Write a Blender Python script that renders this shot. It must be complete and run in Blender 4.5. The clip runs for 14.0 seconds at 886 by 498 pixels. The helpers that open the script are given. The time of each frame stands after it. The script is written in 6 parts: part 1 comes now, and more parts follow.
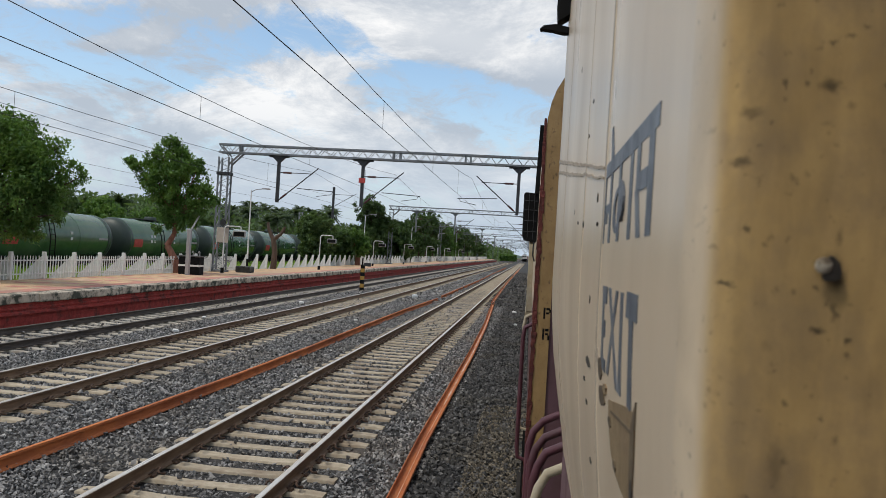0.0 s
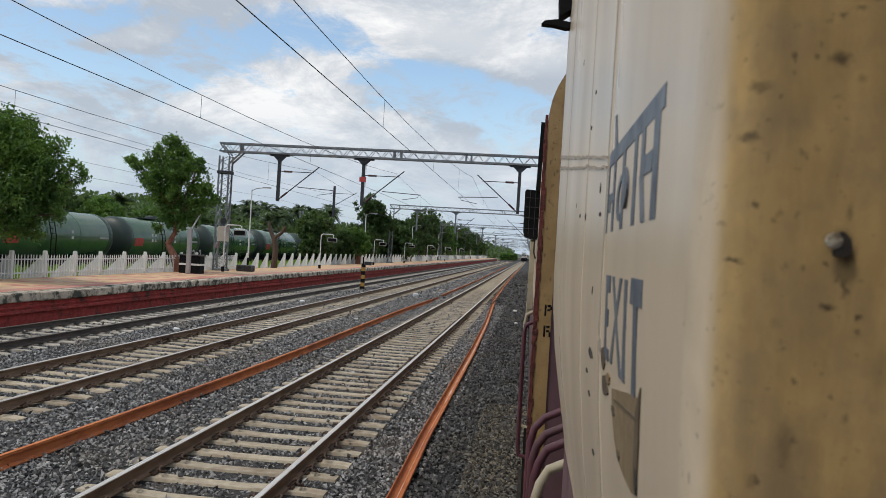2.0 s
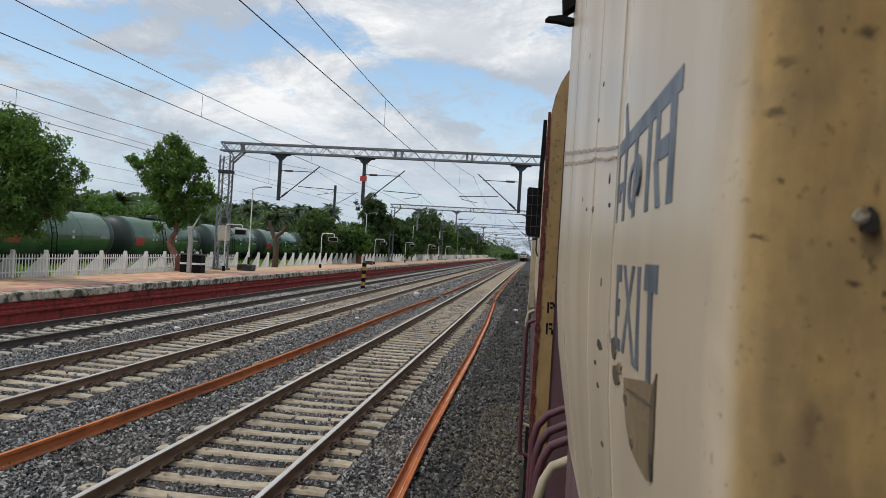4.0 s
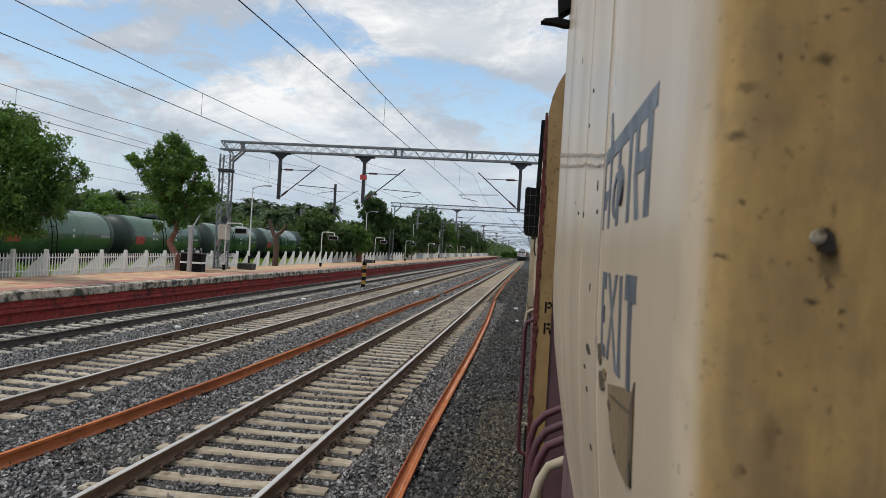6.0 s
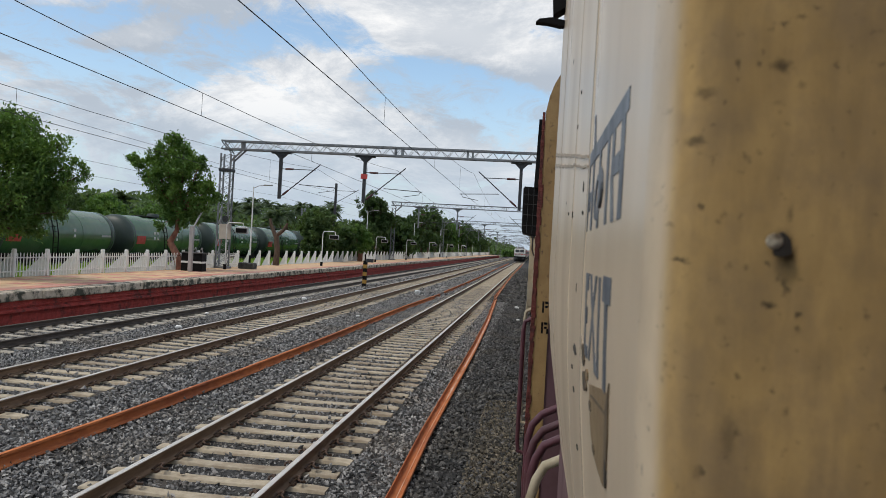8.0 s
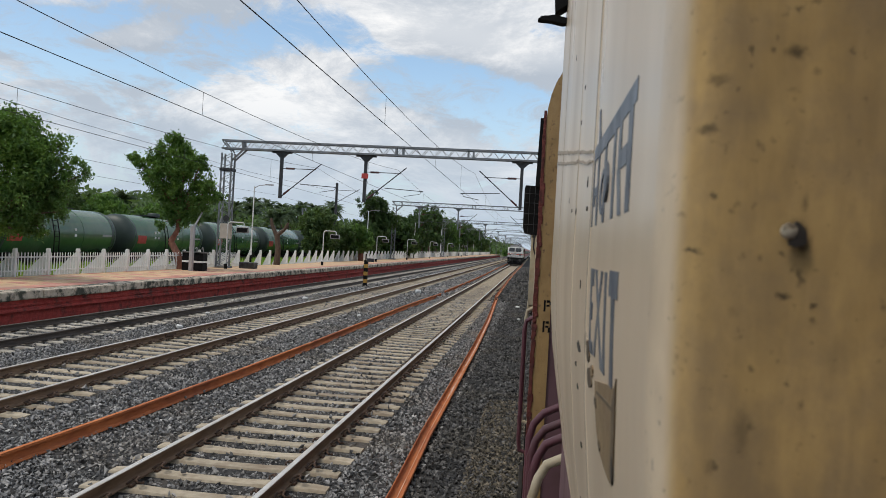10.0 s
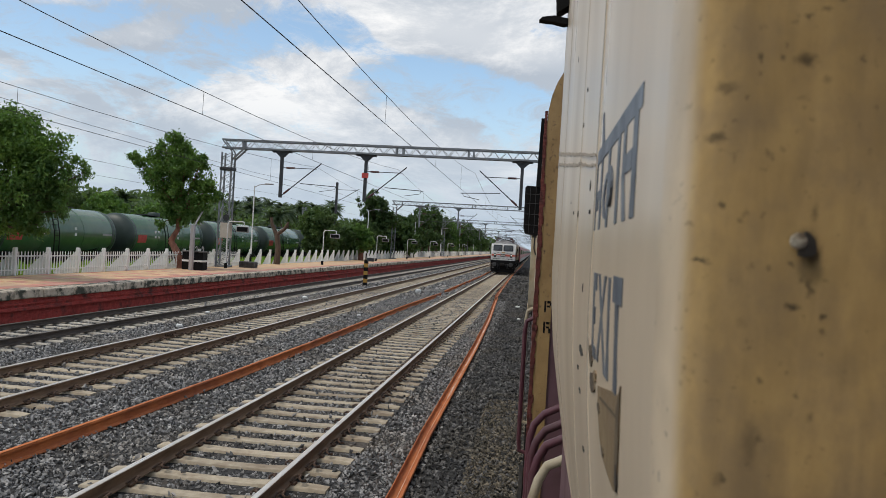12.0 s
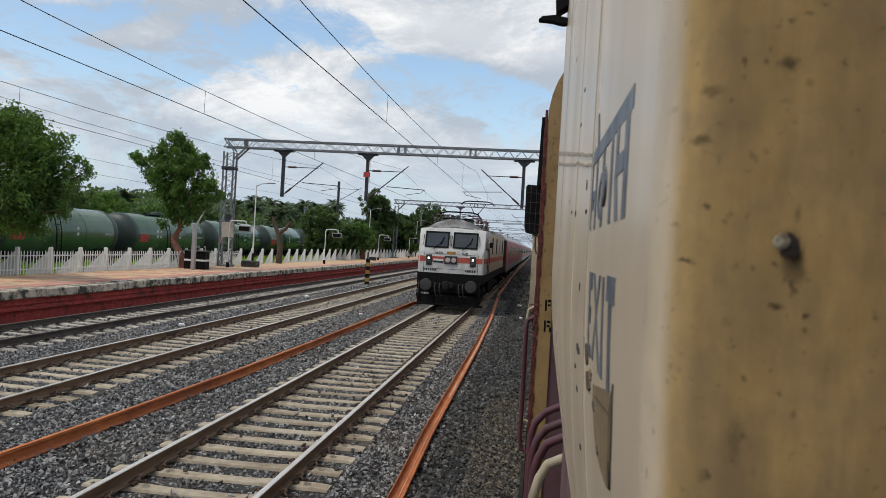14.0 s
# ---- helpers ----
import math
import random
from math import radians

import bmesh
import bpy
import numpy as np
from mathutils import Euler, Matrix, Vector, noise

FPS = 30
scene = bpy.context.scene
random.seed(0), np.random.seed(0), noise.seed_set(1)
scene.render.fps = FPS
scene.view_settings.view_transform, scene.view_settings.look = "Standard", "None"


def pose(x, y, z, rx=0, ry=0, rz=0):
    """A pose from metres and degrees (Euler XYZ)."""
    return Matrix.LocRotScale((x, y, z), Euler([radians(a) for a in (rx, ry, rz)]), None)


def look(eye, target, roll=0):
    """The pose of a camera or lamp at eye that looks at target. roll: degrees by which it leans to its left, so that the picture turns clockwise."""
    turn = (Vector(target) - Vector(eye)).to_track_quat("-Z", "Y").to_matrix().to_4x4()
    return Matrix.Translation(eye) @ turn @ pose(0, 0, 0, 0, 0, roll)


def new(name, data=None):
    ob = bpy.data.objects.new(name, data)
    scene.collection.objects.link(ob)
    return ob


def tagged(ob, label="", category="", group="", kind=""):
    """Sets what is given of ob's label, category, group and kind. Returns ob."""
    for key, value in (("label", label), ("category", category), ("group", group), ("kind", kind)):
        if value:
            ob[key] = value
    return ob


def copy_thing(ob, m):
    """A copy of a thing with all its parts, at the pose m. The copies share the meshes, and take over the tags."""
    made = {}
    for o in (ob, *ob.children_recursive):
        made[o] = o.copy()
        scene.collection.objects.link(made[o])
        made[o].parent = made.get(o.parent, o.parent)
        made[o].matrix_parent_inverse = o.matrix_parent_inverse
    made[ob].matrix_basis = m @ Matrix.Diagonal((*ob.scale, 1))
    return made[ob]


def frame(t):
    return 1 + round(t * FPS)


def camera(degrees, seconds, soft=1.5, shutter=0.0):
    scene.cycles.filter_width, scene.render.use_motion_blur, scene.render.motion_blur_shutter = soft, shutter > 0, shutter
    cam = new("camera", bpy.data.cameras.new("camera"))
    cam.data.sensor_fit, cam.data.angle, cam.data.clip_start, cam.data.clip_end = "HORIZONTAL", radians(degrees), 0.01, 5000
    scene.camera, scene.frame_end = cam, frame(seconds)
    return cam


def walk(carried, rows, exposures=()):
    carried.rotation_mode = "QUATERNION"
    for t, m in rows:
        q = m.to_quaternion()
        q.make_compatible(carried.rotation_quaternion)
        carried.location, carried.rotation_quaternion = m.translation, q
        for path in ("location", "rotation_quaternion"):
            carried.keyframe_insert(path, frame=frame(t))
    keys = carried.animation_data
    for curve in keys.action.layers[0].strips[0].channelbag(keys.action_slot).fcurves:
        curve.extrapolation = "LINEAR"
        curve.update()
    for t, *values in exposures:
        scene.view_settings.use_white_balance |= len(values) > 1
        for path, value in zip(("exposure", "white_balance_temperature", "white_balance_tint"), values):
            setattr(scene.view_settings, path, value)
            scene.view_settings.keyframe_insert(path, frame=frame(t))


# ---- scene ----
# Camera: held out of a carriage doorway, swaying by a centimetre or two.
cam = camera(60.89, 14.0, soft=0.8)
# focused along the tracks, so that the door jamb close by is soft
cam.data.dof.use_dof, cam.data.dof.focus_distance, cam.data.dof.aperture_fstop = True, 40.0, 17.0
PATH = [  # seconds, x, y, z, pitch, yaw to the left, lean
    (0, -0.0095, 0.0016, 2.7845, 0.221, 6.664, 3.461),
    (0.5, -0.0040, -0.0018, 2.7869, 0.194, 6.693, 3.468),
    (1, -0.0030, -0.0030, 2.7824, 0.153, 6.721, 3.331),
    (1.5, -0.0072, -0.0008, 2.7765, 0.158, 6.713, 3.407),
    (2, -0.0111, 0.0068, 2.7736, 0.137, 6.708, 3.434),
    (2.5, -0.0095, 0.0117, 2.7574, 0.119, 6.714, 3.341),
    (3, -0.0258, 0.0141, 2.7551, 0.099, 6.740, 3.468),
    (5.5, -0.0095, -0.0020, 2.7752, 0.029, 6.772, 3.337),
    (6, -0.0070, -0.0025, 2.7732, -0.034, 6.771, 3.338),
    (6.5, 0.0000, -0.0000, 2.7727, -0.034, 6.780, 3.341),
    (7, 0.0074, -0.0010, 2.7706, -0.030, 6.786, 3.348),
    (7.5, 0.0121, -0.0029, 2.7701, -0.048, 6.816, 3.286),
    (8, 0.0123, -0.0053, 2.7769, -0.107, 6.849, 3.246),
    (10.5, 0.0056, 0.0026, 2.7716, -0.150, 6.911, 3.243),
    (11, 0.0031, 0.0014, 2.7740, -0.162, 6.909, 3.228),
    (11.5, 0.0038, 0.0045, 2.7758, -0.175, 6.903, 3.342),
    (12, 0.0054, 0.0058, 2.7767, -0.175, 6.905, 3.341),
    (12.5, 0.0061, 0.0086, 2.7757, -0.199, 6.910, 3.273),
    (13, 0.0036, 0.0078, 2.7689, -0.235, 6.919, 3.277),
    (13.5, 0.0058, 0.0058, 2.7722, -0.238, 6.924, 3.332),
    (14, 0.0119, -0.0004, 2.7781, -0.271, 7.046, 3.234),
]


def held(x, y, z, pitch, yaw, lean):
    a, b = radians(yaw), radians(pitch)
    way = Vector((-math.sin(a) * math.cos(b), math.cos(a) * math.cos(b), math.sin(b)))
    eye = Vector((x, y, z))
    return look(eye, eye + way * 10, lean)


walk(cam, [(row[0], held(*row[1:])) for row in PATH], exposures=[(0.0, 0.0), (14.0, 0.0)])

# World: bright broken cloud with blue gaps, and a veiled high sun.
SUN_ELEVATION, SUN_ROTATION = 62.0, 232.0


def make_world():
    w = bpy.data.worlds.new("sky")
    scene.world = w
    w.use_nodes = True
    nt = w.node_tree
    nt.nodes.clear()
    n, l = nt.nodes, nt.links
    out = n.new("ShaderNodeOutputWorld")
    sky = n.new("ShaderNodeTexSky")
    sky.sky_type = "NISHITA"
    sky.sun_disc = False
    sky.sun_elevation, sky.sun_rotation = radians(SUN_ELEVATION), radians(SUN_ROTATION)
    sky.air_density, sky.dust_density, sky.ozone_density = 1.0, 1.0, 1.5
    blue = n.new("ShaderNodeMixRGB")
    blue.blend_type = "MULTIPLY"
    blue.inputs[0].default_value = 1.0
    blue.inputs[2].default_value = (0.185, 0.186, 0.176, 1)
    l.new(sky.outputs[0], blue.inputs[1])
    tc = n.new("ShaderNodeTexCoord")
    sep = n.new("ShaderNodeSeparateXYZ")
    l.new(tc.outputs["Generated"], sep.inputs[0])
    up = n.new("ShaderNodeMath")
    up.operation = "MAXIMUM"
    up.inputs[1].default_value = 0.02
    l.new(sep.outputs[2], up.inputs[0])
    lift = n.new("ShaderNodeMath")
    lift.operation = "ADD"
    lift.inputs[1].default_value = 0.30
    l.new(up.outputs[0], lift.inputs[0])
    dx, dy = n.new("ShaderNodeMath"), n.new("ShaderNodeMath")
    for k, d in ((0, dx), (1, dy)):
        d.operation = "DIVIDE"
        l.new(sep.outputs[k], d.inputs[0])
        l.new(lift.outputs[0], d.inputs[1])
    flat = n.new("ShaderNodeCombineXYZ")
    l.new(dx.outputs[0], flat.inputs[0])
    l.new(dy.outputs[0], flat.inputs[1])

    def cloud(scale, shift, detail, rough, lo, hi, dist=0.4):
        mp = n.new("ShaderNodeMapping")
        mp.inputs["Location"].default_value = shift
        l.new(flat.outputs[0], mp.inputs[0])
        t = n.new("ShaderNodeTexNoise")
        t.inputs["Scale"].default_value = scale
        t.inputs["Detail"].default_value = detail
        t.inputs["Roughness"].default_value = rough
        t.inputs["Distortion"].default_value = dist
        l.new(mp.outputs[0], t.inputs["Vector"])
        r = n.new("ShaderNodeMapRange")
        r.interpolation_type = "SMOOTHSTEP"
        r.inputs["From Min"].default_value, r.inputs["From Max"].default_value = lo, hi
        l.new(t.outputs[0], r.inputs[0])
        return r.outputs[0]

    # broad openings and banks in the cloud cover, then its ragged edges
    bias = None
    for cx, cy, rx, ry, k in OPENINGS:
        mp = n.new("ShaderNodeMapping")
        mp.inputs["Location"].default_value = (-cx / rx, -cy / ry, 0)
        mp.inputs["Scale"].default_value = (1 / rx, 1 / ry, 0)
        l.new(flat.outputs[0], mp.inputs[0])
        ln = n.new("ShaderNodeVectorMath")
        ln.operation = "LENGTH"
        l.new(mp.outputs[0], ln.inputs[0])
        r = n.new("ShaderNodeMapRange")
        r.interpolation_type = "SMOOTHSTEP"
        for key, v in (("From Min", 0.0), ("From Max", 1.6), ("To Min", k), ("To Max", 0.0)):
            r.inputs[key].default_value = v
        l.new(ln.outputs["Value"], r.inputs[0])
        if bias is None:
            bias = r.outputs[0]
        else:
            ad = n.new("ShaderNodeMath")
            ad.operation = "ADD"
            l.new(bias, ad.inputs[0])
            l.new(r.outputs[0], ad.inputs[1])
            bias = ad.outputs[0]
    ragged = cloud(2.5, CLOUD_SHIFT, 14, 0.68, 0.22, 0.78, 0.35)
    both = n.new("ShaderNodeMath")
    both.operation = "ADD"
    l.new(bias, both.inputs[0])
    l.new(ragged, both.inputs[1])
    cv = n.new("ShaderNodeMapRange")
    cv.interpolation_type = "SMOOTHSTEP"
    cv.inputs["From Min"].default_value, cv.inputs["From Max"].default_value = 0.24, 0.56
    l.new(both.outputs[0], cv.inputs[0])
    # thin wisps across the blue
    wisp = cloud(5.5, (2.0, 3.0, 0.0), 14, 0.72, 0.46, 0.74, 0.9)
    most = n.new("ShaderNodeMath")
    most.operation = "MAXIMUM"
    l.new(cv.outputs[0], most.inputs[0])
    l.new(wisp, most.inputs[1])
    cover = most.outputs[0]
    shade = cloud(2.2, (4.0, 1.0, 0.0), 14, 0.70, 0.40, 0.72, 0.3)
    tone = n.new("ShaderNodeMixRGB")
    tone.inputs[1].default_value = (0.475, 0.535, 0.615, 1)
    tone.inputs[2].default_value = (0.985, 0.985, 0.985, 1)
    lit = n.new("ShaderNodeMath")
    lit.operation = "MULTIPLY_ADD"
    lit.use_clamp = True
    lit.inputs[1].default_value = 0.9
    l.new(bias, lit.inputs[0])
    l.new(shade, lit.inputs[2])
    l.new(lit.outputs[0], tone.inputs[0])
    mix = n.new("ShaderNodeMixRGB")
    l.new(cover, mix.inputs[0])
    l.new(blue.outputs[0], mix.inputs[1])
    l.new(tone.outputs[0], mix.inputs[2])
    # pale veil towards the horizon
    hz = n.new("ShaderNodeMapRange")
    hz.interpolation_type = "SMOOTHSTEP"
    hz.inputs["From Min"].default_value, hz.inputs["From Max"].default_value = 0.0, 0.22
    hz.inputs["To Min"].default_value, hz.inputs["To Max"].default_value = 0.92, 0.0
    l.new(sep.outputs[2], hz.inputs[0])
    veil = n.new("ShaderNodeMixRGB")
    veil.inputs[2].default_value = (0.52, 0.615, 0.72, 1)
    l.new(hz.outputs[0], veil.inputs[0])
    l.new(mix.outputs[0], veil.inputs[1])
    bg = n.new("ShaderNodeBackground")
    bg.inputs[1].default_value = 1.0
    l.new(veil.outputs[0], bg.inputs[0])
    l.new(bg.outputs[0], out.inputs[0])


CLOUD_SHIFT = (0.0, 0.0, 0.0)
OPENINGS = [  # place on the cloud sheet, reach, less or more cloud
    (-0.230, 1.936, 0.246, 0.180, -0.36),
    (-0.862, 1.746, 0.161, 0.123, -0.3),
    (-1.119, 1.647, 0.135, 0.098, -0.25),
    (-0.434, 1.651, 0.076, 0.096, -0.25),
    (-0.085, 1.978, 0.131, 0.097, -0.25),
    (-1.106, 1.487, 0.099, 0.103, -0.2),
    (-0.205, 1.662, 0.236, 0.121, 0.42),
    (-0.700, 2.000, 0.300, 0.260, 0.26),
    (-0.892, 1.600, 0.120, 0.055, 0.18),
    (-0.040, 1.770, 0.150, 0.080, 0.30),
    (-0.345, 1.600, 0.110, 0.060, 0.20),
    (-0.520, 1.850, 0.120, 0.110, 0.16),
    (-0.250, 2.330, 0.450, 0.160, 0.30),
    (-0.690, 1.630, 0.110, 0.100, -0.30),
    (-1.020, 1.500, 0.180, 0.050, -0.25),
]
make_world()
sun = new("sun", bpy.data.lights.new("sun", "SUN"))
sun.data.energy, sun.data.angle, sun.data.color = 1.6, radians(10), (1.0, 0.93, 0.82)
_a, _e = radians(SUN_ROTATION), radians(SUN_ELEVATION)
SUN_FROM = Vector((math.sin(_a) * math.cos(_e), math.cos(_a) * math.cos(_e), math.sin(_e)))
sun.matrix_world = look(SUN_FROM * 100, (0, 0, 0))

# ---------------------------------------------------------------- materials


def mat(name, a, b=None, scale=6.0, rough=0.7, metal=0.0, bump=0.0, bscale=None, lo=0.35, hi=0.65,
        c=None, cscale=0.6, clo=0.5, chi=0.7, rvar=0.1, stretch=(1, 1, 1), emit=0.0, per=0.0, island=0.0, spec=0.5, world=False):
    """Two-scale procedural surface: a to b by grain, c by large stains."""
    m = bpy.data.materials.new(name)
    m.use_nodes = True
    n, l = m.node_tree.nodes, m.node_tree.links
    bs = n["Principled BSDF"]
    bs.inputs["Metallic"].default_value = metal
    bs.inputs["Specular IOR Level"].default_value = spec
    tc = n.new("ShaderNodeTexCoord")
    mp = n.new("ShaderNodeMapping")
    mp.inputs["Scale"].default_value = stretch
    l.new(n.new("ShaderNodeNewGeometry").outputs["Position"] if world else tc.outputs["Object"], mp.inputs[0])

    def noise_tex(s, d=5.0, r=0.6):
        t = n.new("ShaderNodeTexNoise")
        t.inputs["Scale"].default_value, t.inputs["Detail"].default_value, t.inputs["Roughness"].default_value = s, d, r
        l.new(mp.outputs[0], t.inputs["Vector"])
        return t.outputs[0]

    def ramp(src, x0, x1, y0=0.0, y1=1.0):
        r = n.new("ShaderNodeMapRange")
        for k, v in (("From Min", x0), ("From Max", x1), ("To Min", y0), ("To Max", y1)):
            r.inputs[k].default_value = v
        l.new(src, r.inputs[0])
        return r.outputs[0]

    def mix(f, x, y, kind="MIX"):
        k = n.new("ShaderNodeMixRGB")
        k.blend_type = kind
        for i, v in enumerate((f, x, y)):
            if isinstance(v, (int, float)):
                k.inputs[i].default_value = v
            elif isinstance(v, tuple):
                k.inputs[i].default_value = (*v[:3], 1)
            else:
                l.new(v, k.inputs[i])
        return k.outputs[0]

    g = noise_tex(scale)
    col = mix(ramp(g, lo, hi), a, b or tuple(x * 0.8 for x in a))
    if c:
        col = mix(ramp(noise_tex(cscale, 7, 0.65), clo, chi), col, c)
    for amount, kind in ((per, "object"), (island, "island")):
        if amount:
            if kind == "object":
                o = n.new("ShaderNodeObjectInfo").outputs["Random"]
            else:
                o = n.new("ShaderNodeNewGeometry").outputs["Random Per Island"]
            v = ramp(o, 0, 1, 1 - amount, 1 + amount)
            k = n.new("ShaderNodeCombineXYZ")
            for i in range(3):
                l.new(v, k.inputs[i])
            col = mix(1.0, col, k.outputs[0], "MULTIPLY")
    l.new(col, bs.inputs["Base Color"])
    l.new(ramp(g, 0.3, 0.7, max(rough - rvar, 0.02), min(rough + rvar, 1)), bs.inputs["Roughness"])
    if emit:
        bs.inputs["Emission Color"].default_value = (*a, 1)
        bs.inputs["Emission Strength"].default_value = emit
    if bump:
        bp = n.new("ShaderNodeBump")
        bp.inputs["Strength"].default_value = min(1.0, bump)
        bp.inputs["Distance"].default_value = 0.02
        l.new(noise_tex(bscale or scale * 3, 6, 0.65), bp.inputs["Height"])
        l.new(bp.outputs[0], bs.inputs["Normal"])
    return m


def leaf_mat(name, a, b, c):
    m = mat(name, a, b, scale=1.2, rough=0.55, c=c, cscale=0.55, clo=0.45, chi=0.66, island=0.55, spec=0.35)
    n, l = m.node_tree.nodes, m.node_tree.links
    bs, out = n["Principled BSDF"], n["Material Output"]
    tr = n.new("ShaderNodeBsdfTranslucent")
    tr.inputs[0].default_value = (b[0] * 1.6, b[1] * 1.5, b[2] * 0.8, 1)
    ms = n.new("ShaderNodeMixShader")
    ms.inputs[0].default_value = 0.38
    l.new(bs.outputs[0], ms.inputs[1])
    l.new(tr.outputs[0], ms.inputs[2])
    l.new(ms.outputs[0], out.inputs[0])
    return m


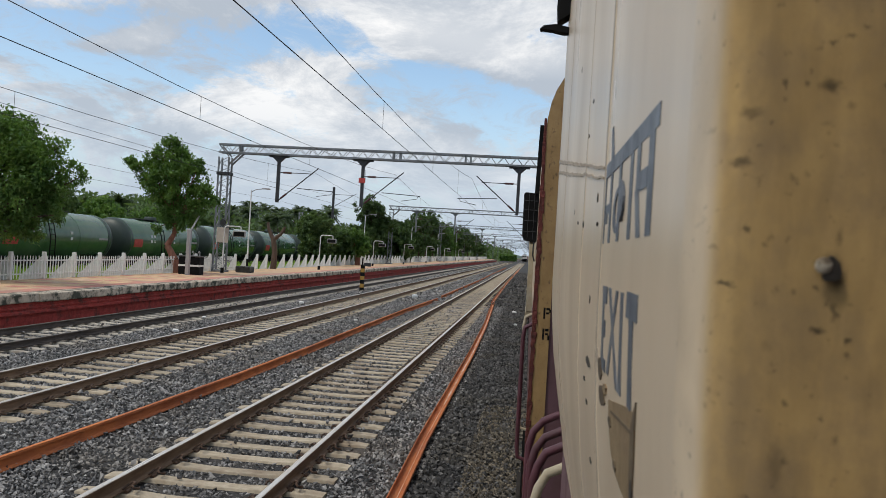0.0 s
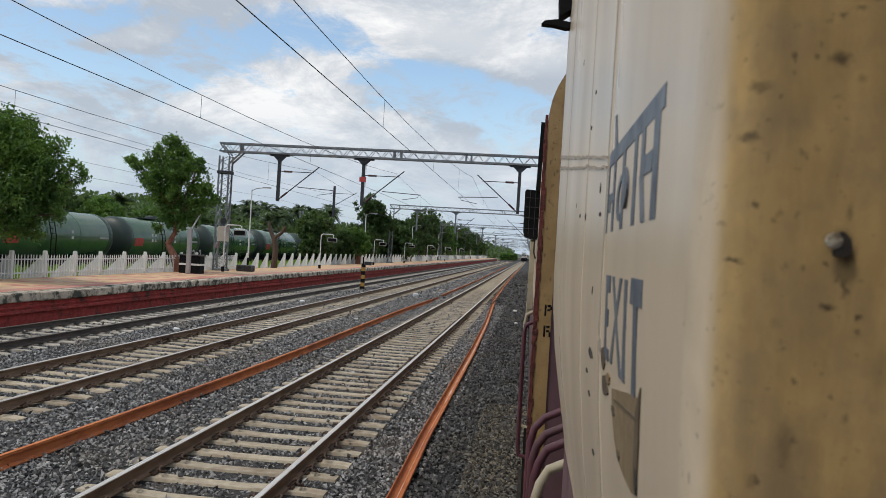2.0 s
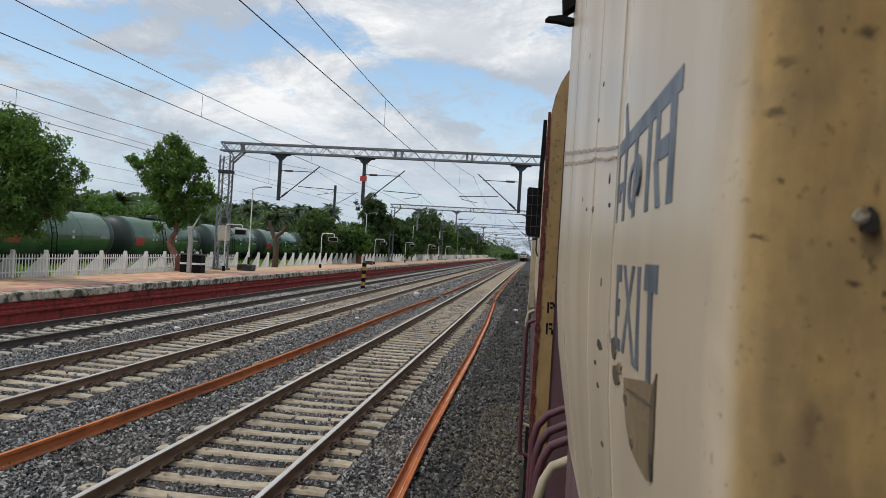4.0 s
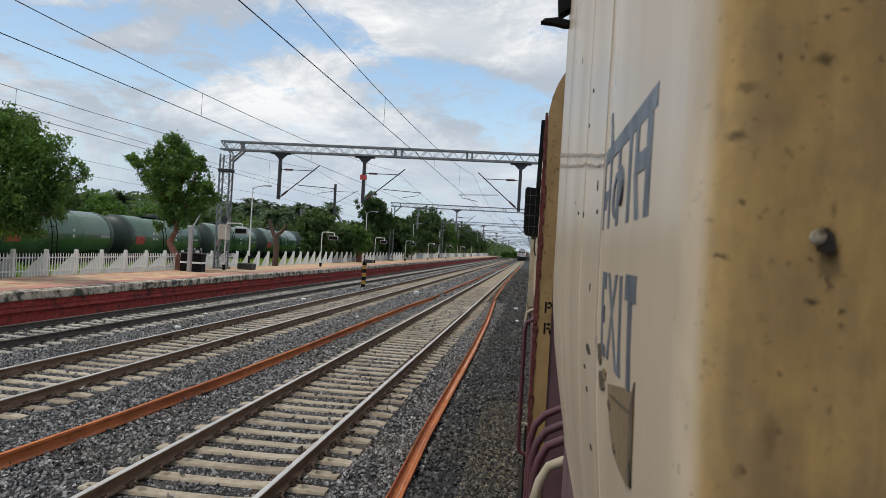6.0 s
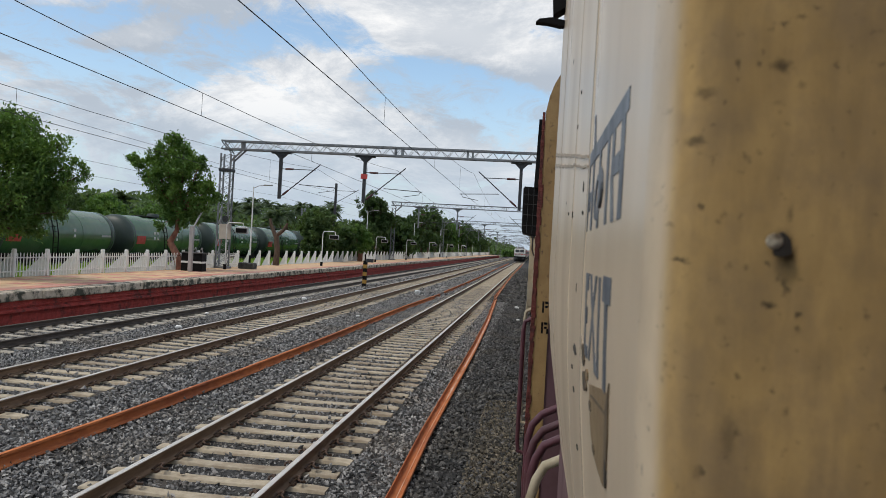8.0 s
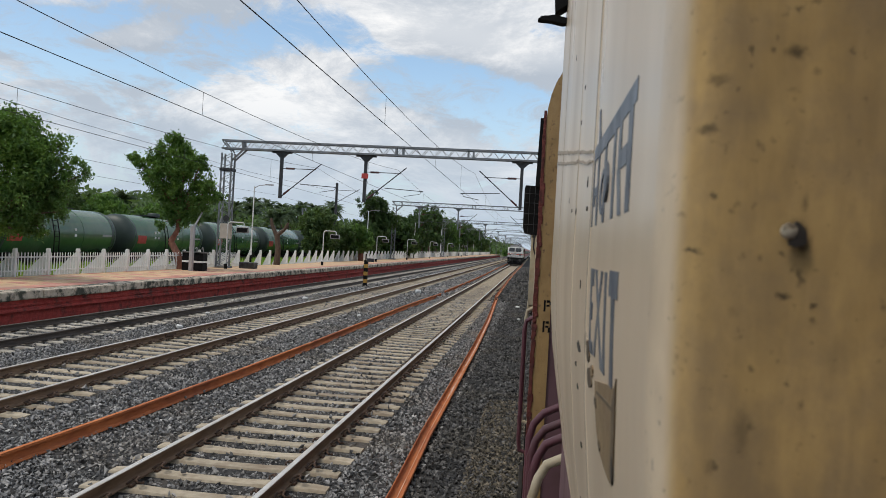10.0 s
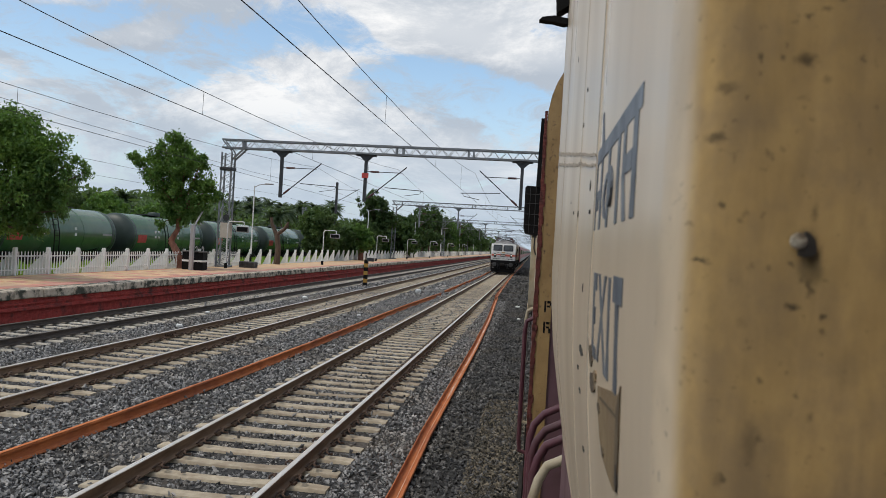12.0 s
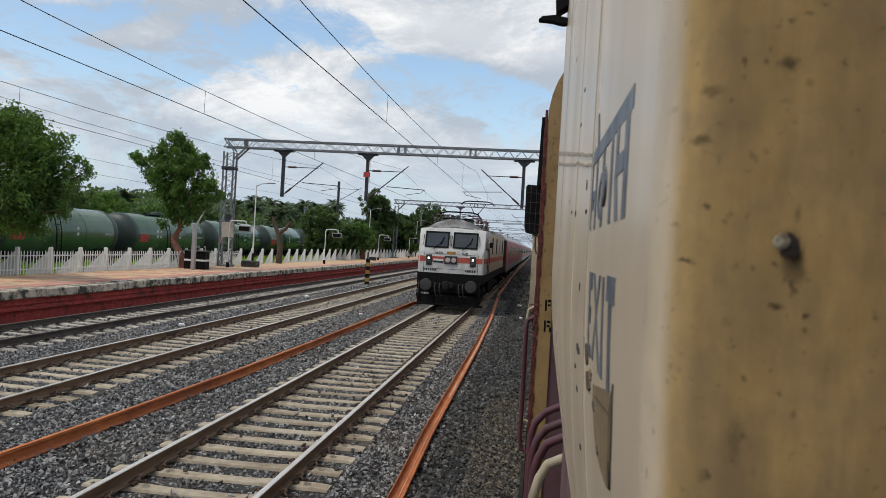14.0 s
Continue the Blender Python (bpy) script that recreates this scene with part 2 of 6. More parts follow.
M = dict(
    earth=mat("earth_and_grass", (0.11, 0.13, 0.05), (0.07, 0.10, 0.03), 0.8, 0.95, bump=0.6, bscale=9, c=(0.17, 0.13, 0.08), cscale=0.12),
    # near-black bed: shade in the gaps between stones is put into its colour
    ballast=mat("ballast_bed", (0.060, 0.058, 0.056), (0.014, 0.014, 0.014), 16, 0.95, bump=1.0, bscale=22, lo=0.40, hi=0.6, c=(0.12, 0.10, 0.08), cscale=0.5),
    # oily bed whose colour also holds the shade between the trains
    darkbed=mat("oily_shaded_ballast_bed", (0.038, 0.036, 0.033), (0.011, 0.011, 0.011), 20, 0.95, bump=1.0, bscale=22, lo=0.4, hi=0.6, c=(0.07, 0.06, 0.045), cscale=0.5),
    stone=mat("crushed_stone", (0.285, 0.276, 0.262), (0.085, 0.086, 0.088), 5, 0.62, island=0.9, c=(0.20, 0.178, 0.15), cscale=0.35, clo=0.50, chi=0.66),
    # oily stones, darkened further as shade along the standing train
    darkstone=mat("oily_shaded_stone", (0.125, 0.12, 0.114), (0.042, 0.042, 0.043), 5, 0.9, island=0.85, c=(0.10, 0.088, 0.068), cscale=0.6),
    gravel=mat("brown_fine_gravel", (0.165, 0.138, 0.098), (0.075, 0.066, 0.052), 6, 0.95, island=0.8, c=(0.11, 0.10, 0.085), cscale=0.8),
    sleeper=mat("weathered_concrete", (0.47, 0.40, 0.295), (0.35, 0.295, 0.215), 9, 0.9, bump=0.3, bscale=60, c=(0.25, 0.19, 0.13), cscale=1.6, clo=0.48, per=0.15, world=True),
    sleeper_dark=mat("grimy_concrete", (0.48, 0.44, 0.37), (0.34, 0.31, 0.26), 9, 0.9, bump=0.3, bscale=60, c=(0.20, 0.17, 0.14), cscale=1.6, per=0.2, world=True),
    rail=mat("brown_rail_steel", (0.215, 0.135, 0.078), (0.135, 0.084, 0.05), 14, 0.8, 0.0, bump=0.2, stretch=(1, 0.15, 1)),
    railtop=mat("worn_rail_head", (0.78, 0.74, 0.68), (0.62, 0.56, 0.49), 18, 0.34, 0.5, stretch=(1, 0.06, 1)),
    raildark=mat("dark_rail_steel", (0.085, 0.064, 0.05), (0.05, 0.04, 0.034), 14, 0.7, 0.2, stretch=(1, 0.15, 1)),
    railtopdark=mat("dull_rail_head", (0.24, 0.21, 0.18), (0.12, 0.10, 0.085), 18, 0.5, 0.6, stretch=(1, 0.06, 1)),
    rust=mat("fresh_orange_rust", (0.58, 0.185, 0.052), (0.42, 0.125, 0.04), 7, 0.85, bump=0.25, bscale=50, c=(0.28, 0.085, 0.04), cscale=1.1, stretch=(1, 0.3, 1)),
    rusthead=mat("scoured_rust", (0.74, 0.56, 0.44), (0.54, 0.24, 0.11), 9, 0.6, 0.2, stretch=(1, 0.15, 1)),
    clip=mat("rail_clip_steel", (0.10, 0.055, 0.032), (0.05, 0.03, 0.02), 20, 0.75),
    chipped=mat("chipped_bolt_paint", (0.46, 0.38, 0.26), (0.10, 0.07, 0.045), 180, 0.8, bump=0.5, bscale=400, c=(0.52, 0.46, 0.35), cscale=150, clo=0.45, chi=0.6),
    steel=mat("galvanised_steel", (0.22, 0.235, 0.25), (0.15, 0.165, 0.18), 5, 0.6, 0.3, c=(0.17, 0.16, 0.15), cscale=0.8),
    darksteel=mat("dark_painted_steel", (0.05, 0.052, 0.058), (0.03, 0.03, 0.033), 6, 0.6, 0.3),
    buffer=mat("greasy_buffer_steel", (0.05, 0.05, 0.05), (0.028, 0.028, 0.028), 6, 0.6, 0.0),
    buttress=mat("grey_whitewash", (0.72, 0.72, 0.70), (0.62, 0.62, 0.60), 6, 0.85, c=(0.50, 0.50, 0.46), cscale=1.2),
    wire=mat("copper_wire", (0.035, 0.03, 0.03), (0.02, 0.02, 0.02), 4, 0.6, 0.5),
    insul=mat("glazed_insulator", (0.09, 0.035, 0.03), (0.06, 0.02, 0.02), 6, 0.25),
    paver=mat("paver_buff", (0.64, 0.43, 0.25), (0.55, 0.355, 0.20), 3, 0.85, bump=0.2, bscale=40, c=(0.48, 0.35, 0.25), cscale=0.5, per=0.12, world=True),
    paverred=mat("paver_red", (0.56, 0.25, 0.19), (0.48, 0.20, 0.15), 3, 0.85, bump=0.2, bscale=40, c=(0.44, 0.28, 0.22), cscale=0.5, per=0.12, world=True),
    coping=mat("mouldy_coping", (0.62, 0.53, 0.42), (0.44, 0.37, 0.29), 5, 0.9, bump=0.4, bscale=25, c=(0.06, 0.062, 0.046), cscale=2.6, clo=0.45, chi=0.58, per=0.1, world=True),
    redwall=mat("oxide_red_wall", (0.44, 0.058, 0.045), (0.30, 0.04, 0.033), 5, 0.85, bump=1.0, bscale=14, c=(0.10, 0.03, 0.026), cscale=2.0, clo=0.5, chi=0.66),
    white=mat("whitewash", (0.80, 0.80, 0.78), (0.68, 0.68, 0.66), 6, 0.8, c=(0.40, 0.40, 0.37), cscale=1.2),
    tank=mat("tank_green", (0.055, 0.132, 0.058), (0.04, 0.10, 0.045), 1.2, 0.20, 0.0, bump=0.02, c=(0.085, 0.14, 0.075), cscale=0.35, rvar=0.06, spec=0.7),
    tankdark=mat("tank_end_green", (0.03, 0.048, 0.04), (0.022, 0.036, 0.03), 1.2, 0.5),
    red=mat("signal_red", (0.50, 0.06, 0.05), (0.40, 0.045, 0.04), 4, 0.6),
    black=mat("black_paint", (0.008, 0.008, 0.0085), (0.005, 0.005, 0.005), 7, 0.75, spec=0.15),
    underframe=mat("grimy_underframe", (0.018, 0.017, 0.016), (0.009, 0.009, 0.008), 7, 0.85, c=(0.035, 0.028, 0.022), cscale=1.5, spec=0.2),
    yellow=mat("hazard_yellow", (0.42, 0.24, 0.045), (0.30, 0.17, 0.035), 7, 0.7),
    bark=mat("bark", (0.12, 0.075, 0.05), (0.06, 0.04, 0.03), 9, 0.9, bump=0.6, bscale=25, stretch=(1, 1, 0.25)),
    barkred=mat("ochre_painted_bark", (0.26, 0.11, 0.07), (0.15, 0.065, 0.045), 6, 0.9, bump=0.6, bscale=25, stretch=(1, 1, 0.3)),
    leaf=leaf_mat("leaves", (0.056, 0.122, 0.038), (0.095, 0.18, 0.05), (0.165, 0.275, 0.05)),
    leafdark=leaf_mat("dark_leaves", (0.058, 0.100, 0.045), (0.088, 0.145, 0.055), (0.12, 0.185, 0.06)),
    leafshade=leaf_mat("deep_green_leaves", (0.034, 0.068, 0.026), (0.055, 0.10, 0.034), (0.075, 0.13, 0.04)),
    leafpale=leaf_mat("light_leaves", (0.19, 0.32, 0.055), (0.27, 0.42, 0.075), (0.13, 0.25, 0.045)),
    palm=leaf_mat("palm_fronds", (0.055, 0.09, 0.055), (0.08, 0.12, 0.07), (0.10, 0.14, 0.075)),
    cream=mat("glossy_cream_paint", (0.64, 0.52, 0.372), (0.585, 0.47, 0.333), 3, 0.32, 0.0, c=(0.50, 0.40, 0.285), cscale=2.2, clo=0.45, chi=0.75, rvar=0.06, stretch=(1, 1, 0.3), spec=0.13),
    jamb=None,
    grime=mat("dark_grime", (0.045, 0.037, 0.028), (0.025, 0.02, 0.017), 60, 0.8),
    letter=mat("slate_blue_lettering", (0.10, 0.115, 0.14), (0.075, 0.088, 0.11), 30, 0.5, c=(0.16, 0.17, 0.18), cscale=14),
    peel=mat("bare_tan_undercoat", (0.26, 0.18, 0.09), (0.20, 0.135, 0.065), 25, 0.75, bump=0.2, bscale=80, c=(0.20, 0.13, 0.07), cscale=10),
    peeldark=mat("damp_brown_undercoat", (0.11, 0.075, 0.04), (0.07, 0.05, 0.03), 40, 0.8, c=(0.16, 0.115, 0.06), cscale=18),
    # dirt in the seams; also colours the reflection lines painted on the panel
    seamdirt_reflection=mat("seam_dirt_and_reflections", (0.40, 0.33, 0.25), (0.31, 0.25, 0.185), 30, 0.7, c=(0.46, 0.385, 0.295), cscale=9),
    endwall=mat("ochre_end_wall", (0.38, 0.24, 0.095), (0.28, 0.17, 0.065), 9, 0.65, bump=0.25, bscale=60, c=(0.10, 0.06, 0.032), cscale=26, clo=0.58, chi=0.68, stretch=(1, 1, 0.7)),
    rustedge=mat("flaking_red_oxide", (0.17, 0.035, 0.025), (0.07, 0.02, 0.016), 25, 0.85, bump=0.8, bscale=40),
    maroon=mat("maroon_paint", (0.105, 0.035, 0.045), (0.085, 0.028, 0.036), 4, 0.4, c=(0.07, 0.03, 0.03), cscale=2),
    mauve=mat("faded_maroon_paint", (0.15, 0.075, 0.085), (0.12, 0.06, 0.07), 4, 0.55, c=(0.10, 0.05, 0.05), cscale=2),
    creamrail=mat("cream_handrail_paint", (0.44, 0.38, 0.27), (0.36, 0.30, 0.20), 14, 0.5, c=(0.30, 0.24, 0.15), cscale=8),
    locowhite=mat("loco_white", (0.62, 0.615, 0.59), (0.50, 0.49, 0.465), 5, 0.5, c=(0.36, 0.34, 0.31), cscale=1.2),
    lococream=mat("loco_side_cream", (0.55, 0.45, 0.30), (0.46, 0.37, 0.24), 2, 0.5, c=(0.38, 0.31, 0.21), cscale=0.7),
    locored=mat("loco_red_band", (0.50, 0.10, 0.06), (0.42, 0.08, 0.05), 3, 0.5),
    locoroof=mat("sooty_roof", (0.16, 0.155, 0.15), (0.08, 0.078, 0.076), 2, 0.7),
    hood=mat("soot_streaked_white", (0.40, 0.395, 0.385), (0.26, 0.255, 0.25), 2, 0.6, c=(0.11, 0.105, 0.10), cscale=0.9, clo=0.42, chi=0.60),
    glass=mat("dark_cab_glass", (0.05, 0.055, 0.06), (0.035, 0.04, 0.042), 2, 0.12),
    coachred=mat("coach_red", (0.40, 0.10, 0.10), (0.34, 0.085, 0.085), 1.5, 0.5, c=(0.33, 0.15, 0.15), cscale=0.6),
    coachgrey=mat("coach_grey", (0.36, 0.34, 0.34), (0.28, 0.27, 0.27), 1.5, 0.5),
    lamp=mat("lit_headlamp", (1.0, 0.97, 0.90), None, 2, 0.3, emit=1.6),
    signplate=mat("pale_sign_plate", (0.55, 0.48, 0.42), (0.46, 0.40, 0.35), 4, 0.6),
    hill=mat("hazy_hill", (0.10, 0.14, 0.12), (0.075, 0.11, 0.095), 0.02, 1.0, bump=0.0),
)



def jamb_mat():
    """Tan paint with runs, soil and soft-edged dark smudges of their own shape."""
    m = mat("soiled_tan_paint", (0.525, 0.35, 0.145), (0.43, 0.283, 0.117), 24, 0.60, bump=0.05, bscale=110, c=(0.34, 0.235, 0.12), cscale=22, clo=0.42, chi=0.66, stretch=(1, 1, 0.7), spec=0.3)
    n, l = m.node_tree.nodes, m.node_tree.links
    bs = n["Principled BSDF"]
    src = bs.inputs["Base Color"].links[0].from_socket
    tc = n.new("ShaderNodeTexCoord")
    wob = n.new("ShaderNodeTexNoise")
    wob.inputs["Scale"].default_value, wob.inputs["Detail"].default_value = 260, 4
    l.new(tc.outputs["Object"], wob.inputs["Vector"])
    wm = n.new("ShaderNodeMixRGB")
    wm.blend_type = "ADD"
    wm.inputs[0].default_value = 0.006
    l.new(tc.outputs["Object"], wm.inputs[1])
    l.new(wob.outputs["Color"], wm.inputs[2])
    shade = None
    for x, z, rx, rz, k in STAINS:
        mp = n.new("ShaderNodeMapping")
        mp.vector_type = "POINT"
        mp.inputs["Location"].default_value = (-(x + 0.003) / rx, 0, -(z + 0.003) / rz)
        mp.inputs["Scale"].default_value = (1 / rx, 0, 1 / rz)
        l.new(wm.outputs[0], mp.inputs[0])
        ln = n.new("ShaderNodeVectorMath")
        ln.operation = "LENGTH"
        l.new(mp.outputs[0], ln.inputs[0])
        r = n.new("ShaderNodeMapRange")
        r.interpolation_type = "SMOOTHSTEP"
        for key, v in (("From Min", 0.25), ("From Max", 1.35), ("To Min", 1 - k), ("To Max", 1.0)):
            r.inputs[key].default_value = v
        l.new(ln.outputs["Value"], r.inputs[0])
        if shade is None:
            shade = r.outputs[0]
        else:
            mu = n.new("ShaderNodeMath")
            mu.operation = "MULTIPLY"
            l.new(shade, mu.inputs[0])
            l.new(r.outputs[0], mu.inputs[1])
            shade = mu.outputs[0]
    # fine specks everywhere
    sp = n.new("ShaderNodeTexNoise")
    sp.inputs["Scale"].default_value, sp.inputs["Detail"].default_value = 150, 2
    l.new(tc.outputs["Object"], sp.inputs["Vector"])
    r = n.new("ShaderNodeMapRange")
    for key, v in (("From Min", 0.65), ("From Max", 0.78), ("To Min", 1.0), ("To Max", 0.5)):
        r.inputs[key].default_value = v
    l.new(sp.outputs[0], r.inputs[0])
    mu = n.new("ShaderNodeMath")
    mu.operation = "MULTIPLY"
    l.new(shade, mu.inputs[0])
    l.new(r.outputs[0], mu.inputs[1])
    # the tan coat thins into the cream of the side round the corner
    sp2 = n.new("ShaderNodeSeparateXYZ")
    l.new(tc.outputs["Object"], sp2.inputs[0])
    fade = n.new("ShaderNodeMapRange")
    fade.interpolation_type = "SMOOTHSTEP"
    fade.inputs["From Min"].default_value, fade.inputs["From Max"].default_value = 0.3850, 0.4010
    l.new(sp2.outputs[1], fade.inputs[0])
    cr = n.new("ShaderNodeMixRGB")
    l.new(fade.outputs[0], cr.inputs[0])
    l.new(src, cr.inputs[1])
    cr.inputs[2].default_value = (0.61, 0.49, 0.345, 1)
    src = cr.outputs[0]
    # paint runs: slow vertical streaks, lighter and darker than the coat
    rm = n.new("ShaderNodeMapping")
    rm.inputs["Scale"].default_value = (90, 1, 16)
    l.new(tc.outputs["Object"], rm.inputs[0])
    rn = n.new("ShaderNodeTexNoise")
    rn.inputs["Scale"].default_value, rn.inputs["Detail"].default_value, rn.inputs["Distortion"].default_value = 1.0, 4, 0.6
    l.new(rm.outputs[0], rn.inputs["Vector"])
    rr = n.new("ShaderNodeMapRange")
    for key, v in (("From Min", 0.35), ("From Max", 0.68), ("To Min", 0.92), ("To Max", 1.09)):
        rr.inputs[key].default_value = v
    l.new(rn.outputs[0], rr.inputs[0])
    rv = n.new("ShaderNodeVectorMath")
    rv.operation = "SCALE"
    l.new(src, rv.inputs[0])
    l.new(rr.outputs[0], rv.inputs["Scale"])
    src = rv.outputs[0]
    gloss = n.new("ShaderNodeMapRange")
    gloss.inputs["To Min"].default_value, gloss.inputs["To Max"].default_value = 0.60, 0.34
    l.new(fade.outputs[0], gloss.inputs[0])
    l.new(gloss.outputs[0], bs.inputs["Roughness"])
    bs.inputs["Specular IOR Level"].default_value = 0.16
    mx = n.new("ShaderNodeMixRGB")
    l.new(mu.outputs[0], mx.inputs[0])
    mx.inputs[1].default_value = (0.055, 0.045, 0.03, 1)
    l.new(src, mx.inputs[2])
    l.new(mx.outputs[0], bs.inputs["Base Color"])
    return m


# smudges on the jamb: x, z, half width, half height, strength
STAINS = [
    (0.1301, 2.7883, 0.00662, 0.00662, 0.6),
    (0.1263, 2.8742, 0.00506, 0.00350, 0.75),
    (0.0890, 2.8368, 0.00467, 0.00273, 0.65),
    (0.0923, 2.8604, 0.00584, 0.00312, 0.5),
    (0.1118, 2.6922, 0.00389, 0.01168, 0.35),
    (0.1260, 2.7587, 0.00389, 0.00156, 0.6),
    (0.1063, 2.8746, 0.00156, 0.00273, 0.65),
    (0.0932, 2.8044, 0.00175, 0.00195, 0.7),
    (0.1335, 2.7668, 0.00156, 0.00428, 0.55),
    (0.0858, 2.7778, 0.00273, 0.00156, 0.6),
    (0.1253, 2.7782, 0.00234, 0.00175, 0.6),
    (0.1261, 2.8946, 0.00253, 0.00136, 0.6),
    (0.1161, 2.8754, 0.00175, 0.00156, 0.6),
    (0.1335, 2.8027, 0.00156, 0.00389, 0.45),
    (0.1800, 2.7223, 0.00156, 0.00273, 0.5),
    (0.1398, 2.7540, 0.00156, 0.00273, 0.45),
    (0.1008, 2.6740, 0.00156, 0.00195, 0.5),
    (0.1521, 2.7313, 0.00779, 0.01168, 0.15),
    (0.1399, 2.9022, 0.00195, 0.00136, 0.5),
    (0.0844, 2.7775, 0.0026, 0.0012, 0.6),
    (0.0889, 2.7764, 0.0024, 0.0009, 0.4),
    (0.1286, 2.7575, 0.0028, 0.0013, 0.55),
    (0.1401, 2.7543, 0.0015, 0.0022, 0.55),
    (0.1405, 2.7469, 0.0016, 0.0018, 0.5),
    (0.1145, 2.7217, 0.0017, 0.0018, 0.5),
    (0.1309, 2.7164, 0.0015, 0.0011, 0.5),
    (0.1155, 2.7761, 0.0018, 0.0020, 0.4),
    (0.1047, 2.7492, 0.0030, 0.0026, 0.22),
    (0.0986, 2.6734, 0.0030, 0.0040, 0.35),
    (0.1357, 2.8648, 0.0020, 0.0018, 0.35),
    (0.1510, 2.8747, 0.0015, 0.0015, 0.45),
    (0.1341, 2.8979, 0.0026, 0.0014, 0.5),
    (0.1071, 2.8679, 0.0014, 0.0015, 0.35),
    (0.0780, 2.8543, 0.0018, 0.0018, 0.25),
    (0.1109, 2.8000, 0.0014, 0.0012, 0.3),
    (0.0808, 2.7949, 0.0018, 0.0012, 0.35),
    (0.1335, 2.7830, 0.0040, 0.0060, 0.75),
]
M["jamb"] = jamb_mat()

# ---------------------------------------------------------------- mesh helpers


class MB:
    """Collects vertices and faces for one part."""

    def __init__(self):
        self.v, self.f = [], []

    def add(self, vs, fs):
        k = len(self.v)
        self.v += [tuple(p) for p in vs]
        self.f += [tuple(i + k for i in f) for f in fs]
        return self

    def box(self, x0, x1, y0, y1, z0, z1, ch=0.0):
        c, hs = ((x0 + x1) / 2, (y0 + y1) / 2, (z0 + z1) / 2), (abs(x1 - x0) / 2, abs(y1 - y0) / 2, abs(z1 - z0) / 2)
        if not ch:
            vs = [(x, y, z) for x in (x0, x1) for y in (y0, y1) for z in (z0, z1)]
            return self.add(vs, [(0, 1, 3, 2), (4, 6, 7, 5), (0, 4, 5, 1), (2, 3, 7, 6), (0, 2, 6, 4), (1, 5, 7, 3)])
        ch = min(ch, min(hs) * 0.45)
        vs, ix = [], {}
        for s in [(a, b, d) for a in (-1, 1) for b in (-1, 1) for d in (-1, 1)]:
            for ax in range(3):
                ix[s, ax] = len(vs)
                vs.append(tuple(c[i] + s[i] * (hs[i] if i == ax else hs[i] - ch) for i in range(3)))
        fs = []
        for ax in range(3):
            u, w = [i for i in range(3) if i != ax]
            for sg in (-1, 1):
                q = []
                for a, b in ((-1, -1), (1, -1), (1, 1), (-1, 1)):
                    s = [0, 0, 0]
                    s[ax], s[u], s[w] = sg, a, b
                    q.append(ix[tuple(s), ax])
                fs.append(tuple(q))
            for a in (-1, 1):
                for b in (-1, 1):
                    s0, s1 = [0, 0, 0], [0, 0, 0]
                    s0[ax], s1[ax] = -1, 1
                    s0[u] = s1[u] = a
                    s0[w] = s1[w] = b
                    fs.append((ix[tuple(s0), u], ix[tuple(s1), u], ix[tuple(s1), w], ix[tuple(s0), w]))
        for s in [(a, b, d) for a in (-1, 1) for b in (-1, 1) for d in (-1, 1)]:
            fs.append(tuple(ix[s, k] for k in range(3)))
        return self.add(vs, fs)

    def prism(self, poly, axis, a, b, cap=True):
        """Polygon of (u, w) swept along axis x, y or z from a to b."""
        def place(u, w, t):
            return {"x": (t, u, w), "y": (u, t, w), "z": (u, w, t)}[axis]
        n = len(poly)
        vs = [place(u, w, a) for u, w in poly] + [place(u, w, b) for u, w in poly]
        fs = [(i, (i + 1) % n, n + (i + 1) % n, n + i) for i in range(n)]
        if cap:
            fs += [tuple(range(n))[::-1], tuple(range(n, 2 * n))]
        return self.add(vs, fs)

    def tube(self, pts, r, n=8, r1=None, cap=True):
        pts = [Vector(p) for p in pts]
        m = len(pts)
        vs, fs = [], []
        side = None
        for i, p in enumerate(pts):
            d = (pts[min(i + 1, m - 1)] - pts[max(i - 1, 0)]).normalized()
            if side is None:
                side = d.orthogonal().normalized()
            side = (side - d * side.dot(d)).normalized()
            other = d.cross(side)
            rad = r if r1 is None else r + (r1 - r) * i / (m - 1)
            for k in range(n):
                a = 2 * math.pi * k / n
                vs.append(p + side * math.cos(a) * rad + other * math.sin(a) * rad)
        for i in range(m - 1):
            for k in range(n):
                fs.append((i * n + k, i * n + (k + 1) % n, (i + 1) * n + (k + 1) % n, (i + 1) * n + k))
        if cap:
            fs += [tuple(range(n))[::-1], tuple(range((m - 1) * n, m * n))]
        return self.add(vs, fs)

    def bar(self, p, q, w, d=None):
        """Square bar between two points."""
        p, q = Vector(p), Vector(q)
        d = d or w
        t = (q - p).normalized()
        ref = Vector((0, 0, 1)) if abs(t.z) < 0.9 else Vector((0, 1, 0))
        s = t.cross(ref).normalized()
        u = s.cross(t)
        vs = [e + s * a * w / 2 + u * b * d / 2 for e in (p, q) for a, b in ((-1, -1), (1, -1), (1, 1), (-1, 1))]
        return self.add(vs, [(0, 1, 2, 3), (4, 7, 6, 5), (0, 4, 5, 1), (1, 5, 6, 2), (2, 6, 7, 3), (3, 7, 4, 0)])

    def lathe(self, prof, c, axis="z", n=16):
        """Profile of (radius, along) turned round an axis through c."""
        vs, fs = [], []
        for r, t in prof:
            for k in range(n):
                a = 2 * math.pi * k / n
                u, w = r * math.cos(a), r * math.sin(a)
                q = {"x": (t, u, w), "y": (u, t, w), "z": (u, w, t)}[axis]
                vs.append((c[0] + q[0], c[1] + q[1], c[2] + q[2]))
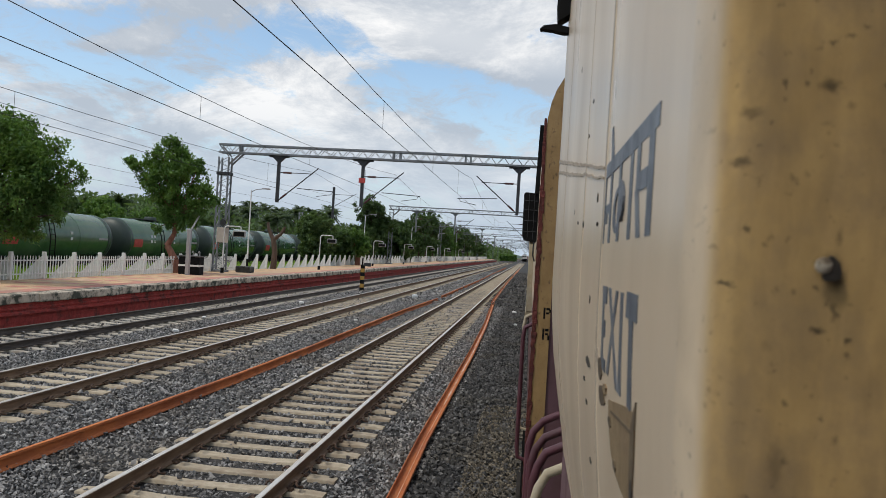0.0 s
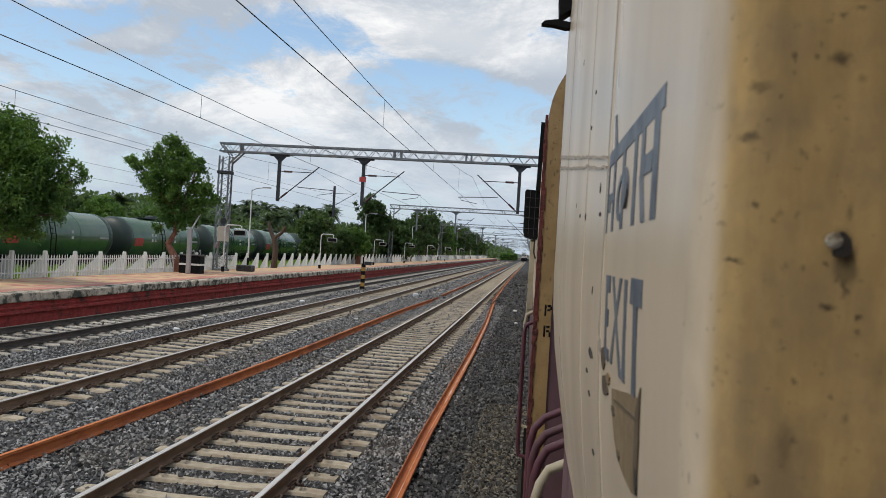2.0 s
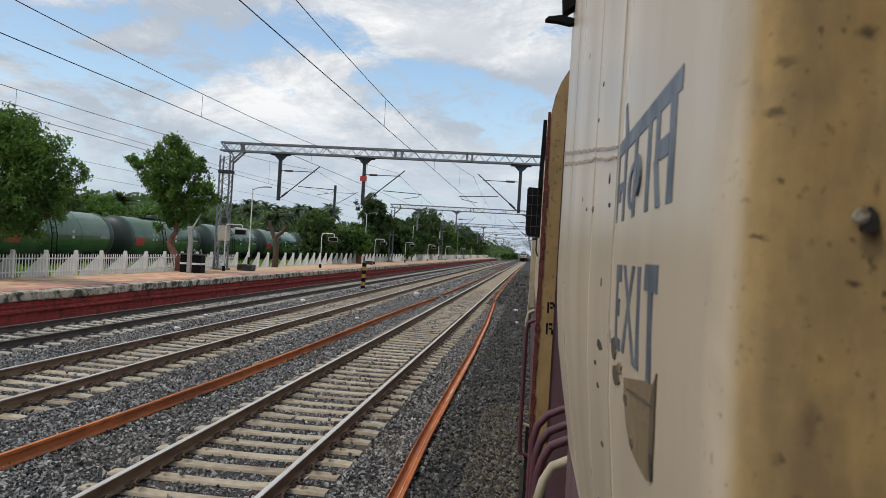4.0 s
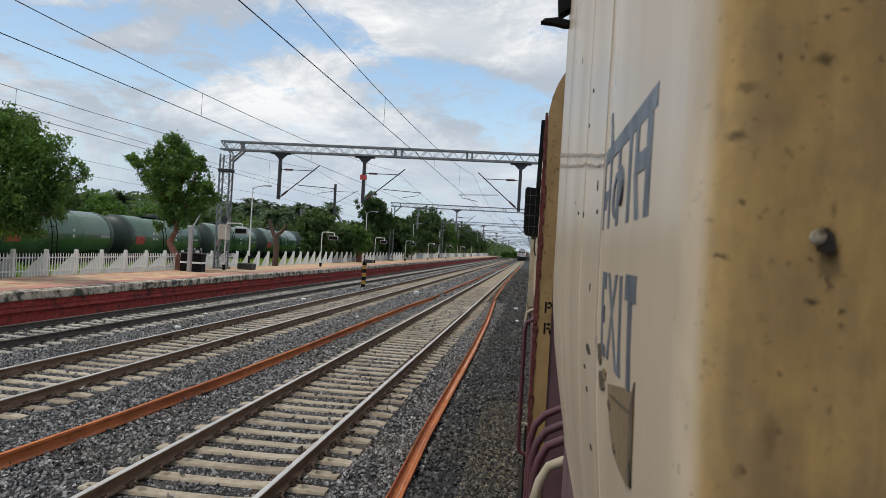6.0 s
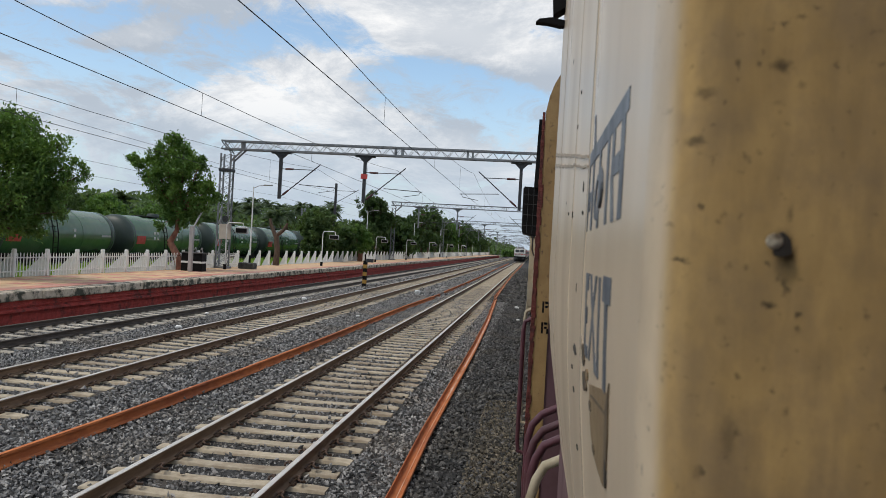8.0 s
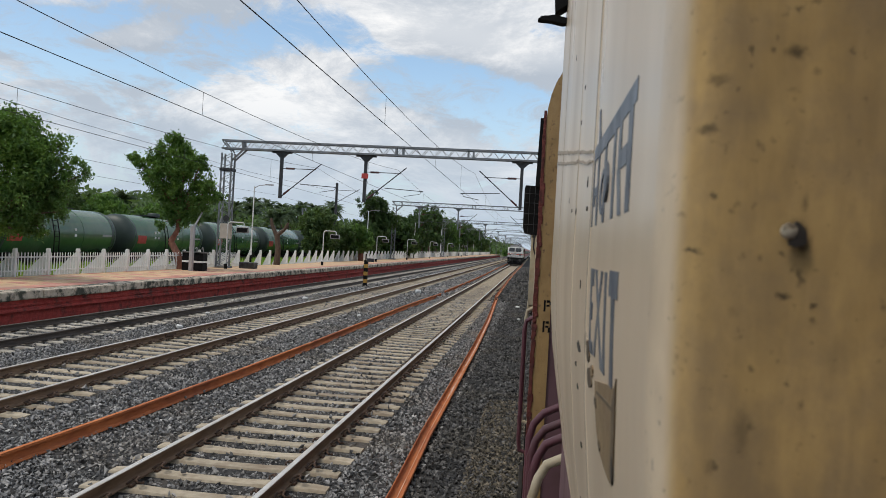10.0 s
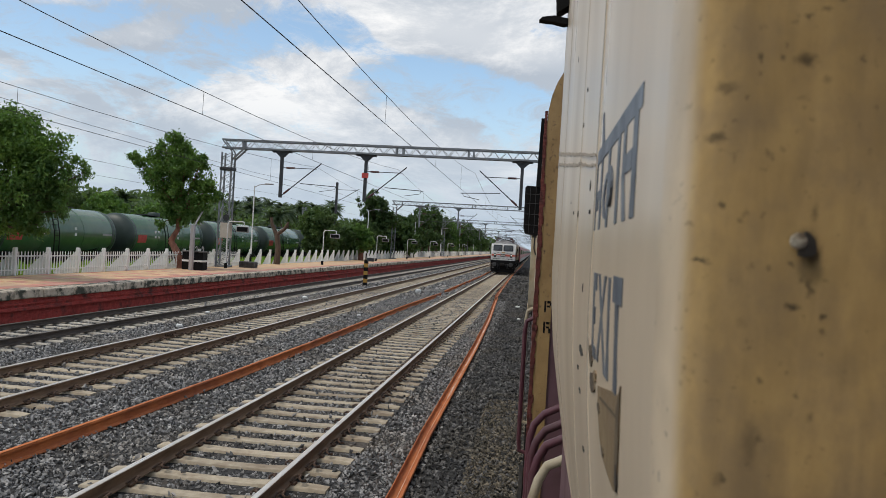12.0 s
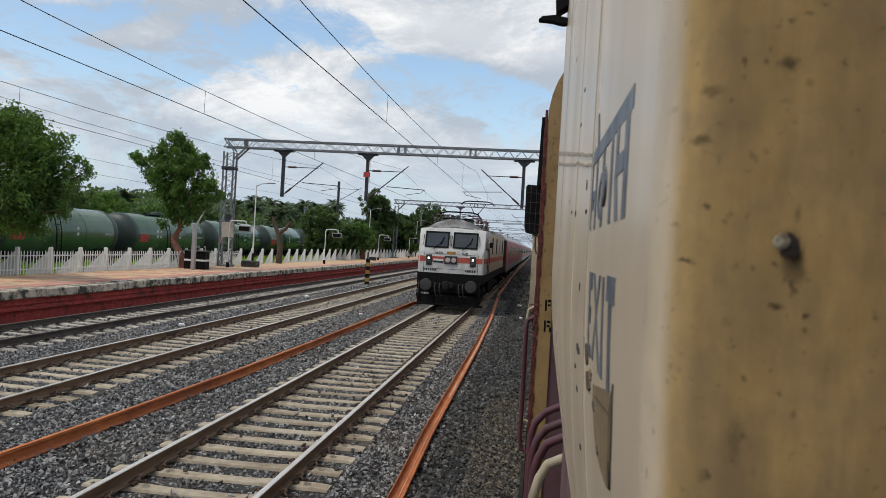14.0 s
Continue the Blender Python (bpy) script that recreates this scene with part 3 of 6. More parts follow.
        for i in range(len(prof) - 1):
            for k in range(n):
                fs.append((i * n + k, i * n + (k + 1) % n, (i + 1) * n + (k + 1) % n, (i + 1) * n + k))
        fs += [tuple(range(n))[::-1], tuple(range((len(prof) - 1) * n, len(prof) * n))]
        return self.add(vs, fs)

    def mesh(self, name, material=None, smooth=40):
        me = bpy.data.meshes.new(name)
        me.from_pydata(self.v, [], self.f)
        bm = bmesh.new()
        bm.from_mesh(me)
        bmesh.ops.recalc_face_normals(bm, faces=bm.faces)
        bm.to_mesh(me)
        bm.free()
        if smooth:
            me.polygons.foreach_set("use_smooth", [True] * len(me.polygons))
            me.set_sharp_from_angle(angle=radians(smooth))
        if material:
            me.materials.append(material)
        return me


def thing(name, x=0.0, y=0.0, z=0.0, rz=0.0, label="", category="", group="", kind=""):
    ob = new(name)
    ob.empty_display_size = 0.2
    ob.matrix_basis = pose(x, y, z, 0, 0, rz)
    return tagged(ob, label, category, group, kind)


def part(name, mb, material, parent, label="", smooth=40):
    """One mesh object under a thing or under a part."""
    me = mb if isinstance(mb, bpy.types.Mesh) else mb.mesh(name, material, smooth)
    ob = new(name, me)
    ob.parent = parent
    if label:
        tagged(ob, label)
    return ob


def solo(name, mb, material, label="", category="", group="", kind="", smooth=40):
    return tagged(new(name, mb.mesh(name, material, smooth)), label, category, group, kind)


def fast_mesh(name, verts, quads, material):
    """Large mesh from numpy arrays."""
    me = bpy.data.meshes.new(name)
    k = quads.shape[1]
    me.vertices.add(len(verts))
    me.vertices.foreach_set("co", verts.astype(np.float32).ravel())
    me.loops.add(quads.size)
    me.loops.foreach_set("vertex_index", quads.astype(np.int32).ravel())
    me.polygons.add(len(quads))
    me.polygons.foreach_set("loop_start", np.arange(0, quads.size, k, dtype=np.int32))
    me.update(calc_edges=True)
    me.validate()
    me.polygons.foreach_set("use_smooth", np.zeros(len(quads), bool))
    me.materials.append(material)
    return me

# ---------------------------------------------------------------- ground and tracks
TRACK_A, TRACK_B, TRACK_C, TRACK_OWN, TRACK_D = -3.667, -9.035, -13.157, 1.63, -27.5
HALF = 0.873          # rail head centre from the track's centre
SLEEPER_TOP = -0.195
PITCH = 0.6037        # sleeper spacing
START = 9.4445 - 20 * PITCH
BED = -0.238          # top of the ballast

def build_ground():
    g = MB()
    xs = [-2500, -300, -90, -60, -45, -34, -30, -24, -20.5, -19.6, 4, 12, 60, 300, 2500]
    ys = [-400, -60, -20, 0, 20, 40, 60, 80, 110, 150, 200, 300, 500, 900, 3500]
    for y in ys:
        for x in xs:
            z = -0.45 + (noise.noise((x * 0.05, y * 0.05, 0)) * 0.12 if x < -30 else 0)
            if -31 < x < -19:
                z = -0.35
            g.v.append((x, y, z))
    n = len(xs)
    for j in range(len(ys) - 1):
        for i in range(n - 1):
            g.f.append((j * n + i, j * n + i + 1, (j + 1) * n + i + 1, (j + 1) * n + i))
    solo("ground", g, M["earth"], "flat earth with patchy grass reaching the horizon", "ground", kind="structure")
    b = MB()
    b.prism([(-14.9, -0.6), (4.5, -0.6), (4.0, BED), (-14.9, BED)], "y", -25, 900)
    solo("ballast_bed", b, M["ballast"], "crushed stone bed under the tracks, darkened as shade between the stones", "ballast", kind="structure")
    # oily strip, also painted dark for the trains' shade; wider further off
    d = MB()
    d.prism([(-1.42, BED - 0.05), (3.9, BED - 0.05), (3.9, BED + 0.004), (-1.38, BED + 0.004)], "y", -24, 880)
    d.prism([(-2.55, BED - 0.05), (-1.36, BED - 0.05), (-1.36, BED + 0.006), (-2.5, BED + 0.006)], "y", 46, 880)
    solo("oily_ballast_strip", d, M["darkbed"], "dark oily ballast along the standing train, with its shade in the colour", "ballast", kind="structure")


def stones(name, count, x0, x1, y0, y1, size, seed, material, keep=None, lift=0.0, grow=0.010):
    """Angular stones lying loosely on the bed."""
    r = np.random.RandomState(seed)
    u = r.rand(count)
    y = y0 + (y1 - y0) * u ** 1.5
    x = x0 + (x1 - x0) * r.rand(count)
    if keep is not None:
        k = keep(x, y)
        x, y = x[k], y[k]
    n = len(x)
    base = np.array([(1, 0, 0), (-1, 0, 0), (0, 1, 0), (0, -1, 0), (0, 0, 1), (0, 0, -1)], float)
    v = (base[None] + 0.9 * (r.rand(n, 6, 3) - 0.5)) * 0.74
    s = size * (0.45 + 1.15 * r.rand(n, 1, 3)) * (1 + grow * np.maximum(y - 8, 0))[:, None, None]
    v = v * s
    q = r.randn(n, 4)
    q /= np.linalg.norm(q, axis=1, keepdims=True)
    w, a, b, c = q.T
    rot = np.stack([1 - 2 * (b * b + c * c), 2 * (a * b - c * w), 2 * (a * c + b * w), 2 * (a * b + c * w), 1 - 2 * (a * a + c * c), 2 * (b * c - a * w),
                    2 * (a * c - b * w), 2 * (b * c + a * w), 1 - 2 * (a * a + b * b)], 1).reshape(n, 3, 3)
    v = np.einsum("nij,nkj->nki", rot, v)
    z = BED + lift - 0.012 + 0.042 * r.rand(n) + 0.012 * np.sin(x * 3.1 + np.sin(y * 1.7)) * np.cos(y * 2.3)
    for c in (TRACK_A, TRACK_B, TRACK_C):
        z -= np.where(np.abs(x - c) < 1.38, 0.015, 0.0) if lift == 0 else 0
    v += np.stack([x, y, z], 1)[:, None, :]
    f = np.array([(0, 2, 4), (2, 1, 4), (1, 3, 4), (3, 0, 4), (2, 0, 5), (1, 2, 5), (3, 1, 5), (0, 3, 5)])
    faces = (np.arange(n)[:, None, None] * 6 + f[None]).reshape(-1, 3)
    ob = new(name, fast_mesh(name, v.reshape(-1, 3), faces, material))
    return ob


def clear_of_sleepers(x, y):
    k = np.ones(len(x), bool)
    ph = (y - START) / PITCH
    on = np.abs(ph - np.round(ph)) * PITCH < 0.135
    for c, off in ((TRACK_A, 0.0), (TRACK_B, 0.21), (TRACK_C, 0.1)):
        ph = (y - START - off) / PITCH
        on = np.abs(ph - np.round(ph)) * PITCH < 0.150
        k &= ~(on & (np.abs(x - c) < 1.41))
        k &= ~(np.abs(np.abs(x - c) - HALF) < 0.10)
        k &= ~(on & (np.abs(np.abs(x - c) - HALF) < 0.24))
    return k


def clear_of_rails(x, y):
    k = np.ones(len(x), bool)
    for c in (TRACK_A, TRACK_B, TRACK_C):
        k &= np.abs(np.abs(x - c) - HALF) > 0.13
    return k


def between_tracks(x, y):
    k = np.ones(len(x), bool)
    for c in (TRACK_A, TRACK_B, TRACK_C):
        k &= np.abs(x - c) > 1.36
    return k


def sleeper_mesh(material):
    mb = MB()
    # top line: thick under the rails, dipped in the middle
    xs = [-1.375, -1.2, -0.65, -0.35, 0.35, 0.65, 1.2, 1.375]
    top = [-0.015, 0.0, 0.0, -0.015, -0.015, 0.0, 0.0, -0.015]
    for x, t in zip(xs, top):
        mb.v += [(x, -0.135, -0.2), (x, -0.105, t - 0.012), (x, -0.095, t), (x, 0.095, t), (x, 0.105, t - 0.012), (x, 0.135, -0.2)]
    for i in range(len(xs) - 1):
        for k in range(5):
            mb.f.append((i * 6 + k, i * 6 + k + 1, i * 6 + 6 + k + 1, i * 6 + 6 + k))
    mb.f += [tuple(range(6)), tuple(range(42, 48))]
    return mb.mesh("sleeper", material)


def clip_mesh():
    mb = MB()
    pts = [(0.0, -0.07, 0.0), (0.0, 0.04, 0.02), (0.045, 0.075, 0.045), (0.095, 0.04, 0.055), (0.095, -0.04, 0.048), (0.135, -0.075, 0.032), (0.17, -0.02, 0.015), (0.15, 0.03, 0.01)]
    mb.tube(pts, 0.015, 6)
    mb.box(0.0, 0.05, -0.05, 0.05, -0.05, -0.012, 0.006)
    return mb.mesh("rail_clip", M["clip"])


RAIL_SIDE = [(-0.075, 0), (0.075, 0), (0.075, 0.012), (0.02, 0.03), (0.009, 0.05), (0.009, 0.12), (0.034, 0.135), (0.0355, 0.157), (0.030, 0.162),
             (-0.030, 0.162), (-0.0355, 0.157), (-0.034, 0.135), (-0.009, 0.12), (-0.009, 0.05), (-0.02, 0.03), (-0.075, 0.012)]


def rail(parent, x, y0, y1, side, top, z=-0.172):
    mb = MB()
    mb.prism([(x + u, z + w) for u, w in RAIL_SIDE], "y", y0, y1)
    ob = part("rail", mb, side, parent)
    hd = MB()
    hd.prism([(x - 0.034, z + 0.160), (x + 0.034, z + 0.160), (x + 0.034, z + 0.1685), (x + 0.026, z + 0.1725), (x - 0.026, z + 0.1725), (x - 0.034, z + 0.1685)], "y", y0, y1)
    part("rail_head", hd, top, ob, "worn running surface")
    return ob


def build_track(name, cx, offset, y0, near, sl, side, top, label, clips=0):
    t = thing(name, cx, 0, 0, label=label, category="railway track", group="railway tracks", kind="structure")
    for s in (-1, 1):
        rail(t, s * HALF, -20, 860, side, top)
    me, cl = sleeper_mesh(sl), CLIP
    k0 = math.ceil((y0 - START - offset) / PITCH)
    far = MB()
    for k in range(k0, int((330 - START) / PITCH)):
        y = START + offset + k * PITCH
        if y < near:
            ob = part("sleeper", me, None, t)
            ob.matrix_basis = pose(random.uniform(-0.015, 0.015), y, SLEEPER_TOP + random.uniform(-0.006, 0.004), 0, 0, random.uniform(-0.5, 0.5))
            if y < clips:
                for s in (-1, 1):
                    for e in (-1, 1):
                        c = part("rail_clip", cl, None, t)
                        c.matrix_basis = pose(s * HALF + e * 0.062, y, SLEEPER_TOP + 0.045, 0, 0, 0 if e > 0 else 180)
        else:
            far.prism([(y - 0.13, -0.3), (y + 0.13, -0.3), (y + 0.1, SLEEPER_TOP - 0.01), (y - 0.1, SLEEPER_TOP - 0.01)], "x", -1.375, 1.375)
    tagged(part("far_sleepers", far, sl, t, smooth=0), kind="stuff")
    crib = MB()
    for a, b in ((-1.5, -0.96), (-0.79, 0.79), (0.96, 1.5)):
        crib.box(a, b, 42, 860, BED - 0.03, SLEEPER_TOP - 0.027)
    part("crib_ballast", crib, M["ballast"], t)
    return t


CLIP = clip_mesh()


def fishplate(track, x, y):
    """Bolted joint in a rail."""
    mb = MB()
    for e in (-1, 1):
        mb.box(x + e * 0.012, x + e * 0.036, y - 0.31, y + 0.31, -0.135, -0.055, 0.006)
    o = part("fishplate", mb, M["clip"], track, "bolted steel joint plate")
    for k in range(4):
        b = MB()
        b.lathe([(0.022, 0.0), (0.022, 0.02), (0.012, 0.026), (0.012, 0.05), (0.0, 0.052)], (x + 0.034, y - 0.21 + k * 0.14, -0.095), "x", 6)
        part("bolt", b, M["clip"], o)


build_ground()
build_track("track_main", TRACK_A, 0.0, -6, 62, M["sleeper"], M["rail"], M["railtop"], "brown steel rails on pale concrete sleepers in ballast", 34)
LOOP = build_track("track_loop", TRACK_B, 0.21, -6, 60, M["sleeper"], M["rail"], M["railtop"], "brown steel rails on pale concrete sleepers in ballast", 30)
fishplate(LOOP, -HALF, 19.92)
fishplate(LOOP, HALF, 19.970000000000002)
build_track("track_platform", TRACK_C, 0.1, -6, 60, M["sleeper_dark"], M["raildark"], M["railtopdark"], "dark grimy rails on concrete sleepers beside the platform")
build_track("track_own", TRACK_OWN, 0.3, -6, 5, M["sleeper_dark"], M["rail"], M["railtop"], "rails under the standing passenger train")
tagged(stones("far_ballast", 24000, -14.6, -2.25, 43.5, 130, 0.11, 7, M["stone"], between_tracks, 0.0, 0.0), "grey ballast stones further along the tracks", "ballast", kind="stuff")
tagged(stones("loose_ballast", 158000, -14.7, -1.3, 5.2, 44.5, 0.034, 3, M["stone"], clear_of_sleepers), "loose grey angular ballast stones between the tracks", "ballast", kind="stuff")
tagged(stones("strewn_ballast", 1100, -14.4, -2.3, 5.2, 44, 0.045, 23, M["stone"], clear_of_rails, 0.045), "stray ballast stones lying on the sleepers", "ballast", kind="stuff")
# these two stone runs carry the trains' shade in their dark colour
tagged(stones("dark_far_ballast", 5000, -2.5, 0.4, 44, 140, 0.13, 15, M["darkstone"], None, 0.0, 0.0), "dark oily ballast further along the standing train, with the trains' shade in the colour", "ballast", kind="stuff")
tagged(stones("dark_ballast", 30000, -1.45, 0.4, 5.0, 60, 0.036, 5, M["darkstone"]), "dark oily ballast beside the standing train, with its shade in the colour", "ballast", kind="stuff")
tagged(stones("fine_gravel", 15000, -0.75, 0.4, 5.0, 15, 0.027, 6, M["gravel"], None, 0.006), "fine brown gravel under the edge of the standing train", "gravel", kind="stuff")


TOP = [(-0.030, 0.168), (0.030, 0.168), (0.03, 0.173), (-0.03, 0.173)]
SCRAPE = [(-0.006, 0.088), (-0.006, 0.112), (-0.0125, 0.112), (-0.0125, 0.088)]


def loose_rail(runs, label):
    t = thing("spare_rail", label=label, category="rail", group="spare rails")
    for name, pts, tilt in runs:
        mb, hd = MB(), MB()
        n = len(RAIL_SIDE)
        for prof, b in ((RAIL_SIDE, mb), (SCRAPE if tilt > 45 else TOP, hd)):
            m = len(prof)
            ca, sa = math.cos(radians(tilt)), math.sin(radians(tilt))
            for x, y, z in pts:
                g = 1.0
                if prof is SCRAPE:
                    g = 0.35 if y < 14.5 else (1.5 if y < 33 else 0.8)
                b.v += [(x + u * ca + ((w - 0.10) * g + 0.02 if prof is SCRAPE else w - 0.08) * sa, y, z - u * sa + ((w - 0.10) * g + 0.02 if prof is SCRAPE else w - 0.08) * ca) for u, w in prof]
            for i in range(len(pts) - 1):
                for k in range(m):
                    b.f.append((i * m + k, i * m + (k + 1) % m, (i + 1) * m + (k + 1) % m, (i + 1) * m + k))
            b.f += [tuple(range(m)), tuple(range((len(pts) - 1) * m, len(pts) * m))]
        r = part("rail", mb, M["rust"], t)
        part("scraped_strip" if tilt else "rail_head", hd, M["rusthead"] if tilt else M["rust"], r)
    return t


def curve_pts(pts, z, n=6):
    out = []
    for (x0, y0), (x1, y1) in zip(pts, pts[1:]):
        for i in range(n):
            f = i / n
            out.append((x0 + (x1 - x0) * f, y0 + (y1 - y0) * f, z))
    return out + [(*pts[-1], z)]


loose_rail([("a", curve_pts([(-6.35, 3), (-6.29, 8.5), (-6.15, 11), (-6.0, 15), (-5.92, 20), (-5.88, 27), (-5.80, 35), (-5.48, 45.6)], -0.13), 0),
            ("b", curve_pts([(-5.55, 48.2), (-5.40, 80), (-5.6, 120), (-5.7, 180)], -0.13), 0)], "long rust-orange spare rail lying on the ballast between tracks")
loose_rail([("a", curve_pts([(-1.37, 2), (-1.42, 8.6), (-1.49, 11.5), (-1.52, 15.6), (-1.56, 22), (-1.70, 31), (-2.11, 46.2)], -0.142), 100),
            ("b", curve_pts([(-2.18, 46.8), (-2.30, 67), (-2.40, 92), (-2.36, 140), (-2.41, 180)], -0.142), 100)], "rust-orange spare rail lying on its side beside the standing train")

# ---------------------------------------------------------------- platform
PZ, PX0, PX1 = 0.78, -14.85, -19.15
P_END = 335.0


def build_platform():
    t = thing("platform", label="raised station platform with buff pavers and mouldy coping over a red wall", category="platform", kind="structure")
    mb = MB()
    mb.prism([(PX0 - 0.16, -0.4), (PX0 - 0.16, 0.16), (PX0 - 0.10, 0.19), (PX0 - 0.10, PZ - 0.30), (PX0 - 0.10, PZ - 0.275), (PX1, PZ - 0.275), (PX1, -0.4)], "y", -20, P_END)
    part("platform_wall", mb, M["redwall"], t, "oxide red platform wall")
    led = MB()
    led.prism([(PX0 - 0.158, 0.17), (PX0 - 0.02, 0.17), (PX0 - 0.02, 0.25), (PX0 - 0.098, 0.27)], "y", -20, P_END)
    part("ledge", led, M["redwall"], t, "projecting red ledge")
    lip = MB()
    lip.prism([(PX0 - 0.10, 0.330), (PX0 - 0.055, 0.330), (PX0 - 0.055, 0.372), (PX0 - 0.10, 0.385)], "y", -20, P_END)
    part("ledge_lip", lip, M["redwall"], t)
    cop = [MB() for _ in range(3)]
    for k, m in enumerate(cop):
        m.box(-0.02, 0.62, 0, 1.49, -0.27, 0.0, 0.03)
    meshes = [m.mesh("coping_slab", M["coping"]) for m in cop]
    y, k, rest = 8.0, 0, MB()
    while y < P_END - 2:
        if y < 75:
            ob = part("coping_slab", meshes[k % 3], None, t)
            ob.matrix_basis = pose(PX0 - 0.58 + random.uniform(-0.02, 0.02), y, PZ + random.uniform(-0.012, 0.008), random.uniform(-0.3, 0.3), random.uniform(-0.6, 0.6), 0)
        else:
            rest.box(PX0 - 0.6, PX0 + 0.04, y, y + 1.49, PZ - 0.27, PZ, 0.02)
        y += 1.5
        k += 1
    tagged(part("far_coping", rest, M["coping"], t), kind="stuff")
    back = MB()
    back.box(PX0 - 0.62, PX0 + 0.04, -20, 8, PZ - 0.15, PZ)
    part("near_coping", back, M["coping"], t)
    for nm, a, b, m in (("red_band", PX0 - 1.25, PX0 - 0.60, "paverred"), ("paving", PX1 + 0.02, PX0 - 1.25, "paver")):
        mb = MB()
        mb.box(b, a, -20, P_END, PZ - 0.16, PZ - 0.006)
        part(nm, mb, M[m], t)
    # the pavers nearest the walk, in rows
    pm = {}
    for m in ("paver", "paverred"):
        b = MB()
        b.box(0.006, 0.594, 0.006, 0.594, -0.02, 0.0, 0.006)
        pm[m] = b.mesh("paver", M[m])
    for j in range(36):
        for i in range(8):
            x = PX0 - 0.62 - 0.6 * (i + 1)
            if x < PX1 + 0.05:
                continue
            ob = part("paver", pm["paverred" if i == 0 or (i + j) % 5 == 2 else "paver"], None, t)
            ob.matrix_basis = pose(x, 20 + j * 0.6, PZ + random.uniform(-0.002, 0.003))
    end = MB()
    end.prism([(P_END, -0.4), (P_END, PZ), (P_END + 9, -0.35)], "x", PX1, PX0 - 0.1)
    part("end_ramp", end, M["paver"], t)


build_platform()


def build_fence():
    t = thing("platform_fence", -19.05, 0, PZ, label="white concrete picket fence along the back of the platform", category="fence")
    post = MB()
    post.box(-0.07, 0.07, -0.07, 0.07, 0, 1.02, 0.015)
    post.box(-0.06, 0.06, -0.06, 0.06, 1.015, 1.06, 0.02)
    post_me = post.mesh("fence_post", M["white"])
    pick = MB()
    pick.prism([(-0.02, 0.03), (0.02, 0.03), (0.02, 0.86), (0, 0.91), (-0.02, 0.86)], "x", -0.009, 0.009)
    pick_me = pick.mesh("picket", M["white"])
    but = MB()
    but.prism([(-0.072, 0.90), (-1.0, 0.0), (-1.0, -1.2), (-0.072, -1.2)], "y", -0.05, 0.05)
    but_me = but.mesh("buttress", M["buttress"])
    but = MB()
    but.prism([(-0.072, 0.90), (-0.50, 0.0), (-0.50, -1.2), (-0.072, -1.2)], "y", -0.05, 0.05)
    slim_me = but.mesh("buttress", M["buttress"])
    bar = MB()
    bar.box(-0.02, 0.02, 0, 1.94, 0, 0.05)
    rail_me = bar.mesh("fence_rail", M["white"])
    rest = MB()
    y = 19.98
    while y < 330:
        near = y < 47
        if y < 120:
            o = part("fence_post", post_me, None, t)
            o.matrix_basis = pose(0, y, 0, random.uniform(-1, 1), random.uniform(-1, 1), 0)
            o = part("buttress", but_me if near else slim_me, None, t)
            o.matrix_basis = pose(0, y, 0)
        else:
            rest.prism([(-0.08, 0.90), (-0.50, 0.0), (-0.50, -1.2), (-0.08, -1.2)], "y", y - 0.05, y + 0.05)
            rest.box(-0.07, 0.07, y - 0.07, y + 0.07, 0, 1.05)
        # the pickets end a little past the gantry; further on only posts and buttresses stand
        if near:
            for z in (0.18, 0.70):
                o = part("fence_rail", rail_me, None, t)
                o.matrix_basis = pose(0, y, z)
            for k in range(1, 11):
                o = part("picket", pick_me, None, t)
                o.matrix_basis = pose(0.03, y + k * 1.94 / 11, random.uniform(-0.01, 0.01), random.uniform(-1, 1), 0, 0)
        y += 1.94
    tagged(part("far_post_run", rest, M["white"], t, smooth=0), kind="stuff")


build_fence()

# ---------------------------------------------------------------- overhead line
GANTRY_Y = [43.7, 98.5, 153.5, 208.5, 263.5, 318.5, 373.5, 428.5, 490]


def lattice(mb, p, q, w, h, step, chord=0.09, lace=0.05):
    """Box lattice along x (beam) or z (leg)."""
    p, q = Vector(p), Vector(q)
    t = (q - p).normalized()
    L = (q - p).length
    s = Vector((0, 1, 0))
    u = t.cross(s).normalized()
    for a in (-1, 1):
        for b in (-1, 1):
            o = s * a * w / 2 + u * b * h / 2
            mb.bar(p + o, q + o, chord, chord)
    n = max(2, int(L / step))
    for i in range(n):
        a0, a1 = p + t * L * i / n, p + t * L * (i + 0.5) / n
        a2 = p + t * L * (i + 1) / n
        for e in (-1, 1):
            mb.bar(a0 + s * e * w / 2 - u * h / 2, a1 + s * e * w / 2 + u * h / 2, lace, 0.02)
            mb.bar(a1 + s * e * w / 2 + u * h / 2, a2 + s * e * w / 2 - u * h / 2, lace, 0.02)
        for e in (-1, 1):
            mb.bar(a0 + u * e * h / 2 - s * w / 2, a2 + u * e * h / 2 + s * w / 2, lace, 0.02)


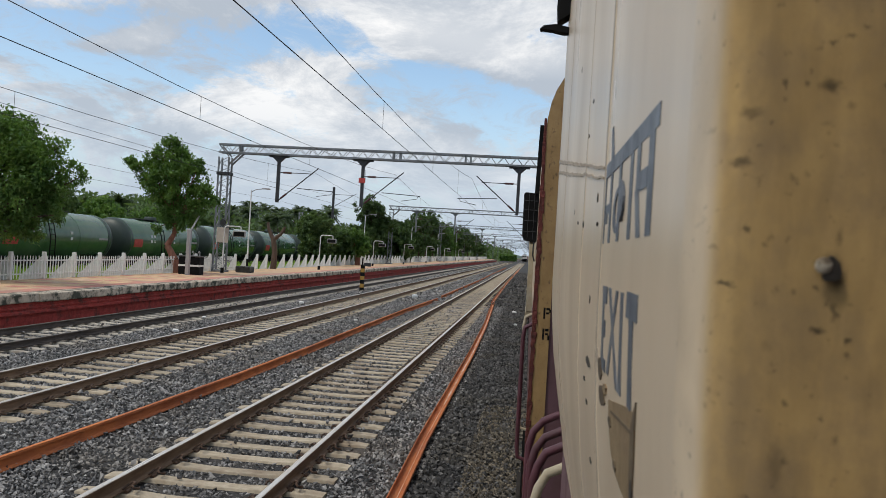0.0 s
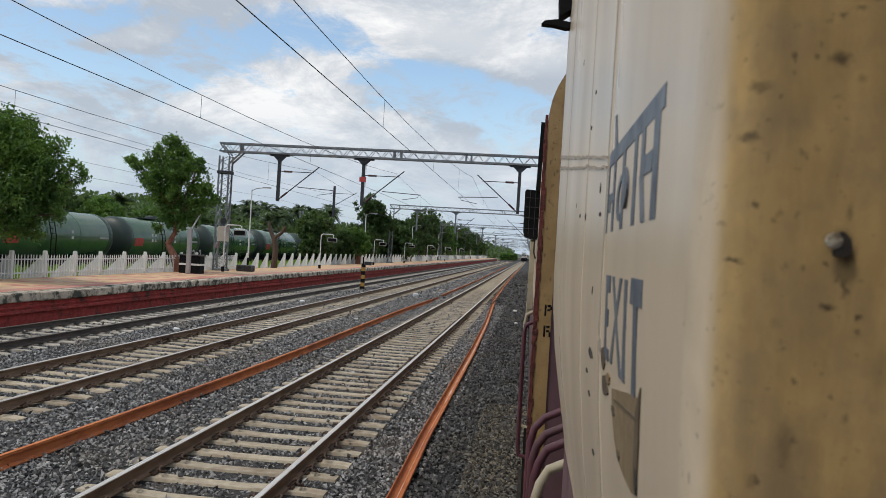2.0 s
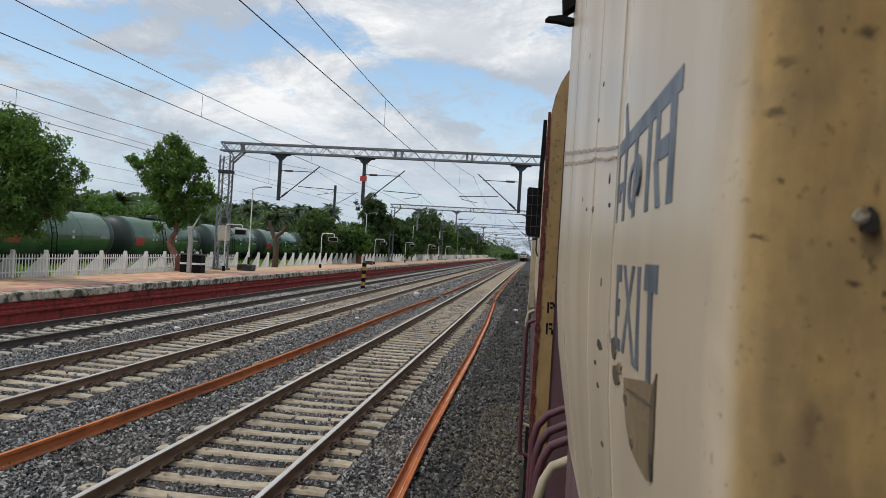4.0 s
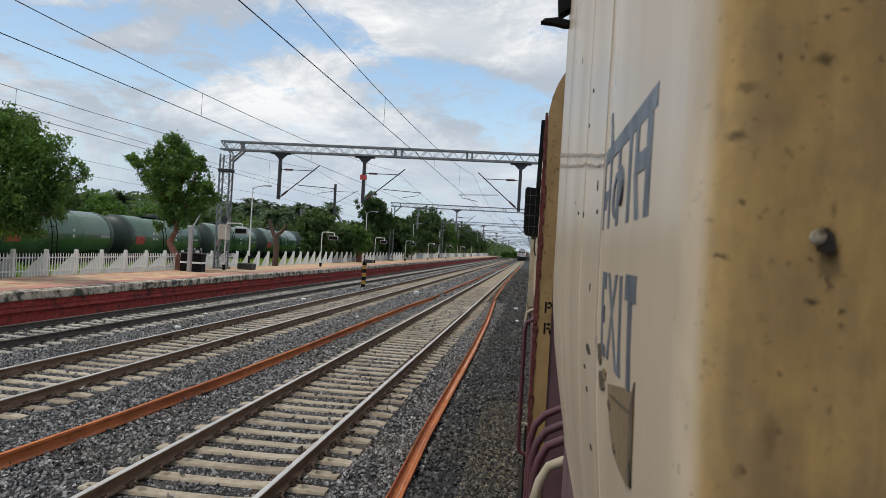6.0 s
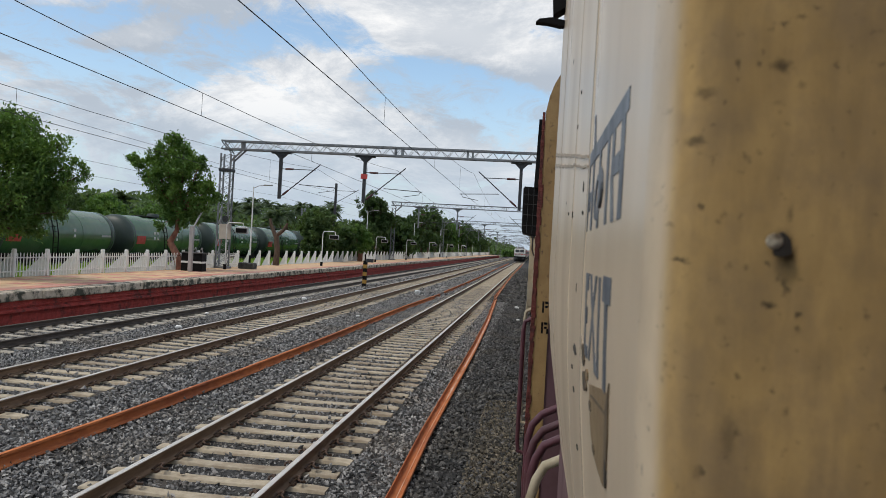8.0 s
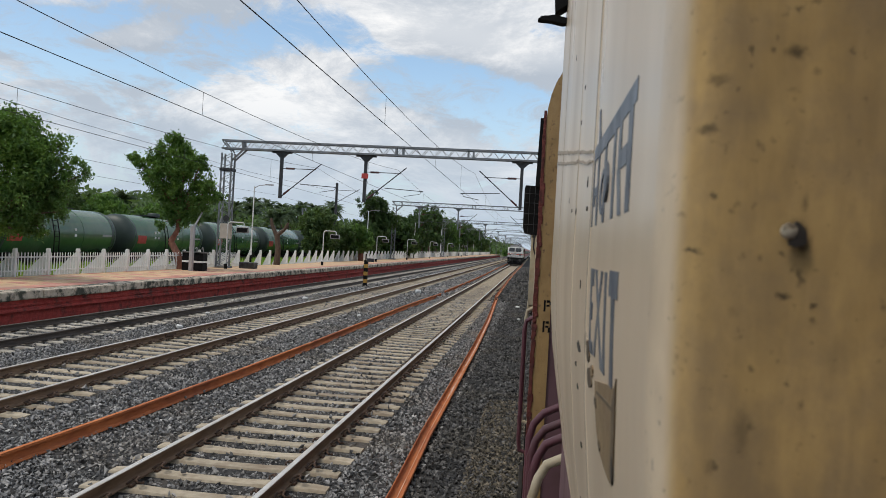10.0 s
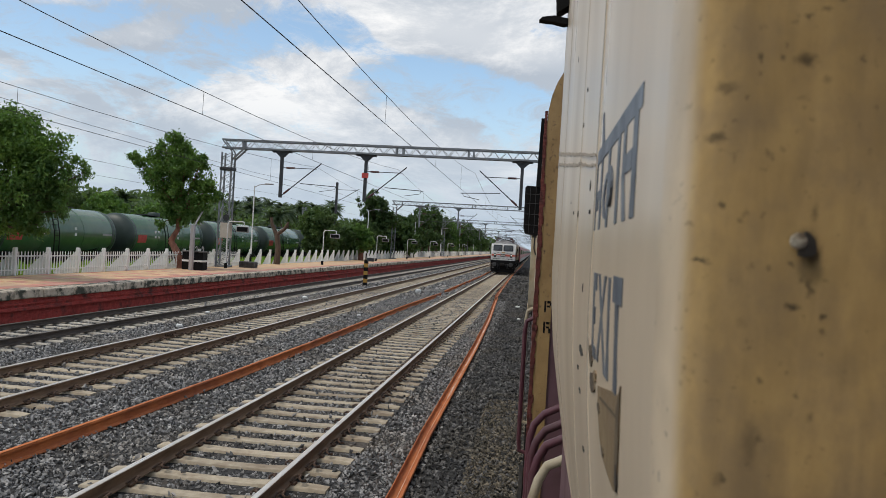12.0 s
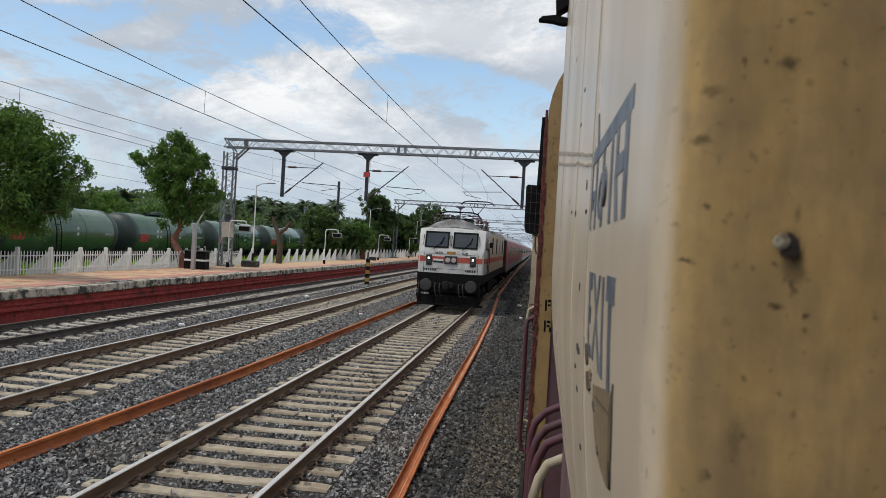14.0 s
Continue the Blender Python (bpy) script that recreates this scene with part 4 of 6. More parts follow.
def build_gantry(y, detail):
    g = thing("overhead_gantry", 0, y, 0, label="galvanised lattice steel portal gantry carrying overhead wires above the tracks", category="gantry", group="overhead gantries")
    TX, BX = -18.65, 6.5
    for x, z0, nm in ((TX, PZ, "leg"), (BX, -0.3, "leg")):
        mb = MB()
        lattice(mb, (x, 0, z0), (x, 0, 7.7), 0.5 if detail else 0.38, 0.62 if detail else 0.46, 0.62, 0.085 if detail else 0.06, 0.045)
        mb.box(x - 0.45, x + 0.45, -0.4, 0.4, z0 - 0.05, z0 + 0.12, 0.02)
        part(nm, mb, M["steel"], g)
    mb = MB()
    lattice(mb, (TX - 0.35, 0, 8.23), (BX + 0.35, 0, 8.23), 0.45, 0.48, 0.75, 0.10, 0.05)
    for x in (TX + 0.95, -8.35, -7.95, -4.1, -3.8, 0.6):
        mb.box(x - 0.04, x + 0.04, -0.25, 0.25, 7.97, 8.49)
    part("beam", mb, M["steel"], g)
    br = MB()
    for e in (-0.22, 0.22):
        br.bar((TX + 0.3, e, 7.25), (TX + 1.05, e, 7.98), 0.09)
        br.bar((TX - 0.3, e, 8.4), (TX + 0.3, e, 7.75), 0.07)
    part("corner_brace", br, M["steel"], g)
    if detail:
        cl = MB()
        cl.box(TX - 0.40, TX + 0.40, -0.33, 0.33, 6.62, 6.80, 0.02)
        part("clamp_band", cl, M["darksteel"], g)
        sp = MB()
        sp.lathe([(0.05, 0.0), (0.06, -0.15), (0.10, -0.25), (0.19, -0.36), (0.20, -0.38)], (TX + 0.35, -0.3, 3.75), "y", 14)
        part("loudspeaker", sp, M["darksteel"], g, "dark horn loudspeaker")
        pl = MB()
        pl.box(TX - 0.12, TX + 0.62, -0.40, -0.37, 2.55, 3.45, 0.01)
        part("notice_plate", pl, M["signplate"], g, "faded pinkish notice plate")
    # drop arms with cantilevers
    for x, to in ((-15.3, 1), (-10.15, 1), (-0.95, -1)):
        d = MB()
        d.box(x - 0.60, x + 0.60, -0.12, 0.12, 7.84, 7.96, 0.01)
        d.prism([(x - 0.38, 7.84), (x + 0.38, 7.84), (x + 0.12, 7.58), (x - 0.12, 7.58)], "y", -0.1, 0.1)
        d.box(x - 0.09, x + 0.09, -0.09, 0.09, 5.15, 7.6, 0.01)
        arm = part("drop_arm", d, M["darksteel"] if detail else M["steel"], g)
        c = MB()
        c.tube([(x + to * 0.1, 0, 5.3), (x + to * 2.45, 0, 7.3)], 0.032, 6)
        c.tube([(x + to * 0.1, 0, 6.95), (x + to * 2.15, 0, 6.95)], 0.022, 6)
        c.tube([(x + to * 1.2, 0, 6.05), (x + to * 3.5, 0, 5.95)], 0.022, 6)
        c.tube([(x + to * 3.4, 0, 5.95), (x + to * 3.3, 0, 5.78), (x + to * 2.4, 0, 5.62)], 0.016, 6)
        part("cantilever", c, M["darksteel"], arm)
        for pts in ([(x + to * 0.3, 0, 6.95), (x + to * 0.8, 0, 6.95)], [(x + to * 0.2, 0, 5.39), (x + to * 0.55, 0, 5.69)]):
            ins = MB()
            ins.tube(pts, 0.06, 8)
            part("insulator", ins, M["insul"], arm)
    if detail:
        r = MB()
        r.box(-10.35, -9.95, -0.13, -0.10, 6.55, 6.85, 0.005)
        part("number_plate", r, M["red"], g, "small red plate")


for i, gy in enumerate(GANTRY_Y):
    build_gantry(gy, i == 0)


def build_wires():
    supports = [-11.3] + GANTRY_Y
    for x, zc, zm, sag, lab in ((TRACK_A, 5.60, 7.15, 0.90, "main"), (-8.2, 5.65, 7.15, 0.95, "loop"), (-13.1, 5.53, 7.05, 0.9, "platform")):
        t = thing("overhead_wire", label="thin dark contact and messenger wires with droppers above a track", category="overhead wire", group="overhead wires")
        mb, ms = MB(), MB()
        mb.tube([(x, -30, zc), (x, 490, zc)], 0.0085, 5)
        pts = []
        for a, b in zip(supports, supports[1:]):
            for i in range(12):
                f = i / 12
                pts.append((x, a + (b - a) * f, zm - 4 * sag * f * (1 - f)))
        ms.tube(pts, 0.008, 5)
        for a, b in zip(supports[:5], supports[1:6]):
            for k in range(1, 6):
                f = k / 6 + 0.024
                y = a + (b - a) * f
                dr = MB()
                dr.tube([(x, y, zc), (x, y, zm - 4 * sag * f * (1 - f))], 0.005, 4)
                part("dropper", dr, M["wire"], t)
        part("contact_wire", mb, M["wire"], t)
        part("messenger_wire", ms, M["wire"], t)
    for x, z in ((-19.6, 7.6), (-24.8, 6.9), (-24.8, 6.1)):
        mb = MB()
        mb.tube([(x, -30 + i * 20, z - 0.5 * abs(math.sin((i * 20 - 43.7) / 55 * math.pi))) for i in range(27)], 0.009, 5)
        solo("feeder_wire", mb, M["wire"], "thin dark feeder wire along the line", "overhead wire", "feeder wires")


build_wires()

# ---------------------------------------------------------------- trees


def rand_dir(r):
    v = Vector((r.gauss(0, 1), r.gauss(0, 1), r.gauss(0, 1)))
    return v.normalized()


def tree(name, x, y, z, clumps, trunk, leafs, leaf_size, seed, bark, leafmat, label, group="trees"):
    """clumps: (x, y, z, radius) round the base; trunk: polyline of (x, y, z, r)."""
    r = random.Random(seed)
    rs = np.random.RandomState(seed)
    t = thing(name, x, y, z, label=label, category="tree", group=group)
    mb = MB()
    for a, b in zip(trunk, trunk[1:]):
        mb.tube([a[:3], b[:3]], a[3], 9, b[3])
    tip = Vector(trunk[-1][:3])
    for cx, cy, cz, cr in clumps:
        c = Vector((cx, cy, cz))
        mid = tip.lerp(c, 0.5) + rand_dir(r) * 0.15
        mb.tube([tip, mid, c], trunk[-1][3] * 0.55, 6, 0.015)
    part("trunk", mb, bark, t)
    tot = sum(c[3] ** 2 for c in clumps)
    cs = []
    for cx, cy, cz, cr in clumps:
        n = int(leafs * cr * cr / tot)
        # twigs: leaves gather round sub-clusters, which leaves gaps
        k = max(8, n // 60)
        d = rs.randn(k, 3)
        d /= np.linalg.norm(d, axis=1, keepdims=True)
        sub = d * cr * (0.35 + 0.95 * rs.rand(k, 1) ** 0.8)
        sub[:, 2] *= 0.82
        pick = rs.randint(0, k, n)
        cs.append(np.array((cx, cy, cz)) + sub[pick] + rs.randn(n, 3) * (0.06 + cr * 0.10))
    c = np.concatenate(cs)
    n = len(c)
    ax = rs.randn(n, 3)
    ax /= np.linalg.norm(ax, axis=1, keepdims=True)
    up = np.array((0, 0, 1.0)) + rs.randn(n, 3) * 0.55
    sd = np.cross(ax, up)
    sd /= np.linalg.norm(sd, axis=1, keepdims=True) + 1e-9
    s = leaf_size * (0.6 + 0.8 * rs.rand(n, 1))
    droop = np.array((0, 0, -0.25)) * s
    v = np.stack([c - ax * s * 0.6, c + sd * s * 0.32, c + ax * s * 0.6 + droop, c - sd * s * 0.32], 1)
    quads = np.arange(n * 4).reshape(n, 4)
    me = fast_mesh("crown", v.reshape(-1, 3), quads, leafmat)
    part("crown", me, None, t)
    return t


def ball_clumps(r, n, rx, ry, z0, z1, rad):
    out = []
    for _ in range(n):
        a, f = r.uniform(0, 2 * math.pi), math.sqrt(r.random())
        zz = r.uniform(z0, z1)
        k = 1 - 0.75 * abs((zz - (z0 + z1) / 2) / (z1 - z0)) ** 1.5 * 2 ** 0.5
        out.append((rx * f * math.cos(a) * k, ry * f * math.sin(a) * k, zz, rad * r.uniform(0.7, 1.25)))
    return out


R1 = random.Random(11)
# broad dark tree by the platform, whose crown spreads over the fence
tree("tree", -19.75, 24.6, PZ, ball_clumps(R1, 26, 2.3, 2.0, 2.1, 5.2, 0.8) + [(2.6, 0.2, 2.9, 0.6), (2.4, 0, 1.95, 0.40), (3.3, 0.3, 3.5, 0.4), (1.0, 0, 5.6, 0.5), (2.5, 0.2, 4.5, 0.5), (1.9, 0.3, 4.0, 0.7), (2.3, 0.4, 3.3, 0.65), (2.0, 0, 2.2, 0.6), (1.4, 0.2, 5.0, 0.6), (2.9, 0.3, 3.9, 0.45), (3.5, 0.3, 4.3, 0.28), (3.9, 0.3, 3.9, 0.25), (3.0, 0.2, 4.9, 0.3), (1.9, 0.2, 5.6, 0.3), (3.2, 0.2, 2.5, 0.3), (0.2, 0, 6.0, 0.35), (0.4, 0, 5.5, 0.6), (-0.6, 0, 5.3, 0.7)],
     [(0.35, 0.2, 0, 0.2), (0.3, 0.1, 0.9, 0.16), (0.1, 0, 1.9, 0.13)], 62000, 0.105, 21, M["bark"], M["leaf"], "broad leafy dark green tree on the platform")
# tree with a leaning painted trunk
tree("tree", -19.45, 38.8, PZ, [(-0.2, 0, 7.05, 0.42), (0.3, 0, 6.75, 0.52), (-0.7, 0, 6.45, 0.5), (0.2, 0.3, 6.1, 0.7), (-1.3, 0, 5.9, 0.5), (-2.1, 0, 5.8, 0.38), (-2.65, 0, 5.95, 0.28), (-1.7, 0.2, 5.2, 0.42), (-0.8, 0.3, 5.3, 0.72), (0.6, -0.3, 5.3, 0.75), (1.35, 0, 5.75, 0.36),
     (1.4, 0.2, 4.7, 0.62), (1.95, 0, 4.5, 0.42), (2.1, 0.1, 3.9, 0.36), (0.2, 0, 4.4, 0.8), (-0.8, 0, 4.2, 0.62), (1.5, 0, 3.6, 0.5), (0.7, 0.2, 3.4, 0.7), (-0.1, 0, 3.2, 0.6), (0.1, 0, 2.55, 0.4), (0.9, 0, 2.7, 0.42), (-0.8, 0, 2.3, 0.22), (0.4, 0.6, 5.8, 0.6), (-0.9, -0.6, 4.9, 0.5)],
     [(0.55, 0, 0, 0.24), (0.38, 0, 0.7, 0.20), (-0.1, 0, 1.45, 0.17), (0.25, 0, 2.1, 0.12), (0.3, 0, 3.2, 0.10)], 26000, 0.13, 22, M["barkred"], M["leaf"], "slender green tree with a leaning reddish trunk on the platform")

# ---------------------------------------------------------------- the standing train
SIDE = [(3.85, 0.10), (3.65, 0.074), (3.08, 0.073), (2.72, 0.073), (2.60, 0.078), (2.45, 0.092), (2.30, 0.115), (2.15, 0.14), (1.93, 0.165), (1.2, 0.20)]


def side_x(z):
    for (z0, x0), (z1, x1) in zip(SIDE, SIDE[1:]):
        if z1 <= z <= z0:
            return x1 + (x0 - x1) * (z - z1) / (z0 - z1)
    return SIDE[-1][1]


def sheet(rows, thick):
    """A skin through rows of points, thickened along +x."""
    mb = MB()
    n, m = len(rows), len(rows[0])
    for r in rows:
        mb.v += r
    for r in rows:
        mb.v += [(x + thick, y, z) for x, y, z in r]
    k = n * m
    for i in range(n - 1):
        for j in range(m - 1):
            a, b, c, d = i * m + j, i * m + j + 1, (i + 1) * m + j + 1, (i + 1) * m + j
            mb.f += [(a, b, c, d), (k + a, k + d, k + c, k + b)]
    for i in range(n - 1):
        for j in (0, m - 1):
            a, d = i * m + j, (i + 1) * m + j
            mb.f.append((a, d, k + d, k + a))
    for i in (0, n - 1):
        for j in range(m - 1):
            a, b = i * m + j, i * m + j + 1
            mb.f.append((a, b, k + b, k + a))
    return mb


def strokes(items, w, y_of, z_of, proud=0.0006, wy=None):
    """Flat painted strokes on the panel; items are quads of (u, v) corners."""
    mb = MB()
    for i, q in enumerate(items):
        vs = []
        for off in (-0.00012 * i, 0.004):
            vs += [(side_x(z_of(v)) - proud + off, y_of(u), z_of(v)) for u, v in q]
        n = len(q)
        fs = [tuple(range(n)), tuple(range(n, 2 * n))[::-1]] + [(j, (j + 1) % n, n + (j + 1) % n, n + j) for j in range(n)]
        mb.add(vs, fs)
    return mb


def rect(u0, u1, v0, v1):
    return [(u0, v0), (u1, v0), (u1, v1), (u0, v1)]


def slant(u0, v0, u1, v1, w):
    return [(u0 - w, v0), (u0 + w, v0), (u1 + w, v1), (u1 - w, v1)]


def blob(r, n, jit=0.35):
    return [(math.cos(2 * math.pi * i / n) * (1 + r.uniform(-jit, jit)), math.sin(2 * math.pi * i / n) * (1 + r.uniform(-jit, jit))) for i in range(n)]


def near_coach():
    t = thing("passenger_coach", label="cream and tan standing coach with a doorway and exit lettering", category="train coach", group="standing train")
    zs = [3.85 - i * 0.05 for i in range(54)]
    ys = [0.430, 0.48, 0.6, 0.8, 1.0, 1.37, 1.8, 2.2, 2.735, 2.75]
    rows = [[(side_x(z) + 0.0016 * noise.noise((y * 2.0, z * 2.5, 3)) + (0.012 if y == 2.75 else 0), y, z) for y in ys] for z in zs]
    panel = part("side_panel", sheet(rows, 0.045), M["cream"], t, "glossy dirty cream side panel", 60)
    # rounded door corner and jamb
    rows = []
    for z in zs:
        x = side_x(z)
        row = [(x, 0.4299)]
        for i in range(1, 9):
            a = radians(84 * i / 8)
            row.append((x + 0.020 * (1 - math.cos(a)), 0.4299 - 0.050 * math.sin(a)))
        row += [(x + 0.03, 0.3785), (x + 0.06, 0.375), (x + 0.12, 0.370), (x + 0.2, 0.366), (x + 0.36, 0.362)]
        rows.append([(a, b + 0.0008 * noise.noise((a * 30, z * 12, 1)), z) for a, b in row])
    mb = MB()
    m = len(rows[0])
    for r in rows:
        mb.v += r
    k = len(mb.v)
    for r in rows:
        mb.v += [(x + 0.004, y + 0.05, z) for x, y, z in r]
    for i in range(len(rows) - 1):
        for j in range(m - 1):
            a, b, c, d = i * m + j, i * m + j + 1, (i + 1) * m + j + 1, (i + 1) * m + j
            mb.f += [(a, b, c, d), (k + a, k + d, k + c, k + b)]
    jamb = part("door_jamb", mb, M["jamb"], t, "soiled tan door jamb with a bolt", 60)
    # seams: raised strips with dirt along them
    for y, w, dirt in ((1.255, 0.007, 0.0035), (0.905, 0.012, 0.011), (2.05, 0.008, 0.003)):
        rows = [[(side_x(z) - d, y + e, z) for e, d in ((-w, -0.001), (-w * 0.5, 0.0011), (w * 0.5, 0.0011), (w, -0.001))] for z in zs]
        part("panel_seam", sheet(rows, 0.004), M["cream"], panel)
        rows = [[(side_x(z) - 0.0013, y + e + 0.002 * noise.noise((0, y * 9, z * 6)), z) for e in (-dirt * 0.5, dirt * (0.5 + 0.5 * noise.noise((4, y, z * 8))))] for z in zs]
        part("seam_dirt", sheet(rows, 0.002), M["seamdirt_reflection"], panel)
    # two wavering darker lines round the body: reflections in the gloss, painted on
    for z0, z1, w in ((2.898, 3.132, 0.0035), (2.887, 3.092, 0.0032)):
        mb = MB()
        n = 44
        for i in range(n + 1):
            f = i / n
            y = 0.93 + 1.8 * f
            z = z0 + (z1 - z0) * f + 0.006 * f * noise.noise((y * 7, z0 * 40, 0)) + 0.004 * noise.noise((y * 16, z0 * 40, 5))
            h = w * (0.5 + 1.2 * f)
            x = side_x(z)
            mb.v += [(x - 0.0014, y, z - h), (x - 0.0014, y, z + h), (x + 0.002, y, z + h), (x + 0.002, y, z - h)]
            if i:
                k = (i - 1) * 4
                mb.f += [(k + j, k + (j + 1) % 4, k + 4 + (j + 1) % 4, k + 4 + j) for j in range(4)]
        mb.f += [(3, 2, 1, 0), (n * 4, n * 4 + 1, n * 4 + 2, n * 4 + 3)]
        part("scratch", mb, M["seamdirt_reflection"], panel, "faint wavering reflection painted on the panel as a line", 0)
    # exit lettering in two scripts; u runs from the far end to the near end
    def yo(u):
        return 0.857 - 0.272 * u

    def zo(v):
        return 2.668 + 0.090 * v
    e = [rect(0.0, 0.075, 0, 1), rect(0.075, 0.17, 0.80, 1), rect(0.075, 0.14, 0.40, 0.60), rect(0.075, 0.17, 0, 0.14)]
    x = [slant(0.25, 0.02, 0.50, 1, 0.036), slant(0.56, 0, 0.26, 1, 0.036)]
    i_ = [rect(0.60, 0.675, 0, 1)]
    tt = [rect(0.76, 1.0, 0.79, 1.03), rect(0.845, 0.925, 0, 0.79)]
    for q in (e, x, i_, tt):
        part("letter", strokes(q, 0, yo, zo), M["letter"], panel, "slate grey painted letter", 0)

    def yh(u):
        return 0.894 - 0.365 * u

    def zh(v):
        return 2.805 + 0.092 * v

    def bow(cx, cy, ru, rv, a0, a1, w, n=9):
        """A curved stroke as short pieces."""
        out, last = [], None
        for i in range(n + 1):
            a = radians(a0 + (a1 - a0) * i / n)
            now = ((cx + (ru + w) * math.cos(a), cy + (rv + w * 1.6) * math.sin(a)), (cx + (ru - w) * math.cos(a), cy + (rv - w * 1.6) * math.sin(a)))
            if last:
                out.append([last[0], now[0], now[1], last[1]])
            last = now
        return out
    part("letter_bar", strokes([rect(-0.01, 1.0, 0.82, 1.0)], 0, yh, zh), M["letter"], panel, "painted top bar of the lettering", 0)
    glyphs = [
        [rect(-0.03, 0.02, 0, 0.82), [(0.10, 1.39), (0.13, 1.40), (0.20, 1.0), (0.13, 1.0)]],
        [rect(0.145, 0.195, 0, 0.82), rect(0.06, 0.15, 0.36, 0.47), rect(0.05, 0.09, 0.24, 0.47)],
        [rect(0.365, 0.42, 0.0, 0.82)] + bow(0.365, 0.34, 0.075, 0.22, 80, 280, 0.022) + bow(0.42, 0.40, 0.075, 0.20, 100, -60, 0.024),
        [rect(0.595, 0.65, 0, 0.82)],
        [rect(0.885, 0.955, 0, 0.82), rect(0.715, 0.77, 0.42, 0.82), rect(0.77, 0.885, 0.40, 0.57), slant(0.79, 0, 0.735, 0.42, 0.028)],
    ]
    for q in glyphs:
        part("letter", strokes(q, 0, yh, zh), M["letter"], panel, "slate grey painted letter", 0)
    # peeled patch under the lettering, darker along its near edge and along a crack
    r = random.Random(4)
    shape = [(0.770, 2.6475), (0.705, 2.6565), (0.650, 2.6645), (0.592, 2.6710), (0.575, 2.6815), (0.580, 2.6600), (0.583, 2.6365), (0.588, 2.6140), (0.594, 2.5965), (0.620, 2.5905), (0.666, 2.5895), (0.710, 2.5915), (0.742, 2.6040), (0.765, 2.6260)]
    part("peeled_paint", strokes([shape], 0, lambda u: u, lambda v: v, 0.0005), M["peel"], panel, "peeled patch of tan undercoat", 0)
    edge = [(0.586, 2.672), (0.575, 2.6815), (0.580, 2.660), (0.583, 2.6365), (0.588, 2.614), (0.594, 2.5965), (0.604, 2.600), (0.606, 2.618), (0.604, 2.640), (0.600, 2.658)]
    part("dark_edge", strokes([edge], 0, lambda u: u, lambda v: v, 0.0008), M["peeldark"], panel, "damp dark edge of the peeled patch", 0)
    part("crack", strokes([[(0.742, 2.642), (0.690, 2.6475), (0.640, 2.652), (0.590, 2.656), (0.590, 2.653), (0.640, 2.649), (0.690, 2.6445), (0.742, 2.640)]], 0, lambda u: u, lambda v: v, 0.0010), M["peeldark"], panel, "dark crack in the undercoat", 0)
    for c, s, m in (((1.037, 2.6484), (0.035, 0.006), "grime"), ((0.862, 2.6640), (0.020, 0.012), "peeldark"), ((0.838, 2.6400), (0.030, 0.010), "peeldark"), ((0.805, 2.6520), (0.016, 0.006), "peel"), ((0.900, 2.6760), (0.018, 0.008), "seamdirt_reflection"),
                    ((1.058, 2.5905), (0.011, 0.0035), "grime"), ((0.752, 2.6290), (0.012, 0.005), "peeldark"), ((0.707, 2.5985), (0.010, 0.005), "peeldark"), ((0.594, 2.6070), (0.006, 0.010), "grime"), ((1.10, 2.6160), (0.012, 0.003), "grime"), ((1.02, 2.520), (0.012, 0.003), "grime"),
                    ((1.255, 2.842), (0.010, 0.0055), "grime"), ((1.40, 2.852), (0.010, 0.003), "grime"), ((0.985, 2.832), (0.008, 0.0025), "grime"), ((1.235, 2.985), (0.008, 0.003), "grime"), ((1.18, 3.03), (0.007, 0.003), "grime")):
        q = [(c[0] + a * s[0], c[1] + b * s[1]) for a, b in blob(r, 15, 0.22)]
        part("scorch_mark", strokes([q], 0, lambda u: u, lambda v: v, 0.0012), M[m], panel, "dark scraped mark", 0)
    for k in range(12):
        c, s = (r.uniform(1.0, 2.6), r.uniform(2.1, 3.55)), r.uniform(0.002, 0.004)
        q = [(c[0] + a * s * 1.6, c[1] + b * s * 1.5) for a, b in blob(r, 7)]
        part("rust_spot", strokes([q], 0, lambda u: u, lambda v: v, 0.0006), M["grime"], panel, "", 0)
    # bolt and grime on the jamb
    by = 0.3712
    hole = MB()
    hole.prism([(0.1300 + a * 0.0046, 2.7865 + b * 0.0058) for a, b in blob(r, 11, 0.25)], "y", by - 0.0007, by + 0.002)
    part("bolt_recess", hole, M["grime"], jamb, "dark grimy recess", 30)
    hd = MB()
    hd.lathe([(0.0041, 0.0), (0.0038, -0.0008), (0.0031, -0.0013), (0.0014, -0.0016), (0.0, -0.0017)], (0.1262, by, 2.7888), "y", 12)
    part("bolt", hd, M["chipped"], jamb, "paint-covered bolt head", 60)
    # rest of the body
    body = MB()
    prof = [(0.145, 1.2), (0.145, 3.35), (0.25, 3.72), (0.7, 3.98), (1.63, 4.08), (2.56, 3.98), (3.0, 3.72), (3.1, 3.35), (3.1, 1.2)]
    body.prism(prof, "y", 0.43, 2.72)
    part("vestibule", body, M["mauve"], t, "dark maroon end of the body")
    roof = MB()
    roof.prism([(-0.0, 3.42), (0.05, 3.72), (0.6, 4.0), (1.63, 4.1), (2.66, 4.0), (3.2, 3.72), (3.25, 3.42), (3.25, 1.2), (0.0, 1.2)], "y", -19.5, -0.6)
    part("body", roof, M["maroon"], t)
    door = MB()
    door.box(0.44, 0.48, -0.58, 0.40, 1.25, 3.3, 0.01)
    part("door", door, M["maroon"], t)
    lid = MB()
